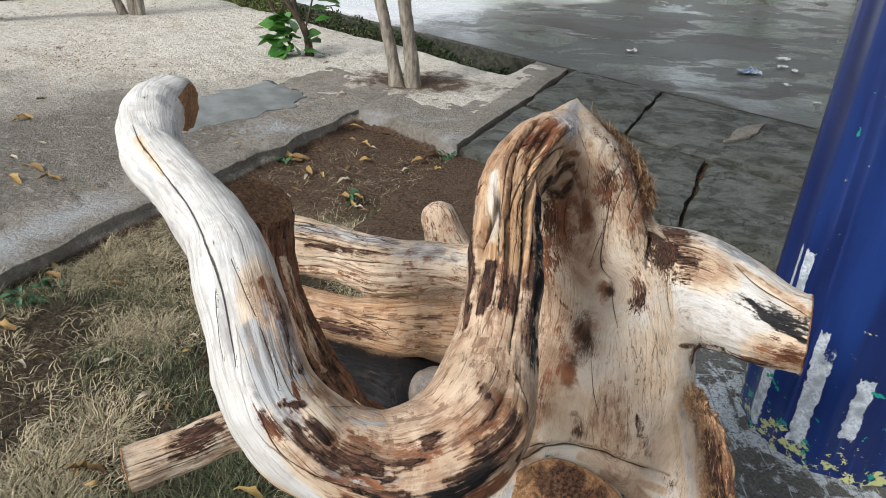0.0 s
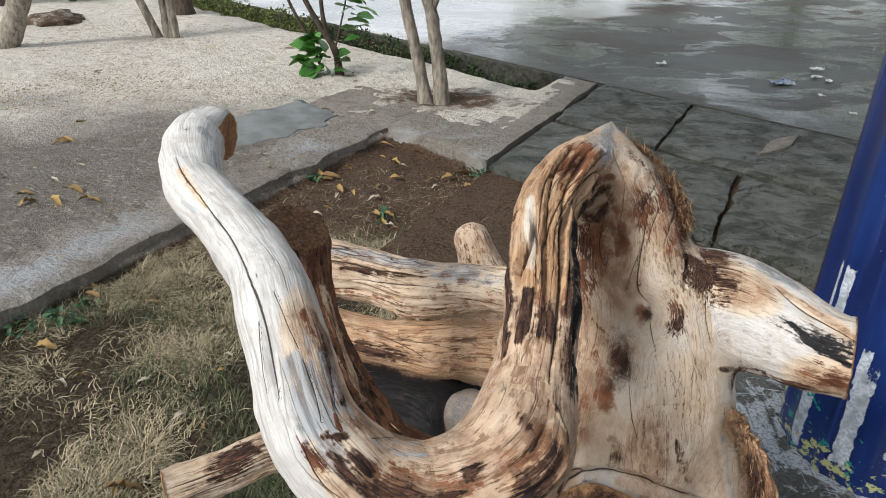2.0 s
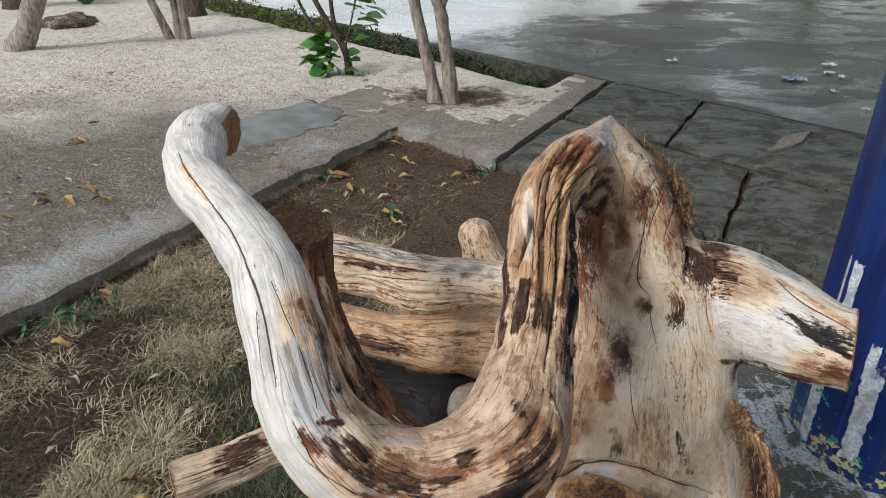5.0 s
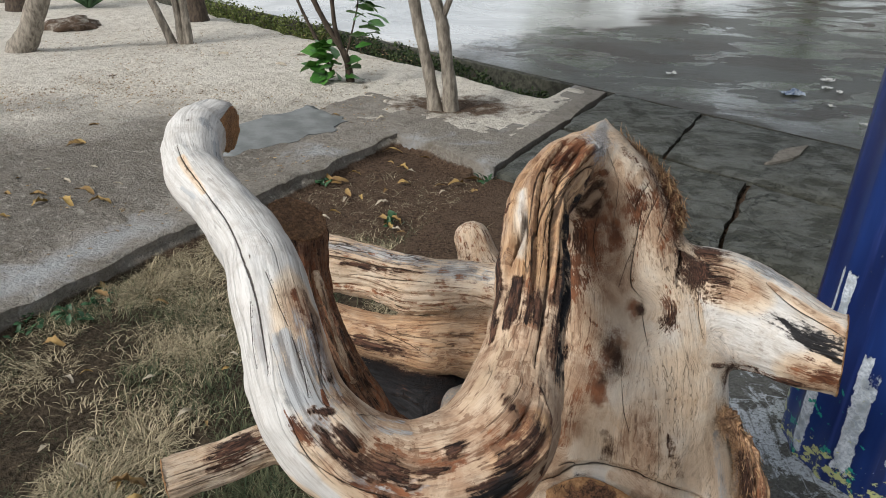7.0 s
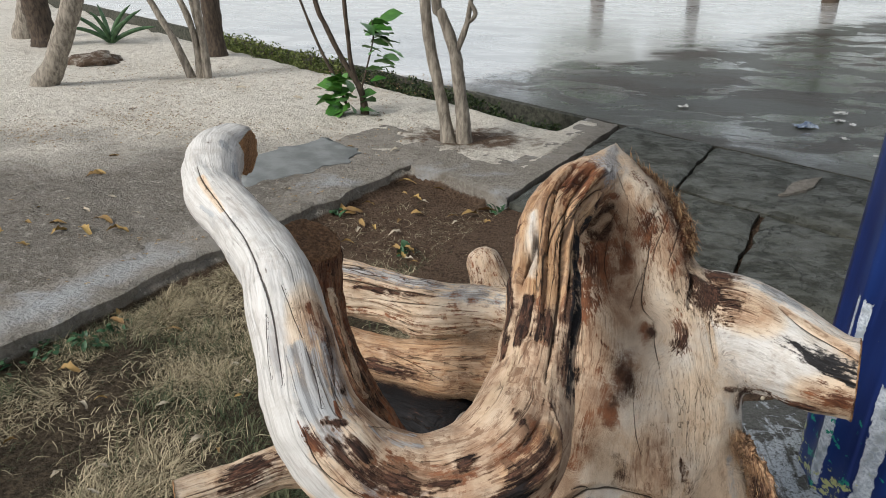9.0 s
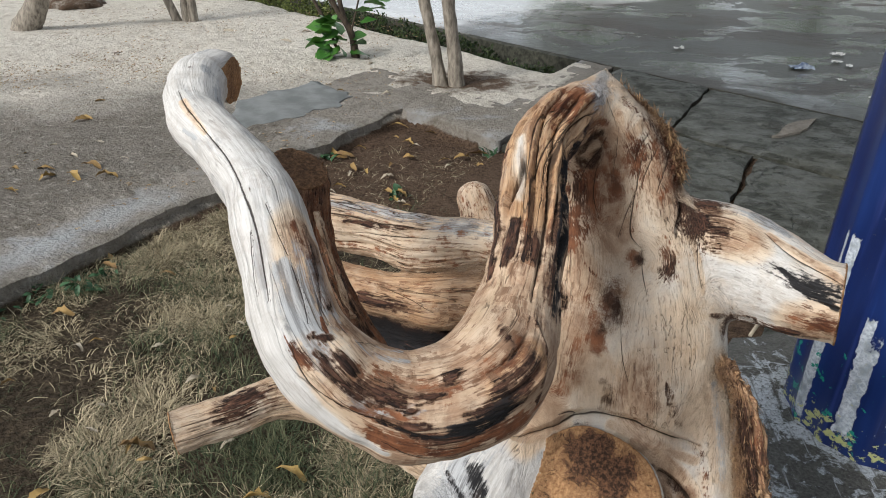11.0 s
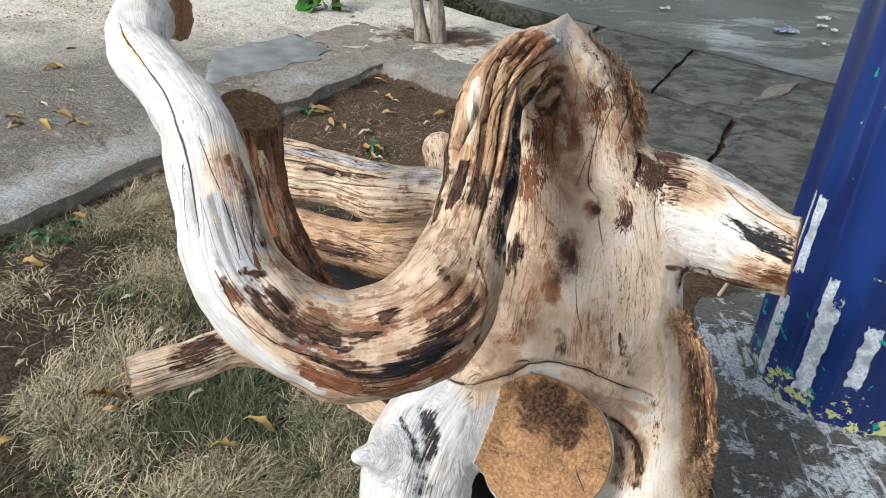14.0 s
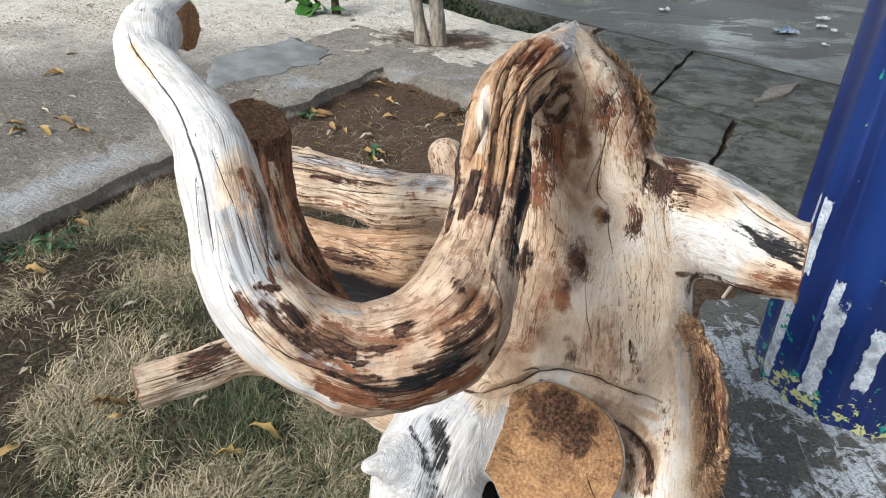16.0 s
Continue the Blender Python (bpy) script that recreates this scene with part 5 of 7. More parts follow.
CRACK_STROKE_C = [(0.097, 0.304, 1.026, 0.0002), (0.108, 0.291, 1.009, 0.0003), (0.115, 0.279, 0.992, 0.0002)]
CRACK_STROKE_D = [(0.109, 0.319, 1.025, 0.0002), (0.118, 0.307, 1.010, 0.0004), (0.124, 0.292, 0.996, 0.0002)]
CRACK_STROKE_E = [(0.123, 0.314, 1.004, 0.0002), (0.130, 0.301, 0.991, 0.0004), (0.142, 0.290, 0.978, 0.0002)]
CRACK_STROKE_F = [(0.104, 0.267, 0.978, 0.0002), (0.110, 0.260, 0.966, 0.0005), (0.121, 0.253, 0.950, 0.0005), (0.138, 0.251, 0.938, 0.0005), (0.159, 0.252, 0.926, 0.0007), (0.185, 0.255, 0.917, 0.0007), (0.211, 0.258, 0.905, 0.0008), (0.237, 0.267, 0.901, 0.0007), (0.262, 0.281, 0.907, 0.0002)]
CRACK_STROKE_G = [(0.131, 0.260, 0.963, 0.0002), (0.142, 0.258, 0.955, 0.0004), (0.150, 0.259, 0.950, 0.0002)]
CRACK_STROKE_H = [(0.163, 0.308, 0.957, 0.0002), (0.151, 0.288, 0.971, 0.0002)]
CRACK_STROKE_I = [(0.366, 0.707, 1.044, 0.0002), (0.337, 0.656, 1.049, 0.0010), (0.316, 0.615, 1.042, 0.0012), (0.306, 0.586, 1.034, 0.0021), (0.302, 0.557, 1.023, 0.0021), (0.301, 0.521, 1.009, 0.0022), (0.299, 0.482, 0.994, 0.0020), (0.296, 0.448, 0.982, 0.0018), (0.293, 0.417, 0.971, 0.0009), (0.289, 0.385, 0.964, 0.0002)]
CRACK_STROKE_J = [(0.328, 0.649, 1.054, 0.0002), (0.311, 0.625, 1.051, 0.0007), (0.296, 0.590, 1.039, 0.0008), (0.287, 0.563, 1.029, 0.0010), (0.280, 0.531, 1.016, 0.0009), (0.280, 0.499, 1.005, 0.0002)]
CRACK_STROKE_K = [(0.322, 0.667, 1.066, 0.0002), (0.300, 0.652, 1.065, 0.0007), (0.285, 0.632, 1.056, 0.0009), (0.279, 0.604, 1.045, 0.0010), (0.277, 0.573, 1.032, 0.0009), (0.274, 0.543, 1.019, 0.0007), (0.273, 0.525, 1.013, 0.0002)]
CRACK_STROKE_L = [(0.321, 0.635, 1.051, 0.0002), (0.308, 0.605, 1.042, 0.0006), (0.298, 0.575, 1.032, 0.0007), (0.293, 0.544, 1.020, 0.0007), (0.292, 0.516, 1.010, 0.0002)]
CRACK_STROKE_M = [(0.335, 0.638, 1.034, 0.0002), (0.323, 0.604, 1.025, 0.0007), (0.318, 0.571, 1.013, 0.0008), (0.315, 0.542, 1.005, 0.0002)]
CRACK_STROKE_N = [(0.312, 0.655, 1.065, 0.0002), (0.295, 0.631, 1.057, 0.0005), (0.286, 0.605, 1.046, 0.0002)]
CRACK_STROKE_O = [(0.428, 0.741, 0.980, 0.0002), (0.423, 0.731, 0.947, 0.0007), (0.418, 0.717, 0.912, 0.0007), (0.418, 0.701, 0.883, 0.0009), (0.431, 0.694, 0.867, 0.0002)]
CRACK_STROKE_P = [(0.446, 0.761, 0.984, 0.0002), (0.435, 0.741, 0.962, 0.0006), (0.427, 0.729, 0.936, 0.0002)]
CRACK_STROKE_Q = [(0.433, 0.692, 0.864, 0.0002), (0.437, 0.677, 0.838, 0.0005), (0.445, 0.662, 0.813, 0.0002)]
CRACK_STROKE_R = [(0.479, 0.759, 0.922, 0.0002), (0.491, 0.755, 0.902, 0.0010), (0.481, 0.726, 0.886, 0.0008), (0.478, 0.714, 0.874, 0.0002)]
CRACK_STROKE_S = [(0.372, 0.727, 1.058, 0.0002), (0.381, 0.725, 1.038, 0.0006), (0.386, 0.725, 1.021, 0.0002)]
CRACK_STROKE_T = [(0.414, 0.638, 0.772, 0.0002), (0.419, 0.623, 0.737, 0.0005), (0.429, 0.614, 0.707, 0.0002)]
CRACK_STROKE_U = [(0.599, 0.731, 0.885, 0.0002), (0.620, 0.703, 0.870, 0.0008), (0.649, 0.677, 0.862, 0.0008), (0.676, 0.649, 0.855, 0.0002)]
CRACK_STROKE_V = [(0.633, 0.728, 0.878, 0.0002), (0.669, 0.692, 0.868, 0.0002)]
CRACK_STROKE_W = [(0.259, 0.586, 0.629, 0.0009), (0.271, 0.582, 0.628, 0.0035), (0.283, 0.581, 0.626, 0.0006), (0.299, 0.583, 0.623, 0.0004), (0.337, 0.599, 0.627, 0.0006), (0.367, 0.609, 0.641, 0.0008), (0.401, 0.610, 0.643, 0.0010), (0.445, 0.606, 0.638, 0.0012), (0.486, 0.609, 0.622, 0.0011), (0.535, 0.610, 0.610, 0.0002)]
CRACK_STROKE_X = [(0.344, 0.609, 0.642, 0.0002), (0.358, 0.611, 0.646, 0.0015), (0.370, 0.610, 0.643, 0.0002)]
CRACK_STROKE_Y = [(0.491, 0.599, 0.563, 0.0002), (0.516, 0.587, 0.548, 0.0010), (0.532, 0.571, 0.537, 0.0032), (0.537, 0.555, 0.519, 0.0012)]
CRACK_STROKE_Z = [(0.437, 0.521, 0.553, 0.0002), (0.443, 0.509, 0.543, 0.0007), (0.451, 0.497, 0.531, 0.0002)]
CRACK_STROKE_AA = [(-0.058, 0.889, 0.794, 0.0003), (-0.010, 0.888, 0.789, 0.0012), (0.050, 0.879, 0.784, 0.0012), (0.119, 0.863, 0.790, 0.0003)]
CRACK_STROKE_AB = [(-0.007, 0.873, 0.765, 0.0004), (0.053, 0.864, 0.769, 0.0010), (0.131, 0.847, 0.779, 0.0002)]
CRACK_STROKE_AC = [(0.009, 0.876, 0.725, 0.0004), (0.072, 0.856, 0.720, 0.0012), (0.121, 0.854, 0.716, 0.0004)]
CRACK_STROKE_AD = [(-0.055, 0.912, 0.808, 0.0002), (-0.005, 0.906, 0.800, 0.0008), (0.033, 0.908, 0.797, 0.0002)]
CRACK_STROKE_AE = [(0.041, 0.824, 0.699, 0.0002), (0.092, 0.807, 0.688, 0.0007), (0.142, 0.791, 0.671, 0.0002)]
CRACK_STROKE_AF = [(-0.236, 0.605, 0.543, 0.0002), (-0.191, 0.641, 0.539, 0.0009), (-0.135, 0.686, 0.540, 0.0002)]
CRACK_STROKE_AG = [(-0.227, 0.597, 0.523, 0.0002), (-0.181, 0.634, 0.518, 0.0008), (-0.126, 0.678, 0.517, 0.0002)]
BARK_STROKE_V = [(0.369, 0.718, 1.011, 0.0057), (0.353, 0.712, 1.001, 0.0099), (0.341, 0.723, 0.977, 0.0102), (0.356, 0.720, 0.968, 0.0087), (0.368, 0.719, 0.988, 0.0072)]
RUST_STROKE_U = [(0.374, 0.719, 1.025, 0.0070), (0.356, 0.686, 1.027, 0.0082), (0.370, 0.719, 1.000, 0.0085), (0.384, 0.722, 0.978, 0.0072)]
RUST_STROKE_V = [(0.336, 0.722, 0.923, 0.0075), (0.342, 0.710, 0.896, 0.0090), (0.348, 0.695, 0.879, 0.0060)]
BARK_STROKE_W = [(0.337, 0.724, 0.942, 0.0059), (0.347, 0.717, 0.922, 0.0074), (0.360, 0.709, 0.906, 0.0060)]
TAN_STROKE_L = [(0.367, 0.711, 1.027, 0.0181), (0.362, 0.719, 0.980, 0.0245), (0.360, 0.716, 0.935, 0.0266), (0.365, 0.702, 0.894, 0.0224), (0.375, 0.685, 0.870, 0.0134)]
TAN_STROKE_M = [(0.387, 0.728, 1.038, 0.0112), (0.399, 0.726, 1.003, 0.0128), (0.427, 0.754, 1.019, 0.0116), (0.453, 0.764, 0.972, 0.0135)]
RUST_STROKE_W = [(0.427, 0.729, 0.936, 0.0037), (0.420, 0.716, 0.909, 0.0045), (0.419, 0.703, 0.886, 0.0052)]
RUST_STROKE_X = [(0.468, 0.762, 0.943, 0.0061), (0.455, 0.733, 0.921, 0.0060), (0.462, 0.725, 0.901, 0.0045)]
CRACK_STROKE_AH = [(0.367, 0.714, 1.023, 0.0002), (0.350, 0.675, 1.020, 0.0005), (0.336, 0.637, 1.010, 0.0006), (0.332, 0.729, 0.955, 0.0002)]
CRACK_STROKE_AI = [(0.376, 0.720, 1.011, 0.0002), (0.366, 0.719, 0.988, 0.0005), (0.353, 0.720, 0.968, 0.0005), (0.345, 0.721, 0.944, 0.0002)]
CRACK_STROKE_AJ = [(0.373, 0.720, 0.981, 0.0002), (0.365, 0.719, 0.958, 0.0005), (0.365, 0.715, 0.928, 0.0005), (0.374, 0.706, 0.901, 0.0002)]
CRACK_STROKE_AK = [(0.389, 0.725, 1.018, 0.0002), (0.390, 0.723, 0.982, 0.0005), (0.388, 0.721, 0.948, 0.0002)]
CRACK_STROKE_AL = [(0.432, 0.754, 1.005, 0.0002), (0.423, 0.739, 0.990, 0.0006), (0.418, 0.734, 0.969, 0.0002)]
CRACK_STROKE_AM = [(0.466, 0.785, 0.974, 0.0002), (0.458, 0.756, 0.952, 0.0007), (0.450, 0.736, 0.931, 0.0002)]
CRACK_STROKE_AN = [(0.420, 0.725, 0.933, 0.0002), (0.409, 0.711, 0.902, 0.0005), (0.402, 0.696, 0.879, 0.0002)]
CRACK_STROKE_AO = [(0.511, 0.730, 0.878, 0.0002), (0.510, 0.705, 0.848, 0.0005), (0.520, 0.691, 0.814, 0.0002)]
CRACK_STROKE_AP = [(0.211, 0.258, 0.894, 0.0002), (0.232, 0.266, 0.890, 0.0004), (0.254, 0.277, 0.891, 0.0002)]
CRACK_STROKE_AQ = [(0.176, 0.252, 0.900, 0.0002), (0.193, 0.256, 0.888, 0.0004), (0.210, 0.261, 0.881, 0.0002)]
CRACK_STROKE_AR = [(0.059, 0.323, 1.043, 0.0002), (0.064, 0.305, 1.027, 0.0002), (0.072, 0.288, 1.008, 0.0002)]
CREASE_STROKE_A = [(0.259, 0.586, 0.629, 0.0055), (0.299, 0.582, 0.622, 0.0070), (0.337, 0.598, 0.626, 0.0071), (0.367, 0.609, 0.639, 0.0079), (0.402, 0.609, 0.641, 0.0102), (0.445, 0.606, 0.637, 0.0117), (0.486, 0.609, 0.620, 0.0102), (0.535, 0.609, 0.608, 0.0047)]
CREASE_STROKE_B = [(0.487, 0.600, 0.566, 0.0048), (0.516, 0.586, 0.547, 0.0080), (0.534, 0.567, 0.533, 0.0103), (0.540, 0.546, 0.507, 0.0094)]
CREASE_STROKE_C = [(0.481, 0.760, 0.919, 0.0038), (0.489, 0.750, 0.900, 0.0061), (0.482, 0.720, 0.880, 0.0045)]
CREASE_STROKE_D = [(0.324, 0.586, 0.998, 0.0044), (0.319, 0.524, 0.990, 0.0047), (0.316, 0.475, 0.975, 0.0045), (0.313, 0.426, 0.956, 0.0032)]
# These two strokes paint the brown shading under the trunk fold.
FOLD_SHADE_STROKE_A = [(0.414, 0.608, 0.633, 0.0078), (0.455, 0.605, 0.619, 0.0126), (0.497, 0.607, 0.600, 0.0127), (0.533, 0.602, 0.591, 0.0095)]
FOLD_SHADE_STROKE_B = [(0.504, 0.593, 0.551, 0.0048), (0.524, 0.577, 0.538, 0.0064), (0.531, 0.556, 0.517, 0.0071)]
RUST_STROKE_Y = [(0.412, 0.609, 0.650, 0.0062), (0.451, 0.607, 0.649, 0.0062), (0.492, 0.612, 0.637, 0.0047)]
TAN_STROKE_O = [(0.297, 0.597, 0.633, 0.0063), (0.335, 0.608, 0.640, 0.0079), (0.373, 0.612, 0.652, 0.0063)]
RUST_STROKE_Z = [(0.250, 0.339, 0.960, 0.0048), (0.262, 0.358, 0.964, 0.0068), (0.273, 0.387, 0.968, 0.0061)]
GREY_STROKE_M = [(0.152, 0.287, 0.971, 0.0044), (0.168, 0.291, 0.957, 0.0054), (0.188, 0.300, 0.947, 0.0046)]
BARK_STROKE_AC = [(0.202, 0.257, 0.888, 0.0027), (0.219, 0.264, 0.881, 0.0037), (0.236, 0.271, 0.882, 0.0028)]
# Shading of the bright flank, painted on by this stroke and the next.
FLANK_SHADE_STROKE_A = [(0.449, 0.602, 0.610, 0.0142), (0.492, 0.604, 0.583, 0.0191), (0.527, 0.581, 0.546, 0.0191), (0.527, 0.552, 0.509, 0.0174)]
FLANK_SHADE_STROKE_B = [(0.477, 0.601, 0.575, 0.0056), (0.508, 0.593, 0.554, 0.0088), (0.528, 0.569, 0.533, 0.0103), (0.530, 0.547, 0.504, 0.0103)]
RUST_STROKE_AB = [(0.534, 0.611, 0.614, 0.0063), (0.545, 0.598, 0.586, 0.0095), (0.553, 0.579, 0.552, 0.0079)]
GREY_STROKE_N = [(0.553, 0.652, 0.685, 0.0078), (0.564, 0.627, 0.626, 0.0095), (0.571, 0.594, 0.573, 0.0095)]
TAN_STROKE_R = [(0.539, 0.643, 0.690, 0.0093), (0.552, 0.623, 0.628, 0.0110), (0.563, 0.592, 0.573, 0.0110)]
BARK_STROKE_AE = [(0.398, 0.616, 0.701, 0.0076), (0.409, 0.612, 0.677, 0.0123), (0.400, 0.611, 0.657, 0.0093)]
BARK_STROKE_AF = [(0.481, 0.616, 0.703, 0.0061), (0.495, 0.615, 0.666, 0.0077), (0.507, 0.615, 0.638, 0.0063)]
GREY_STROKE_O = [(0.342, 0.589, 0.616, 0.0110), (0.362, 0.585, 0.612, 0.0094), (0.325, 0.572, 0.598, 0.0109)]
# The last two strokes paint shade into the gap beside the sawn face.
GAP_SHADE_STROKE_A = [(0.479, 0.602, 0.577, 0.0112), (0.499, 0.587, 0.540, 0.0129), (0.503, 0.556, 0.500, 0.0144)]
GAP_SHADE_STROKE_B = [(0.489, 0.594, 0.554, 0.0072), (0.504, 0.577, 0.529, 0.0096), (0.507, 0.552, 0.493, 0.0096)]
# how each stroke lies on the wood: kind, strength, line
STROKES = [
    ("bleach", 0.9, BLEACH_STROKE_A),
    ("tan", 0.62, TAN_STROKE_A),
    ("tan", 0.5, TAN_STROKE_B),
    ("tan", 0.5, TAN_STROKE_C),
    ("tan", 0.9, TAN_STROKE_D),
    ("rust", 0.62, RUST_STROKE_A),
    ("bark", 0.52, BARK_STROKE_A),
    ("grey", 0.8, GREY_STROKE_A),
    ("tan", 0.45, TAN_STROKE_E),
    ("bark", 0.5, BARK_STROKE_B),
    ("grey", 0.7, GREY_STROKE_B),
    ("grey", 0.6, TIP_SHADE_STROKE),
    ("tan", 0.85, TAN_STROKE_F),
    ("grey", 1.0, GREY_STROKE_D),
    ("grey", 0.95, GREY_STROKE_E),
    ("grey", 0.6, GREY_STROKE_G),
    ("rust", 0.8, RUST_STROKE_B),
    ("rust", 0.75, RUST_STROKE_C),
    ("rust", 0.9, RUST_STROKE_D),
    ("rust", 0.85, RUST_STROKE_E),
    ("rust", 0.8, RUST_STROKE_F),
    ("rust", 0.75, RUST_STROKE_G),
    ("bark", 0.85, BARK_STROKE_C),
    ("bark", 0.85, BARK_STROKE_D),
    ("bleach", 0.5, BLEACH_STROKE_B),
    ("bark", 0.6, BARK_STROKE_E),
    ("bark", 0.6, BARK_STROKE_F),
    ("bark", 0.55, BARK_STROKE_G),
    ("bark", 0.6, BARK_STROKE_H),
    ("bark", 0.5, BARK_STROKE_I),
    ("bark", 0.62, BARK_STROKE_J),
    ("bark", 0.55, BARK_STROKE_K),
    ("char_shade", 0.7, CHAR_STROKE_A),
    ("char_shade", 0.45, CHAR_STROKE_B),
    ("char_shade", 0.8, CREVICE_SHADE_STROKE),
    ("rust", 0.8, RUST_STROKE_H),
    ("rust", 0.72, RUST_STROKE_I),
    ("rust", 0.7, RUST_STROKE_J),
    ("rust", 0.55, RUST_STROKE_K),
    ("rust", 0.6, RUST_STROKE_L),
    ("rust", 0.5, RUST_STROKE_M),
    ("bark", 0.5, BARK_STROKE_L),
    ("grey", 0.85, GREY_STROKE_H),
    ("tan", 0.75, TAN_STROKE_G),
    ("rust", 0.48, RUST_STROKE_N),
    ("tan", 0.6, TAN_STROKE_H),
    ("bark", 0.52, BARK_STROKE_M),
    ("rust", 0.6, RUST_STROKE_O),
    ("bark", 0.62, BARK_STROKE_N),
    ("rust", 0.6, RUST_STROKE_P),
    ("bark", 0.6, BARK_STROKE_O),
    ("bark", 0.75, BARK_STROKE_P),
    ("tan", 0.7, TAN_STROKE_I),
    ("rust", 0.45, RUST_STROKE_Q),
    ("tan", 0.45, TAN_STROKE_J),
    ("char_shade", 0.9, CHAR_STROKE_D),
    ("rust", 0.6, RUST_STROKE_R),
    ("tan", 0.6, TAN_STROKE_K),
    ("bark", 0.7, BARK_STROKE_Q),
    ("char_shade", 0.66, CHAR_STROKE_E),
    ("char_shade", 0.55, CHAR_STROKE_F),
    ("grey", 0.95, GREY_STROKE_I),
    ("bark", 0.7, BARK_STROKE_R),
    ("bark", 0.7, BARK_STROKE_S),
    ("rust", 0.6, RUST_STROKE_S),
    ("bark", 0.7, BARK_STROKE_T),
    ("grey", 0.6, GREY_STROKE_J),
    ("rust", 0.6, RUST_STROKE_T),
    ("bark", 0.6, BARK_STROKE_U),
    ("bark", 0.62, BARK_STROKE_V),
    ("rust", 0.75, RUST_STROKE_U),
    ("rust", 0.7, RUST_STROKE_V),
    ("bark", 0.5, BARK_STROKE_W),
    ("tan", 0.6, TAN_STROKE_L),
    ("tan", 0.7, TAN_STROKE_M),
    ("rust", 0.5, RUST_STROKE_W),
    ("rust", 0.45, RUST_STROKE_X),
    ("crease", 1.0, CREASE_STROKE_A),
    ("crease", 0.9, CREASE_STROKE_B),
    ("crease", 0.8, CREASE_STROKE_C),
    ("crease", 0.7, CREASE_STROKE_D),
    ("tan", 0.6, FOLD_SHADE_STROKE_A),
    ("bark", 0.6, FOLD_SHADE_STROKE_B),
    ("rust", 0.45, RUST_STROKE_Y),
    ("tan", 0.55, TAN_STROKE_O),
    ("rust", 0.42, RUST_STROKE_Z),
    ("grey", 0.5, GREY_STROKE_M),
    ("bark", 0.5, BARK_STROKE_AC),
    ("tan", 0.8, FLANK_SHADE_STROKE_A),
    ("bark", 0.5, FLANK_SHADE_STROKE_B),
    ("rust", 0.5, RUST_STROKE_AB),
    ("grey", 0.5, GREY_STROKE_N),
    ("tan", 0.5, TAN_STROKE_R),
    ("bark", 0.45, BARK_STROKE_AE),
    ("bark", 0.42, BARK_STROKE_AF),
    ("grey", 0.5, GREY_STROKE_O),
    ("tan", 0.85, GAP_SHADE_STROKE_A),
    ("bark", 0.5, GAP_SHADE_STROKE_B),
]
CRACKS = [CRACK_STROKE_A, CRACK_STROKE_B, CRACK_STROKE_C, CRACK_STROKE_D, CRACK_STROKE_E, CRACK_STROKE_F, CRACK_STROKE_G, CRACK_STROKE_H, CRACK_STROKE_I, CRACK_STROKE_J, CRACK_STROKE_K, CRACK_STROKE_L, CRACK_STROKE_M, CRACK_STROKE_N, CRACK_STROKE_O, CRACK_STROKE_P, CRACK_STROKE_Q, CRACK_STROKE_R, CRACK_STROKE_S, CRACK_STROKE_T, CRACK_STROKE_U, CRACK_STROKE_V, CRACK_STROKE_W, CRACK_STROKE_X, CRACK_STROKE_Y, CRACK_STROKE_Z, CRACK_STROKE_AA, CRACK_STROKE_AB, CRACK_STROKE_AC, CRACK_STROKE_AD, CRACK_STROKE_AE, CRACK_STROKE_AF, CRACK_STROKE_AG, CRACK_STROKE_AH, CRACK_STROKE_AI, CRACK_STROKE_AJ, CRACK_STROKE_AK, CRACK_STROKE_AL, CRACK_STROKE_AM, CRACK_STROKE_AN, CRACK_STROKE_AO, CRACK_STROKE_AP, CRACK_STROKE_AQ, CRACK_STROKE_AR]
CELL = 0.004


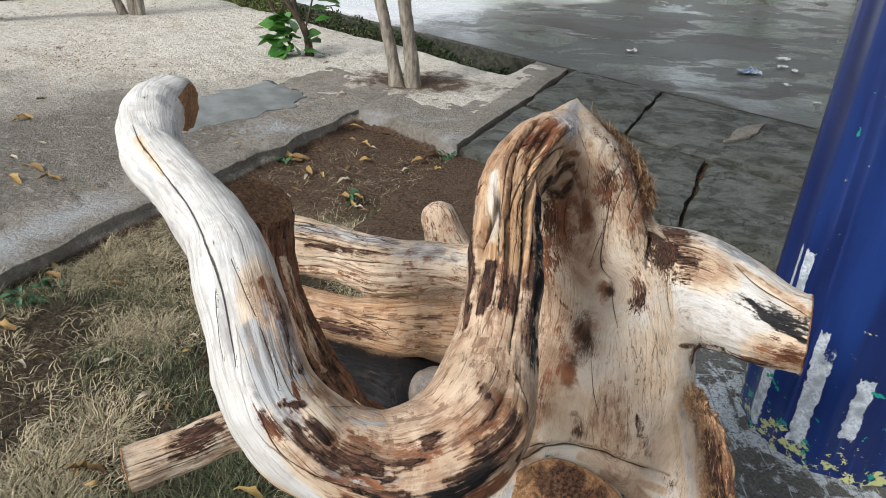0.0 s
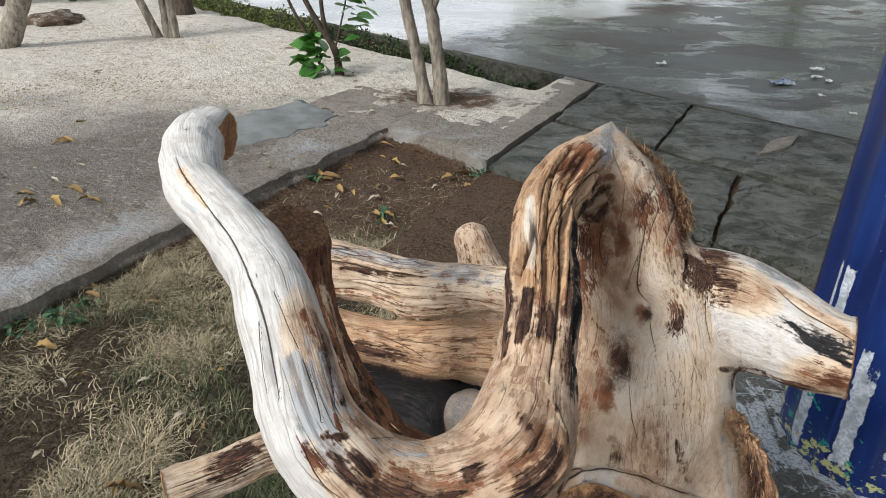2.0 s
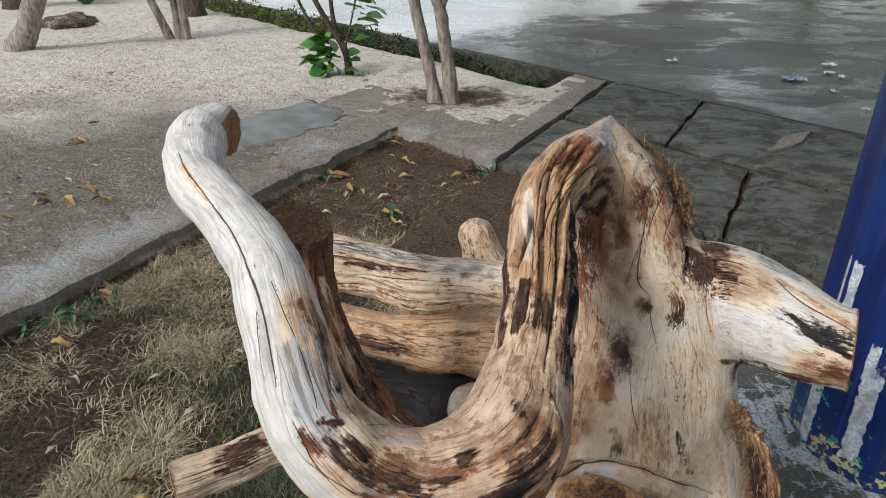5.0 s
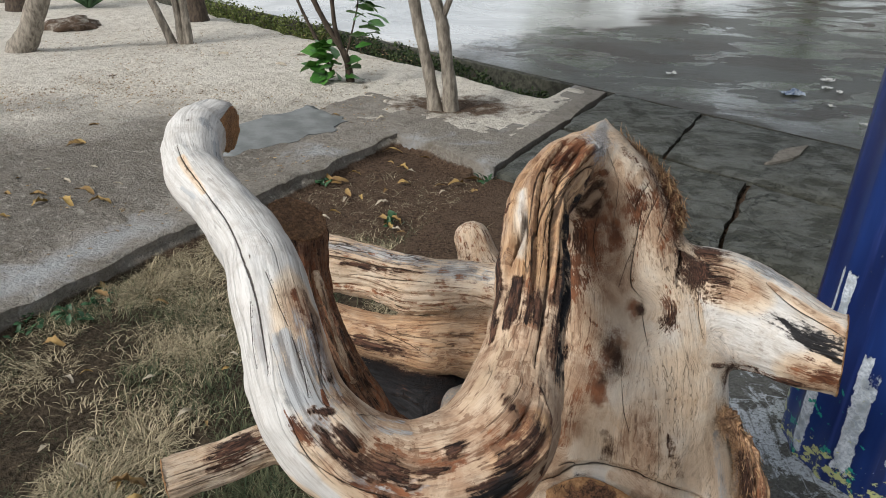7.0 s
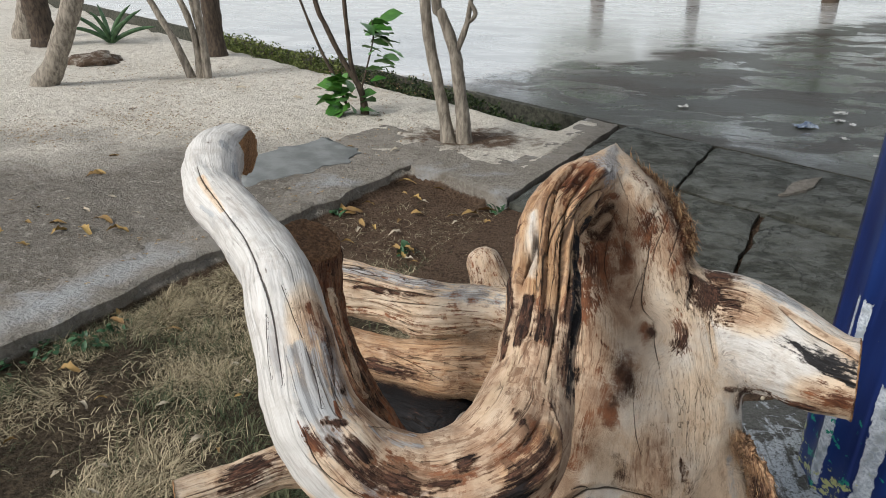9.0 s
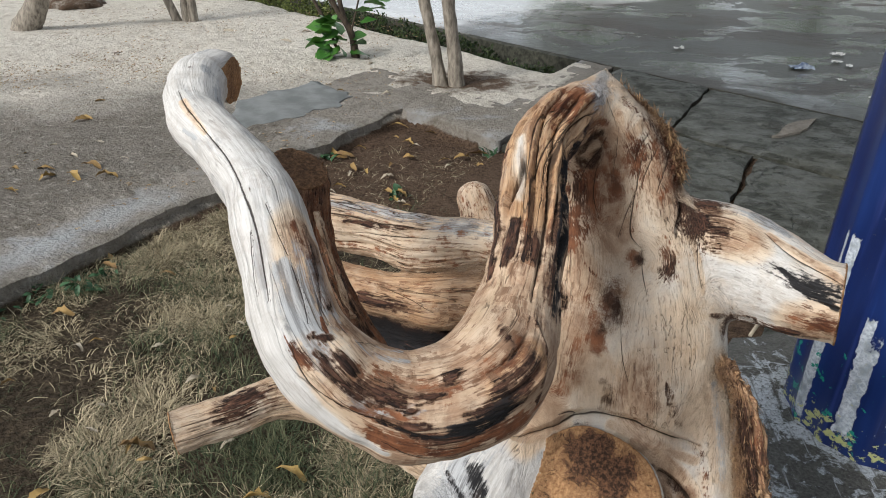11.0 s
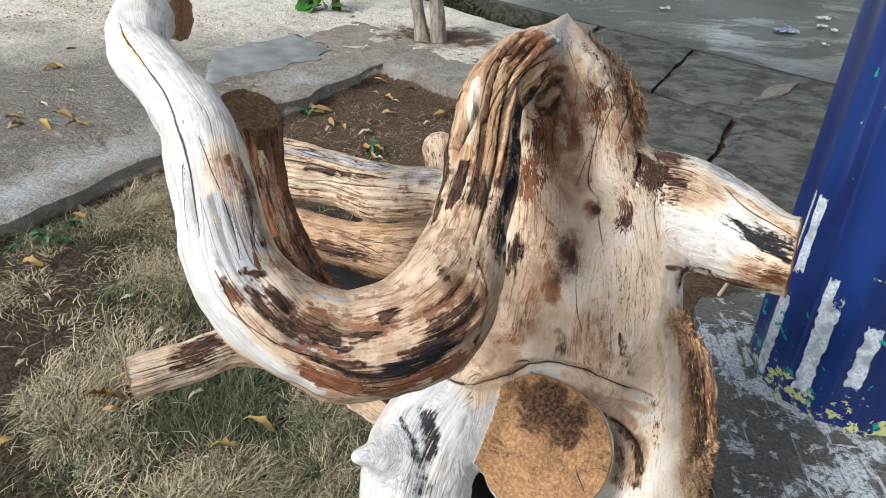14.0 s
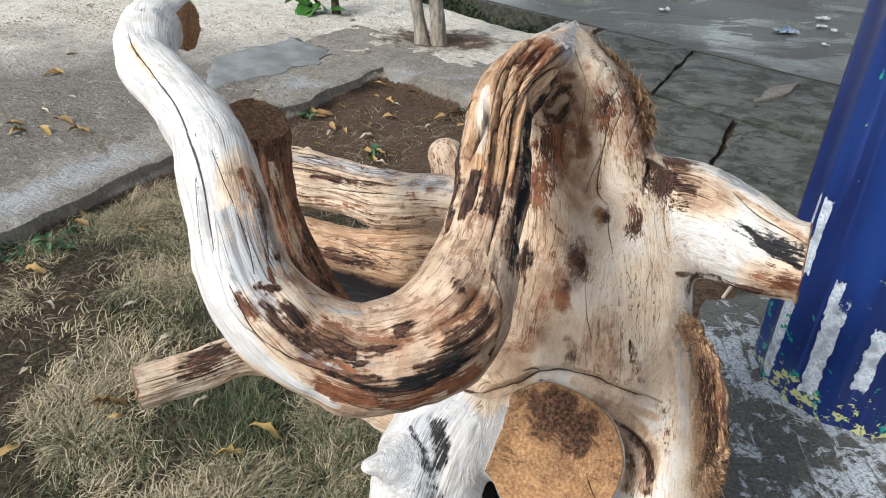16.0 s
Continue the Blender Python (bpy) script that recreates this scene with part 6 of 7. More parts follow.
def build_stump():
    low, high = np.array([-0.36, 0.2, -0.16]), np.array([0.80, 1.15, 1.14])
    size = np.ceil((high - low) / CELL).astype(int)
    field = np.full(size, 0.06, np.float32)
    limbs = {k: Limb(*v) for k, v in STUMP_LIMBS.items()}
    for limb in limbs.values():
        lo, hi = limb.bounds(0.045)
        i0 = np.clip(((lo - low) / CELL).astype(int), 0, size)
        i1 = np.clip(((hi - low) / CELL).astype(int) + 1, 0, size)
        i1 = i0 + (i1 - i0) // 6 * 6
        cells = (i1 - i0) // 6
        rough = np.stack(np.meshgrid(*[a + 2.5 + 6 * np.arange(c) for a, c in zip(i0, cells)], indexing="ij"), -1).reshape(-1, 3)
        coarse = limb.field(rough * CELL + low).reshape(cells)
        near, core = np.abs(coarse) < 0.045 + 6 * CELL, coarse < 0
        for ax in range(3):
            near, core = near.repeat(6, ax), core.repeat(6, ax)
        d = np.where(core, -0.05, 0.06).astype(np.float32)
        d[near] = limb.field((np.argwhere(near) + i0) * CELL + low)
        box = tuple(slice(a, b) for a, b in zip(i0, i1))
        field[box] = soft_min(field[box], np.minimum(d, 0.06), limb.blend)
    v, f = surface(field, low, CELL)
    v, f = subdivided(v, f)
    v = smoothed(v, f)
    names = list(limbs)
    dist, grain = np.full((len(names), len(v)), 0.2, np.float32), np.zeros((len(names), len(v), 3), np.float32)
    along, flat = np.zeros((len(names), len(v), 3), np.float32), np.full((len(names), len(v)), -1.0, np.float32)
    for n, name in enumerate(names):
        lo, hi = limbs[name].bounds(0.03)
        m = np.all((v > lo) & (v < hi), 1)
        dist[n, m], grain[n, m], along[n, m], flat[n, m] = limbs[name].field(v[m], True)
        grain[n, :, 2] += n * 3.0
    which = dist.argmin(0)
    margin = np.where(dist.min(0) > -0.004, flat[which, np.arange(len(v))], -1.0)
    face = margin > 0
    w = np.exp(-(dist - dist.min(0)) / 0.006)
    w /= w.sum(0)
    g = np.einsum("kn,knc->nc", w, grain)
    t = np.einsum("kn,knc->nc", w, along)
    t /= np.linalg.norm(t, axis=1)[:, None] + 1e-9
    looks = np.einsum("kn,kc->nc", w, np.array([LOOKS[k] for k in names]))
    lump = (fbm(v * 22, 3) - 0.5) * 0.8 + (fbm(v * 8 + 3, 2) - 0.5) * 1.1
    vn = normals_of(v, f)
    skin = np.clip(-margin / 0.006, 0, 1)
    v = v + vn * (lump * 0.012 * skin)[:, None]
    vn = normals_of(v, f)
    # the curved limb has lost its bleached skin past the bend
    bend = step(grain[0, :, 2] + (fbm(v * 26, 3) - 0.5) * 0.05, 0.545, 0.60) * w[0]
    looks[:, 0] = np.maximum(looks[:, 0], 0.66 * bend)
    masks = {k: streaks(v, t, rows) for k, rows in STAINS.items()}
    for n, k in enumerate(("tan", "rust", "bark", "grey")):
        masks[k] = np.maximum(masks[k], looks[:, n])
    fibre = np.clip(np.maximum(looks[:, 4], masks["frayed"] * 1.6), 0, 1)
    masks["bleach"], masks["crease"] = np.zeros(len(v)), np.zeros(len(v))
    for kind, strength, rows in STROKES:
        masks[kind] = np.maximum(masks[kind], strength * lines(v, vn, rows)[0])
    masks["tan"] = masks["tan"] * (1 - masks.pop("bleach"))
    # cracks: how near the next one is, and the signed distance from it in half widths
    crack, cleft, fold = np.zeros(len(v)), np.full(len(v), 9.0), np.zeros(len(v))
    for rows in CRACKS:
        wide = max(r[3] for r in rows)
        off = lines(v, vn, [(*r[:3], max(r[3], 0.0002)) for r in rows])[1]
        nearer = np.abs(off) < np.abs(cleft)
        cleft[nearer] = off[nearer]
        crack = np.maximum(crack, lines(v, vn, [(*r[:3], 0.005) for r in rows], 0.0)[0])
        fold = np.maximum(fold, lines(v, vn, [(*r[:3], r[3] * 1.7 + 0.001) for r in rows])[0] * min(wide / 0.003, 1.6))
    vn = normals_of(v, f)
    q = np.stack([g[:, 0] * 90, g[:, 1] * 90, g[:, 2] * 5], -1)
    ridge = 1 - 2 * np.abs(fbm(q, 2) - 0.5)
    groove = fbm(np.stack([g[:, 0] * 150, g[:, 1] * 150, g[:, 2] * 9], -1), 3) - 0.5
    rag = fbm(np.stack([g[:, 0] * 170, g[:, 1] * 170, g[:, 2] * 16], -1), 3) - 0.5
    push = groove * 0.007 * fibre - (1 - ridge) * 0.008 * fibre * step(fibre, 0.3, 0.8) - fold * 0.0042 - masks.pop("crease") * 0.009
    strand = fbm(np.stack([g[:, 0] * 62, g[:, 1] * 62, g[:, 2] * 2.6], -1), 2)
    slit = np.clip(1 - np.abs(strand - 0.5) / 0.052, 0, 1)
    fray = np.clip(masks["frayed"] * 2.2, 0, 1)
    torn = np.einsum("kn,k->n", w, np.array([{"ragged_crown": 0.6, "crown_edge": 2.0, "bark_flake": 1.0, "red_limb": 0.4}.get(k, 0.0) for k in names]))
    push += fray * ((strand - 0.5) * 0.040 - slit * 0.010) + torn * (rag * 0.020) + np.clip(masks["bark"] * 3 - 1.2, 0, 1) * 0.002
    v = v + vn * (push * skin)[:, None]
    # The hollow's shade, painted near black over the filler.
    masks["char_shade"] = np.maximum(masks["char_shade"], 0.95 * w[names.index("hollow_shade")])
    masks["slit"], masks["cleft"] = slit * fray, np.clip(cleft, -8, 8)
    masks["fibre"], masks["crack"], masks["cut"] = fibre, crack, np.clip(0.5 + margin / 0.004, 0, 1)
    stump = tagged(new("tree_stump"), "weathered bleached tree stump with curling limbs and sawn ends", "tree stump")
    fw = which[f[:, 0]]
    fw = np.where(fw == names.index("peak"), names.index("trunk"), fw)
    fc = face[f].sum(1) >= 3
    vn = normals_of(v, f)
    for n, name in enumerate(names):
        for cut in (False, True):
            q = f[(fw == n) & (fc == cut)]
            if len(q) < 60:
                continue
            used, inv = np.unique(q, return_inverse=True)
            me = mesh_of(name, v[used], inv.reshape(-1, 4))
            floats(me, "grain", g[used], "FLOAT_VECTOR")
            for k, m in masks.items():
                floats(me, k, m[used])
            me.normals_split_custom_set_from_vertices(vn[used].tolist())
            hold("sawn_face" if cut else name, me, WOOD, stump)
    # frayed fibres on the torn crown and the loose bark
    rnd = np.random.default_rng(12)
    pick = np.concatenate([rnd.choice(np.flatnonzero((w[names.index(k)] > 0.45) & (masks["cut"] < 0.3)), m) for k, m in (("crown_edge", 1600), ("bark_flake", 700), ("red_limb", 120), ("ragged_crown", 260))])
    run = t[pick] * np.where(rnd.random(len(pick)) < 0.5, -1, 1)[:, None] + rnd.normal(0, 0.25, (len(pick), 3))
    size = rnd.uniform(0.004, 0.016, len(pick))[:, None]
    tip = run * size + vn[pick] * size * rnd.uniform(0.2, 0.8, (len(pick), 1))
    mid = run * size * 0.55 + vn[pick] * size * 0.15
    wide = np.cross(run, vn[pick]) * rnd.uniform(0.0003, 0.0009, (len(pick), 1))
    root = v[pick] - vn[pick] * 0.001
    me = mesh_of("frayed_wood", np.stack([root - wide, root + wide, root + mid + wide * 0.8, root + mid - wide * 0.8, root + tip + wide * 0.2, root + tip - wide * 0.2], 1).reshape(-1, 3),
                 np.vstack([np.arange(len(pick))[:, None] * 6 + np.array([[0, 1, 2, 3]]), np.arange(len(pick))[:, None] * 6 + np.array([[3, 2, 4, 5]])]))
    tagged(hold("frayed_wood", me, FIBRE, stump, "frayed brown wood fibre"), kind="stuff")
    return stump


build_stump()


# ---- porch roof, unseen: added over the pillar, shades the paving ----
def build_enclosure():
    poly = quad(0.95, -3.2, 9.0, 2.6)
    roof = outline_slab("ceiling", poly, 3.2, 0.14, PLASTER, None, 0.0, 0.6, seed=31, relief=0.0, bevel=0.0)
    tagged(roof, "pale plaster porch roof, unseen, added over the pillar", "ceiling", kind="structure")


# ---- plants ----
def leaf_mesh(name, length, width, fold=0.25, curl=0.15, seed=0, rows=6):
    """One leaf along +y with a folded midrib, a pointed tip and a little curl."""
    rnd = random.Random(seed)
    v, f = [], []
    for i in range(rows + 1):
        t = i / rows
        w = width * 0.5 * math.sin(math.pi * min(1, 0.06 + 0.94 * t) ** 0.8) ** 0.8 if i < rows else 0.0008
        z = curl * length * (math.sin(t * 2.6) * 0.9 - t * 0.3) + rnd.uniform(-0.02, 0.02) * length
        y = length * t
        w1, w2 = w * rnd.uniform(0.65, 1.2), w * rnd.uniform(0.65, 1.2)
        x = math.sin(t * 2.4 + seed) * 0.07 * length
        v += [(x - w1, y + rnd.uniform(-0.03, 0.03) * length, z + fold * w1 * rnd.uniform(0.4, 1.8)), (x, y, z), (x + w2, y + rnd.uniform(-0.03, 0.03) * length, z + fold * w2 * rnd.uniform(0.4, 1.8))]
        if i:
            b = 3 * i
            f += [(b - 3, b - 2, b + 1, b), (b - 2, b - 1, b + 2, b + 1)]
    return mesh_of(name, v, f)


def cloud(n, rnd, low, high, keep, size):
    """Small folded leaves of n quads scattered over a clumped cloud: vertices and faces."""
    p = rnd.uniform(low, high, (n * 3, 3))
    p = p[keep(p)][:n]
    d = rnd.normal(size=(len(p), 3))
    d /= np.linalg.norm(d, axis=1)[:, None]
    e = np.cross(d, rnd.normal(size=(len(p), 3)))
    e /= np.linalg.norm(e, axis=1)[:, None]
    s = size * rnd.uniform(0.6, 1.3, (len(p), 1))
    v = np.stack([p, p + d * s * 0.5 + e * s * 0.28, p + d * s, p + d * s * 0.5 - e * s * 0.28], 1).reshape(-1, 3)
    return v, np.arange(len(v)).reshape(-1, 4)


def joined(*tubes):
    v, f, n = [], [], 0
    for a, b in tubes:
        v.append(a)
        f.append(b + n)
        n += len(a)
    return np.vstack(v), np.vstack(f)


def tree(name, label, stems, bark, crown=None, seed=0, category="tree", leaf=0.13):
    """stems: lists of rows x, y, z, radius. crown: centre, radii, number of leaves."""
    ob = tagged(new(name), label, category)
    ob.location = stems[0][0][:3]
    o = np.array(stems[0][0][:3])
    for k, rows in enumerate(stems):
        rows = [(*(np.array(r[:3]) - o), r[3]) for r in rows]
        v, f = tube(rows, 12, 6, 0.10, seed + k)
        hold("trunk" if k == 0 else "stem", mesh_of("trunk", v, f), bark, ob)
    if crown:
        c, r, n = np.array(crown[0]) - o, np.array(crown[1]), crown[2]
        rnd = np.random.default_rng(seed + 5)

        def keep(p):
            q = (p - c) / r
            return ((q * q).sum(1) < 1) & (fbm(p * 2.3 + seed, 3) > 0.5)

        top = stems[0][-1]
        limbs = []
        for k in range(7):
            a = k * 2.4 + seed
            tip = c + r * np.array([math.cos(a) * 0.7, math.sin(a) * 0.7, 0.15 * (k % 3)])
            root = np.array(top[:3]) - o
            mid = (root + tip) / 2 + (0, 0, 0.12)
            limbs.append(tube([(*root, top[3] * 0.7), (*mid, top[3] * 0.4), (*tip, top[3] * 0.12)], 7, 5, 0.1, k))
        hold("branch", mesh_of("branch", *joined(*limbs)), bark, ob)
        hold("crown", mesh_of("crown", *cloud(n, rnd, c - r, c + r, keep, leaf), smooth=False), LEAF_FAR, ob)
    return ob


def build_trees():
    # The unseen crown of the two-stem tree is spread wide to shade the ground.
    tree("tree", "slim grey tree with two stems beside the kerb",
         [[(-0.353, 4.72, -0.06, 0.062), (-0.385, 4.72, 0.12, 0.048), (-0.413, 4.72, 0.26, 0.042), (-0.499, 4.72, 0.64, 0.038), (-0.542, 4.72, 0.97, 0.036), (-0.60, 4.8, 1.9, 0.03)],
          [(-0.250, 4.74, -0.06, 0.066), (-0.262, 4.72, 0.12, 0.052), (-0.281, 4.72, 0.265, 0.046), (-0.331, 4.72, 0.61, 0.042), (-0.427, 4.72, 0.863, 0.034), (-0.467, 4.72, 0.97, 0.032), (-0.52, 4.65, 1.9, 0.025)],
          [(-0.331, 4.72, 0.60, 0.024), (-0.271, 4.72, 0.76, 0.021), (-0.248, 4.72, 0.851, 0.018), (-0.20, 4.70, 1.2, 0.014)],
          [(-0.262, 4.72, 0.80, 0.010), (-0.20, 4.70, 0.87, 0.016), (-0.235, 4.70, 0.95, 0.010)]],
         BARK, ((0.1, 3.3, 3.1), (2.5, 2.3, 0.9), 8000), 1)
    tree("tree", "three thin bare grey stems rising from the sand",
         [[(-3.245, 6.67, -0.06, 0.05), (-3.407, 6.67, 0.364, 0.036), (-3.548, 6.67, 0.628, 0.033), (-3.80, 6.7, 1.1, 0.028), (-4.1, 6.8, 1.9, 0.02)],
          [(-3.154, 6.67, -0.06, 0.05), (-3.174, 6.67, 0.319, 0.034), (-3.229, 6.67, 0.586, 0.032), (-3.40, 6.7, 1.0, 0.026), (-3.6, 6.8, 1.8, 0.02)],
          [(-3.091, 6.67, -0.06, 0.05), (-3.096, 6.67, 0.377, 0.036), (-3.121, 6.67, 0.747, 0.034), (-3.18, 6.75, 1.6, 0.025)],
          [(-3.13, 6.70, 0.02, 0.03), (-3.14, 6.70, 0.40, 0.024), (-3.20, 6.70, 0.80, 0.02), (-3.3, 6.8, 1.5, 0.015)]],
         BARK, ((-3.6, 6.9, 2.7), (1.1, 1.1, 0.9), 500), 2)
    tree("tree", "leaning grey trunk with a whitened foot on sand",
         [[(-4.38, 5.95, -0.06, 0.16), (-4.34, 5.95, 0.05, 0.115), (-4.223, 5.95, 0.215, 0.098), (-4.056, 5.95, 0.524, 0.092), (-3.928, 5.95, 0.77, 0.09), (-3.6, 6.0, 1.6, 0.075), (-3.4, 6.1, 2.2, 0.06)]],
         BARK, ((-3.4, 6.2, 3.2), (1.4, 1.4, 1.1), 700), 3)
    tree("tree", "straight dark brown tree trunk by the yard edge",
         [[(-3.592, 8.0, -0.2, 0.17), (-3.603, 8.0, 0.1, 0.125), (-3.61, 8.0, 0.26, 0.112), (-3.615, 8.0, 0.64, 0.108), (-3.7, 8.05, 1.6, 0.095), (-3.75, 8.1, 2.4, 0.08)]],
         BARK_DARK, ((-3.8, 8.2, 3.4), (1.4, 1.4, 1.1), 700), 4)
    tree("tree", "thick brown tree trunk at the far side of the sand",
         [[(-6.02, 8.3, -0.06, 0.20), (-6.03, 8.3, 0.1, 0.165), (-6.052, 8.3, 0.337, 0.155), (-6.06, 8.3, 0.54, 0.15), (-6.1, 8.35, 1.5, 0.13), (-6.1, 8.4, 2.4, 0.10)]],
         BARK_DARK, ((-6.1, 8.5, 3.5), (1.6, 1.6, 1.1), 900), 5)
    tree("palm_stump", "stubby trunk with dry drooping fronds",
         [[(-6.78, 8.9, -0.06, 0.16), (-6.70, 8.9, 0.2, 0.14), (-6.63, 8.9, 0.48, 0.11), (-6.6, 8.9, 0.8, 0.07)]], BARK, None, 6, "tree stump")


def build_unseen_trees():
    """The trees across the yard, unseen and added to darken its wet surface."""
    for k, (x, y, h) in enumerate(((1.6, 20.5, 4.4), (4.4, 22.0, 5.4), (7.4, 20.0, 4.0), (10.4, 21.0, 5.6), (13.6, 18.0, 4.6))):
        tree("tree", "unseen leafy tree added to darken the wet yard", [[(x, y, -0.1, 0.22), (x + 0.05, y, 0.6, 0.17), (x + 0.1, y, 1.4, 0.14), (x, y + 0.1, h * 0.5, 0.11)]],
             BARK_DARK, ((x, y, h * 0.62), (1.7, 1.5, h * 0.42), 4800), 60 + k, leaf=0.24)


def build_broadleaf():
    """The young plant with large glossy leaves."""
    ob = tree("broadleaf_shrub", "young shrub with large glossy green leaves and brown stems",
              [[(-1.137, 5.41, -0.08, 0.040), (-1.150, 5.41, 0.05, 0.032), (-1.179, 5.41, 0.208, 0.026), (-1.312, 5.41, 0.425, 0.022), (-1.44, 5.41, 0.679, 0.02), (-1.521, 5.41, 0.886, 0.019), (-1.7, 5.5, 1.6, 0.012)],
               [(-1.158, 5.41, 0.118, 0.020), (-1.244, 5.41, 0.384, 0.018), (-1.268, 5.41, 0.643, 0.017), (-1.287, 5.41, 0.894, 0.016), (-1.3, 5.4, 1.5, 0.01)],
               [(-1.30, 5.43, 0.06, 0.012), (-1.365, 5.41, 0.244, 0.013), (-1.494, 5.41, 0.505, 0.012), (-1.596, 5.41, 0.758, 0.011), (-1.75, 5.4, 1.2, 0.008)],
               [(-1.17, 5.40, 0.20, 0.008), (-1.10, 5.37, 0.42, 0.007), (-1.05, 5.36, 0.62, 0.006), (-1.06, 5.36, 0.75, 0.004)]],
              BARK_DARK, None, 7, "shrub")
    rnd = random.Random(8)
    shapes = [leaf_mesh("leaf", 0.20, 0.125, 0.2, 0.10, k) for k in range(4)]
    for g in shapes:
        g.materials.append(LEAF)
    spots = [(-1.36, 0.27), (-1.42, 0.16), (-1.30, 0.07), (-1.22, 0.05), (-1.36, 0.04), (-1.10, 0.58), (-1.14, 0.55), (-1.02, 0.48), (-1.02, 0.39), (-1.00, 0.58),
             (-1.09, 0.68), (-1.08, 0.50), (-1.25, 0.16), (-1.37, 0.37), (-1.08, 0.42), (-1.31, 0.20), (-1.27, 0.30), (-1.40, 0.45), (-1.33, 0.12), (-1.12, 0.30),
             (-1.20, 0.12), (-1.06, 0.72), (-1.30, 0.48), (-1.38, 0.22), (-1.29, 0.02)]
    spots = [(x + (0.06 if z < 0.32 else 0.02), z) for x, z in spots if not (x < -1.25 and z > 0.32)]
    spots += [(rnd.uniform(-1.34, -1.14), rnd.uniform(0.0, 0.28)) for _ in range(14)] + [(rnd.uniform(-1.14, -0.95), rnd.uniform(0.35, 0.75)) for _ in range(12)]
    for k, (x, z) in enumerate(spots):
        side = 1 if x > -1.2 else -1
        leaf = hold("leaf", shapes[k % 4], LEAF, ob)
        leaf.matrix_basis = Matrix.Translation(Vector((x, 5.36 + rnd.uniform(-0.10, 0.06), z)) - ob.location) @ pose(0, 0, 0, rnd.uniform(-35, 25), rnd.uniform(-40, 40), -90 * side + rnd.uniform(-75, 75)) @ Matrix.Scale(rnd.uniform(0.65, 1.05), 4)


def build_agave():
    ob = tagged(new("agave"), "green agave with long pointed leaves", "plant")
    ob.location = (-5.40, 8.74, -0.03)
    for k in range(9):
        a, lean = k * 2.4, 0.25 + 0.70 * (k / 9)
        rows = []
        for i in range(6):
            t = i / 5
            r = 0.62 * t * math.sin(lean + 0.35 * t)
            rows.append((r * math.cos(a), r * math.sin(a), 0.60 * t * math.cos(lean + 0.35 * t) + 0.02, 0.034 * (1 - t) ** 0.7 * (0.6 + 1.2 * t) + 0.003))
        v, f = tube(rows, 8, 4, 0.02, k)
        hold("leaf", mesh_of("leaf", v, f), AGAVE, ob)


def build_hedge():
    rnd = np.random.default_rng(21)
    for k in range(17):
        a = -1.45 - 0.36 * k + rnd.uniform(-0.08, 0.08)
        x, y = plan(a, 0.80 - 0.10 * rnd.random())
        h = rnd.uniform(0.17, 0.27) * (1.3 if k > 9 else 0.6 if k < 2 else 1.1)
        ob = tagged(new("hedge_plant"), "low yellow-green hedge plant with small leaves" if k > 7 else "low dark hedge plant with small leaves", "hedge", "hedge along the yard wall")
        ob.location = (x, y, -0.20)
        stems = [tube([(0, 0, -0.03, 0.008), (0.05 * math.cos(q), 0.05 * math.sin(q), h * 0.5, 0.006), (0.13 * math.cos(q), 0.10 * math.sin(q), h * 0.95, 0.003)], 5, 3, 0.1, k) for q in (0.3, 1.6, 2.9, 4.2, 5.5)]
        hold("stem", mesh_of("stem", *joined(*stems)), BARK_DARK, ob)
        r = np.array([0.24, 0.17, h * 0.62])
        c = np.array([0, 0, h * 0.55])
        keep = lambda p: ((((p - c) / r) ** 2).sum(1) < 1) & (fbm(p * 14 + k, 2) > 0.42)
        hold("foliage", mesh_of("foliage", *cloud(700, rnd, c - r, c + r, keep, 0.034), smooth=False), HEDGE_YOUNG if k > 7 else HEDGE, ob)


def build_weeds():
    rnd = random.Random(5)
    g = leaf_mesh("leaf", 0.035, 0.02, 0.2, 0.2, 3, 4)
    g.materials.append(WEED)
    for x, y, z, n, r in ((-0.34, 2.93, -0.10, 16, 0.06), (0.08, 3.56, -0.09, 18, 0.05), (-1.48, 1.84, -0.10, 30, 0.10), (-1.37, 1.92, -0.10, 26, 0.09), (-1.30, 2.00, -0.10, 14, 0.06), (-1.55, 1.70, -0.10, 18, 0.08), (-0.80, 3.38, -0.10, 8, 0.05)):
        ob = tagged(new("weed"), "small green weed growing in the soil", "weed", "weeds in the bed")
        ob.location = (x, y, z)
        for k in range(n):
            a, d = rnd.uniform(0, 360), rnd.uniform(0, r)
            leaf = hold("leaf", g, WEED, ob)
            leaf.matrix_basis = pose(d * math.cos(a), d * math.sin(a), rnd.uniform(0.005, 0.035), rnd.uniform(-10, 55), rnd.uniform(-30, 30), a) @ Matrix.Scale(rnd.uniform(0.7, 1.5), 4)


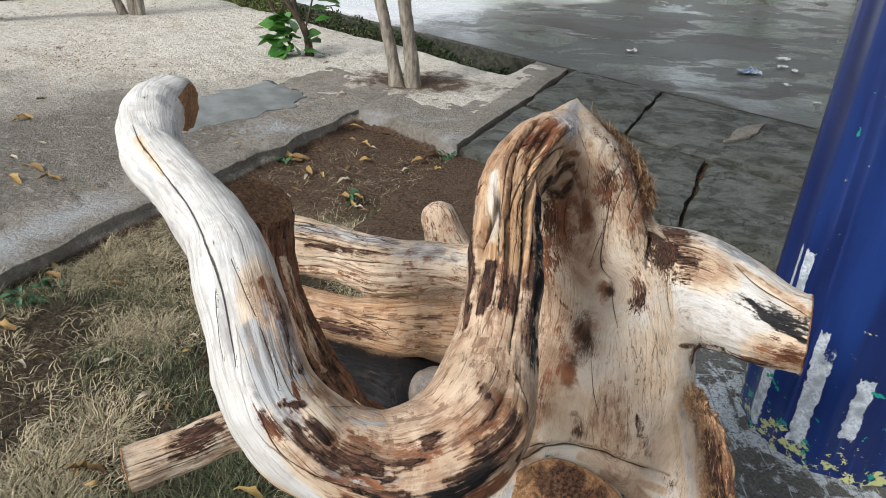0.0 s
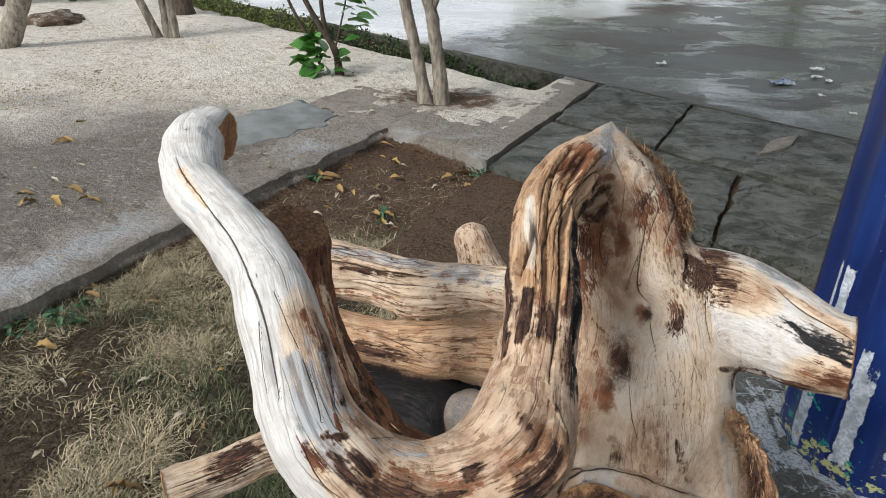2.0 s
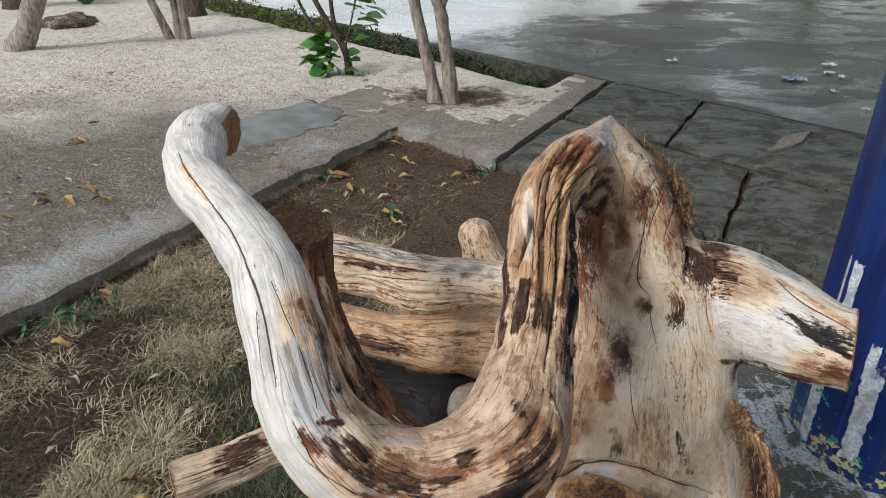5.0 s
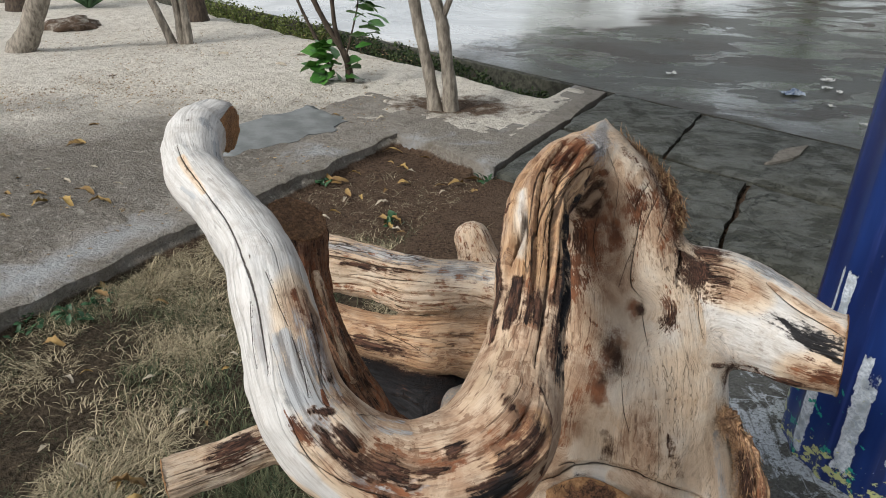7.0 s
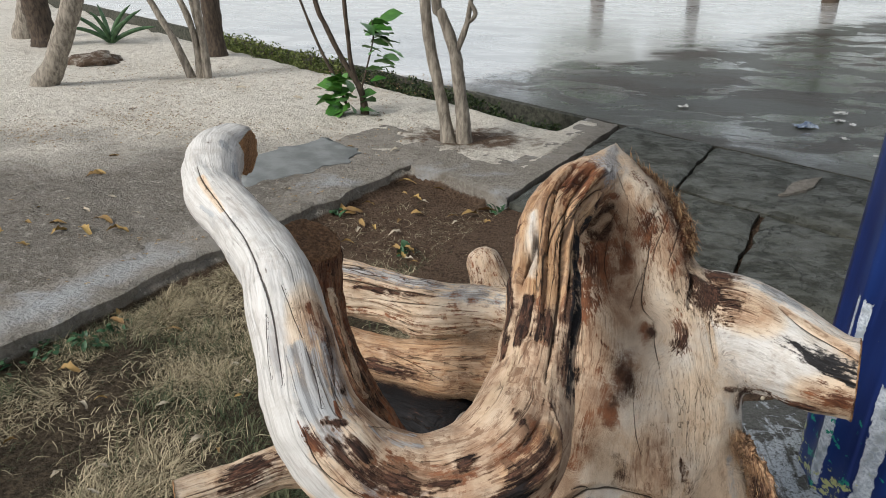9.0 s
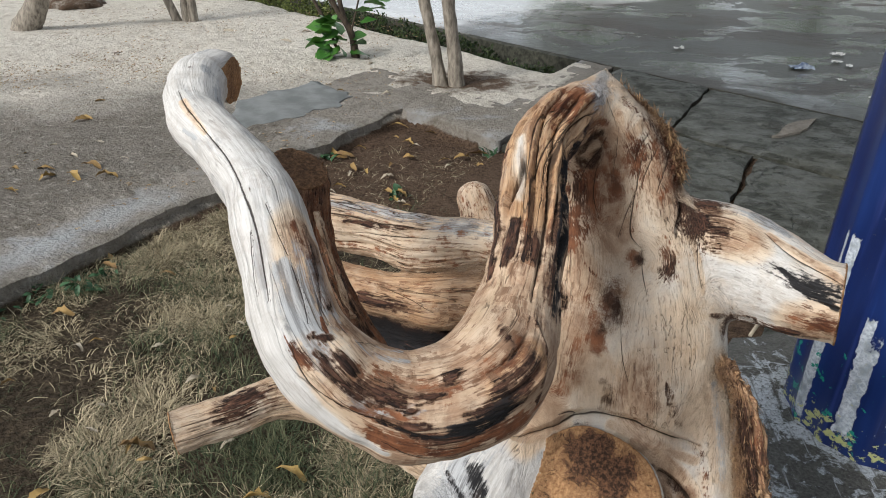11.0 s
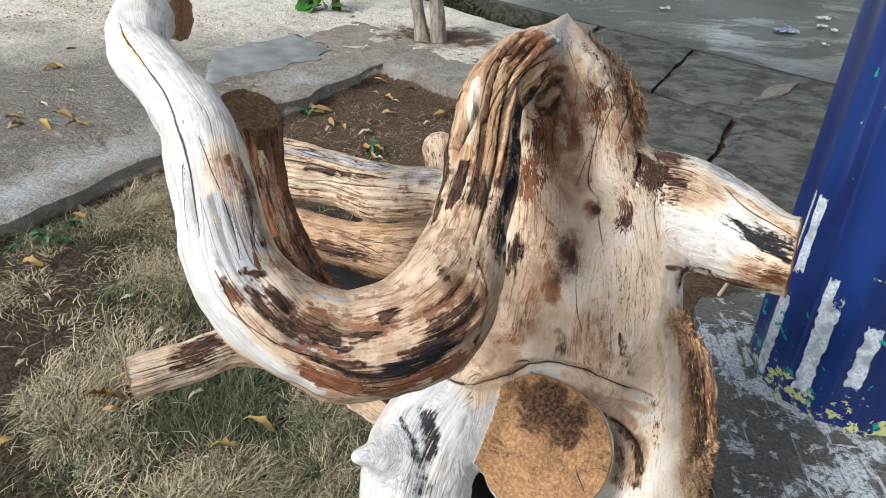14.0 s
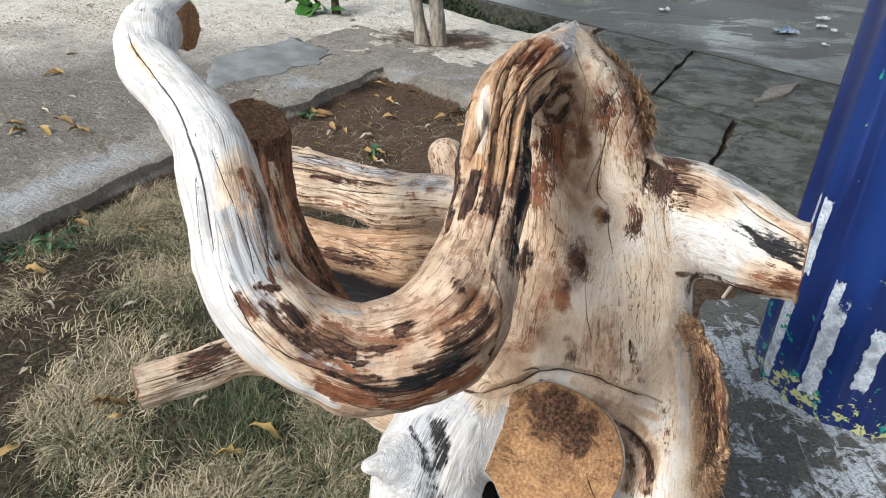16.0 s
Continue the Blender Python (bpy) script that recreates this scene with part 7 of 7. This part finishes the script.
def grass(name, label, n, seed, material, want, length, flat, tufted=0.0):
    rnd = np.random.default_rng(seed)
    p = np.stack([rnd.uniform(-2.1, 0.95, n * 3), rnd.uniform(0.35, 3.6, n * 3), np.zeros(n * 3)], -1)
    heart = np.stack([rnd.uniform(-2.0, 0.9, 260), rnd.uniform(0.35, 3.4, 260), np.zeros(260)], -1)
    own = rnd.integers(0, 260, len(p))
    in_tuft = rnd.random(len(p)) < tufted
    spot = heart[own] + np.stack([rnd.normal(0, 0.045, len(p)), rnd.normal(0, 0.045, len(p)), np.zeros(len(p))], -1)
    p = np.where(in_tuft[:, None], spot, p)
    a, b = to_plan(p[:, 0], p[:, 1])
    ok = (a > -1.63) & (b < -0.98) & (p[:, 0] < 0.75 - 0.18 * p[:, 1]) & (rnd.random(len(p)) < want(p))
    away = (p - heart[own])[ok][:n]
    in_tuft = in_tuft[ok][:n]
    p = p[ok][:n]
    m = len(p)
    p[:, 2] = -0.102 + (fbm(np.stack([p[:, 0], p[:, 1], 0 * p[:, 0]], -1) * 9, 4) - 0.5) * 0.03
    flow = fbm(p * 3.1 + 9, 2) * 12 + rnd.normal(0, 0.9, m)
    flow = np.where(in_tuft, np.arctan2(away[:, 1], away[:, 0]) + rnd.normal(0, 0.5, m), flow)
    lean = np.clip(rnd.normal(flat, 0.28, m), 0.05, 1.45)
    ln = length * rnd.uniform(0.45, 1.35, m)
    d = np.stack([np.cos(flow), np.sin(flow), 0 * flow], -1)
    side = np.stack([-np.sin(flow), np.cos(flow), 0 * flow], -1) * (rnd.uniform(0.0009, 0.0024, m)[:, None])
    pts = []
    for t in (0.0, 0.35, 0.7, 1.0):
        th = lean * (0.5 + 0.8 * t)
        out = p + d * (ln * t * np.sin(th))[:, None] + np.array([0, 0, 1.0]) * (ln * t * np.cos(th))[:, None] + side * 30 * (t * t) * rnd.normal(0, 0.25, (m, 1))
        out[:, 2] = np.maximum(out[:, 2], p[:, 2] + 0.004 * (t > 0))
        w = side * (1 - 0.85 * t)
        pts += [out - w, out + w]
    v = np.stack(pts, 1).reshape(-1, 3)
    base = np.arange(m)[:, None] * 8
    f = np.concatenate([base + np.array([[0, 1, 3, 2]]), base + np.array([[2, 3, 5, 4]]), base + np.array([[4, 5, 7, 6]])])
    return tagged(hold(name, mesh_of(name, v, f), material), label, "grass", kind="stuff")


def build_grass():
    patch = lambda p, s: fbm(p * s, 3)
    bare = lambda p: 1 - np.exp(-(((p[:, 0] + 1.10) / 0.16) ** 2 + ((p[:, 1] - 1.56) / 0.17) ** 2)) - 0.8 * np.exp(-(((p[:, 0] + 1.40) / 0.25) ** 2 + ((p[:, 1] - 1.72) / 0.08) ** 2))
    near = lambda p: np.clip(bare(p), 0, 1) * step(3.0 - p[:, 1] + (fbm(p * 2, 2) - 0.5) * 1.2, 0.0, 0.9)
    grass("dry_grass", "matted dry straw-coloured grass", 95000, 41, STRAW, lambda p: near(p) * step(patch(p, 2.6), 0.41, 0.57), 0.062, 1.12, 0.62)
    grass("green_grass", "sparse green blades among dry grass", 24000, 42, GREEN_GRASS, lambda p: near(p) * (0.12 + step(patch(p + 7, 2.2), 0.44, 0.60)), 0.062, 0.75, 0.45)
    grass("dry_grass_litter", "loose dry stalks lying on the soil", 3200, 43, STRAW, lambda p: 0.25 + 0.75 * step(p[:, 1], 2.0, 2.8), 0.075, 1.42)
    grass("lush_grass", "fresh green grass in front of the stump", 16000, 44, GREEN_GRASS, lambda p: step(0.40 - np.hypot(p[:, 0] - 0.02, (p[:, 1] - 1.02) * 1.3) + (fbm(p * 5, 3) - 0.5) * 0.7, 0, 0.35), 0.05, 0.7)


def build_fallen_leaves():
    yellow = [(-1.85, 2.83, 0.012, 0.13, 0), (-2.02, 2.48, 0.012, 0.13, -25), (-2.41, 3.87, 0.012, 0.08, 0), (-1.00, 4.39, 0.012, 0.06, 0), (-0.53, 3.97, -0.08, 0.13, 0),
              (-0.82, 3.45, -0.08, 0.13, -30), (0.00, 3.57, -0.08, 0.13, 0), (-1.38, 2.11, -0.08, 0.10, 10), (-0.33, 1.02, -0.07, 0.07, 0), (-0.27, 1.11, -0.07, 0.09, -20),
              (-0.87, 0.95, -0.07, 0.07, 80), (-1.32, 2.06, -0.07, 0.07, 0), (-1.70, 2.72, 0.012, 0.12, 15), (-1.86, 2.70, 0.012, 0.10, -40),
              (-0.86, 3.53, -0.08, 0.09, 60), (-0.76, 3.40, -0.08, 0.10, -10), (-0.08, 3.50, -0.08, 0.11, 25), (0.03, 3.36, -0.08, 0.10, -50), (-2.24, 2.60, 0.012, 0.10, 20)]
    brown = [(-2.32, 3.53, 0.012, 0.12, 10), (-2.26, 2.91, 0.012, 0.08, 60), (-2.14, 2.85, 0.012, 0.07, 40), (-2.48, 3.01, 0.012, 0.06, 0), (-2.04, 2.76, 0.012, 0.09, 10),
             (-0.73, 3.42, -0.08, 0.12, 20), (-0.32, 3.90, -0.08, 0.08, 0), (-0.36, 3.45, -0.08, 0.07, 30), (-0.17, 3.45, -0.08, 0.08, 20), (0.09, 3.42, -0.08, 0.12, -60),
             (-0.27, 2.83, -0.08, 0.05, 0), (-1.60, 2.38, -0.08, 0.07, 0), (-0.71, 1.14, -0.07, 0.10, 20), (-1.29, 1.71, -0.07, 0.08, 10), (-1.07, 2.03, -0.07, 0.07, 10), (-1.96, 2.66, 0.012, 0.09, 70),
             (-2.18, 2.74, 0.012, 0.10, -20), (-2.31, 3.50, 0.012, 0.10, 40), (-0.42, 3.70, -0.08, 0.09, -35)]
    pale = [(-2.19, 3.06, 0.012, 0.07, 30), (-2.02, 2.96, 0.012, 0.07, -30), (-2.51, 6.13, 0.012, 0.11, 10), (-1.86, 5.83, 0.012, 0.12, -10), (-1.83, 6.32, 0.0, 0.12, 20),
            (-2.00, 3.17, 0.012, 0.08, 0), (-1.75, 2.97, 0.012, 0.06, 0), (-0.68, 4.36, 0.014, 0.08, 40), (-0.98, 5.24, -0.01, 0.09, 60), (-0.18, 4.93, 0.0, 0.05, 0),
            (-0.88, 1.59, -0.07, 0.04, 30), (-0.47, 1.19, -0.07, 0.05, 60), (-0.87, 1.19, -0.07, 0.05, 0), (-0.69, 1.44, -0.07, 0.05, 45), (-1.13, 1.54, -0.07, 0.05, -30),
            (-0.90, 1.29, -0.07, 0.03, 0), (-1.01, 1.24, -0.07, 0.04, 60)]
    rnd = random.Random(3)
    for rows, mat, label in ((yellow, DRY_LEAF, "curled yellow fallen leaf"), (brown, DRY_LEAF, "curled brown dry leaf"), (pale, PALE_LEAF, "bleached dry leaf")):
        for k, (x, y, z, ln, turn) in enumerate(rows):
            g = leaf_mesh("fallen_leaf", ln, ln * rnd.uniform(0.28, 0.42), rnd.uniform(0.3, 0.9), rnd.uniform(0.1, 0.3), k, 7)
            ob = tagged(hold("fallen_leaf", g, mat), label + (" on the soil" if z < 0 else " on the dirt path"), "leaf", "fallen leaves")
            ob.matrix_basis = pose(x, y, z - 0.004, rnd.uniform(-6, 6), rnd.uniform(-25, 25), 90 + turn + rnd.uniform(-15, 15)) @ Matrix.Translation((0, -ln / 2, 0))
    # small curled leaves strewn over the bed
    small = [leaf_mesh("fallen_leaf", 0.055, 0.02, 0.8, 0.3, 60 + k, 6) for k in range(5)]
    for k in range(46):
        x, y = (rnd.uniform(-1.0, 0.25), rnd.uniform(2.7, 3.95)) if k < 26 else (rnd.uniform(-1.5, -0.2), rnd.uniform(0.9, 2.6))
        a, b = to_plan(x, y)
        if a < -1.55 or b > -1.05:
            continue
        mat, label = ((DRY_LEAF, "small curled brown leaf on the soil"), (PALE_LEAF, "small bleached leaf on the soil"))[k % 3 == 0]
        ob = tagged(hold("fallen_leaf", small[k % 5].copy(), mat), label, "leaf", "fallen leaves")
        ob.matrix_basis = pose(x, y, -0.082 if y > 2.6 else -0.068, rnd.uniform(-15, 15), rnd.uniform(-40, 40), rnd.uniform(0, 360)) @ Matrix.Scale(rnd.uniform(0.7, 1.5) if k < 26 else rnd.uniform(0.45, 0.8), 4)
    # leaf crumbs and grit over the sand
    r = np.random.default_rng(6)
    n = 26000
    p = np.stack([r.uniform(-4.6, -0.6, n), r.uniform(2.2, 7.4, n), np.zeros(n)], -1)
    a, b = to_plan(p[:, 0], p[:, 1])
    dense = step(fbm(p * 1.3 + 3, 3), 0.42, 0.62)
    p = p[(a < -1.75) | ((b > -0.35) & (b < 0.8) & (a < -1.15))]
    p = p[r.random(len(p)) < 0.2 + 0.8 * np.exp(-(((p[:, 0] + 2.9) / 1.0) ** 2 + ((p[:, 1] - 4.5) / 0.75) ** 2)) * step(fbm(p * 2.3 + 3, 3), 0.36, 0.56)]
    p[:, 2] = 0.002
    d = r.uniform(0, 6.28, len(p))
    s = r.uniform(0.004, 0.016, len(p))[:, None]
    u = np.stack([np.cos(d), np.sin(d), r.normal(0, 0.12, len(p))], -1) * s
    w = np.stack([-np.sin(d), np.cos(d), r.normal(0, 0.15, len(p))], -1) * s * 0.45
    v = np.stack([p - u, p - w + (0, 0, 0.004), p + u, p + w + (0, 0, 0.002)], 1).reshape(-1, 3)
    tagged(hold("leaf_crumbs", mesh_of("leaf_crumbs", v, np.arange(len(v)).reshape(-1, 4), smooth=False), blade_material("crumbs", (0.13, 0.085, 0.045), (0.46, 0.33, 0.18))), "crumbled dry leaves and twigs over sand", "leaf litter", kind="stuff")


def crumpled(name, size, material, seed, label, at, turn):
    r = np.random.default_rng(seed)
    n = 7
    u, w = np.meshgrid(np.linspace(-1, 1, n), np.linspace(-1, 1, n), indexing="ij")
    v = np.stack([u * size * 0.5, w * size * 0.34, np.abs(r.normal(0, 1, (n, n))) * size * 0.10], -1) + r.normal(0, size * 0.03, (n, n, 3))
    i, j = np.meshgrid(np.arange(n - 1), np.arange(n - 1), indexing="ij")
    f = np.stack([i * n + j, (i + 1) * n + j, (i + 1) * n + j + 1, i * n + j + 1], -1).reshape(-1, 4)
    v[..., 2] -= v[..., 2].min()
    ob = tagged(hold(name, mesh_of(name, v.reshape(-1, 3), f, smooth=False), material), label, "litter", "litter on the yard")
    ob.matrix_basis = pose(*at, 0, 0, turn)


def build_litter():
    crumpled("packet", 0.17, PACKET, 1, "crumpled blue and silver packet on wet concrete", (2.35, 5.68, 0.008), 10)
    for k, (x, y, s) in enumerate(((2.81, 6.22, 0.10), (2.71, 5.94, 0.09), (2.76, 5.81, 0.07), (2.53, 5.34, 0.06), (2.57, 4.86, 0.05), (1.51, 6.23, 0.09), (-0.20, 4.86, 0.07))):
        crumpled("paper_scrap", s, PAPER, 20 + k, "crumpled white paper scrap", (x, y, 0.008 if x > 0 else -0.03), 37 * k)
    outline_slab("cement_patch", [(1.67, 3.93), (1.86, 4.02), (2.03, 4.31), (1.90, 4.24)], 0.009, 0.02, KERB, None, 0.020, 0.02, seed=51, relief=0.0012, bevel=0.001)
    tagged(bpy.data.objects["cement_patch"], "pale smear of cement on the flagstones", "cement patch")
    for k, (x, y, r) in enumerate(((-3.10, 5.26, 0.05), (-4.69, 7.24, 0.30), (-2.7, 4.6, 0.03))):
        bm = bmesh.new()
        bmesh.ops.create_icosphere(bm, subdivisions=3, radius=r)
        for q in bm.verts:
            q.co *= 1 + 0.5 * (noise.noise(q.co * (2.2 / r) + Vector((k, 0, 0))))
            q.co.z *= 0.45
        ob = tagged(part("clod", bm, EARTH), "dark clod of earth on the sand", "clod")
        floats(ob.data, "soil", np.full(len(ob.data.vertices), 0.6))
        ob.location = (x, y, -0.03)
    v, f = tube([(1.02, 1.80, 0.02, 0.006), (1.10, 1.93, 0.03, 0.007), (1.16, 2.05, 0.02, 0.005)], 6, 4, 0.1, 3)
    tagged(hold("twig", mesh_of("twig", v, f), PALE_LEAF), "pale dry twig on the paving", "twig")


build_enclosure()
build_trees()
build_unseen_trees()
build_broadleaf()
build_agave()
build_hedge()
build_weeds()
build_fallen_leaves()
build_litter()
build_grass()
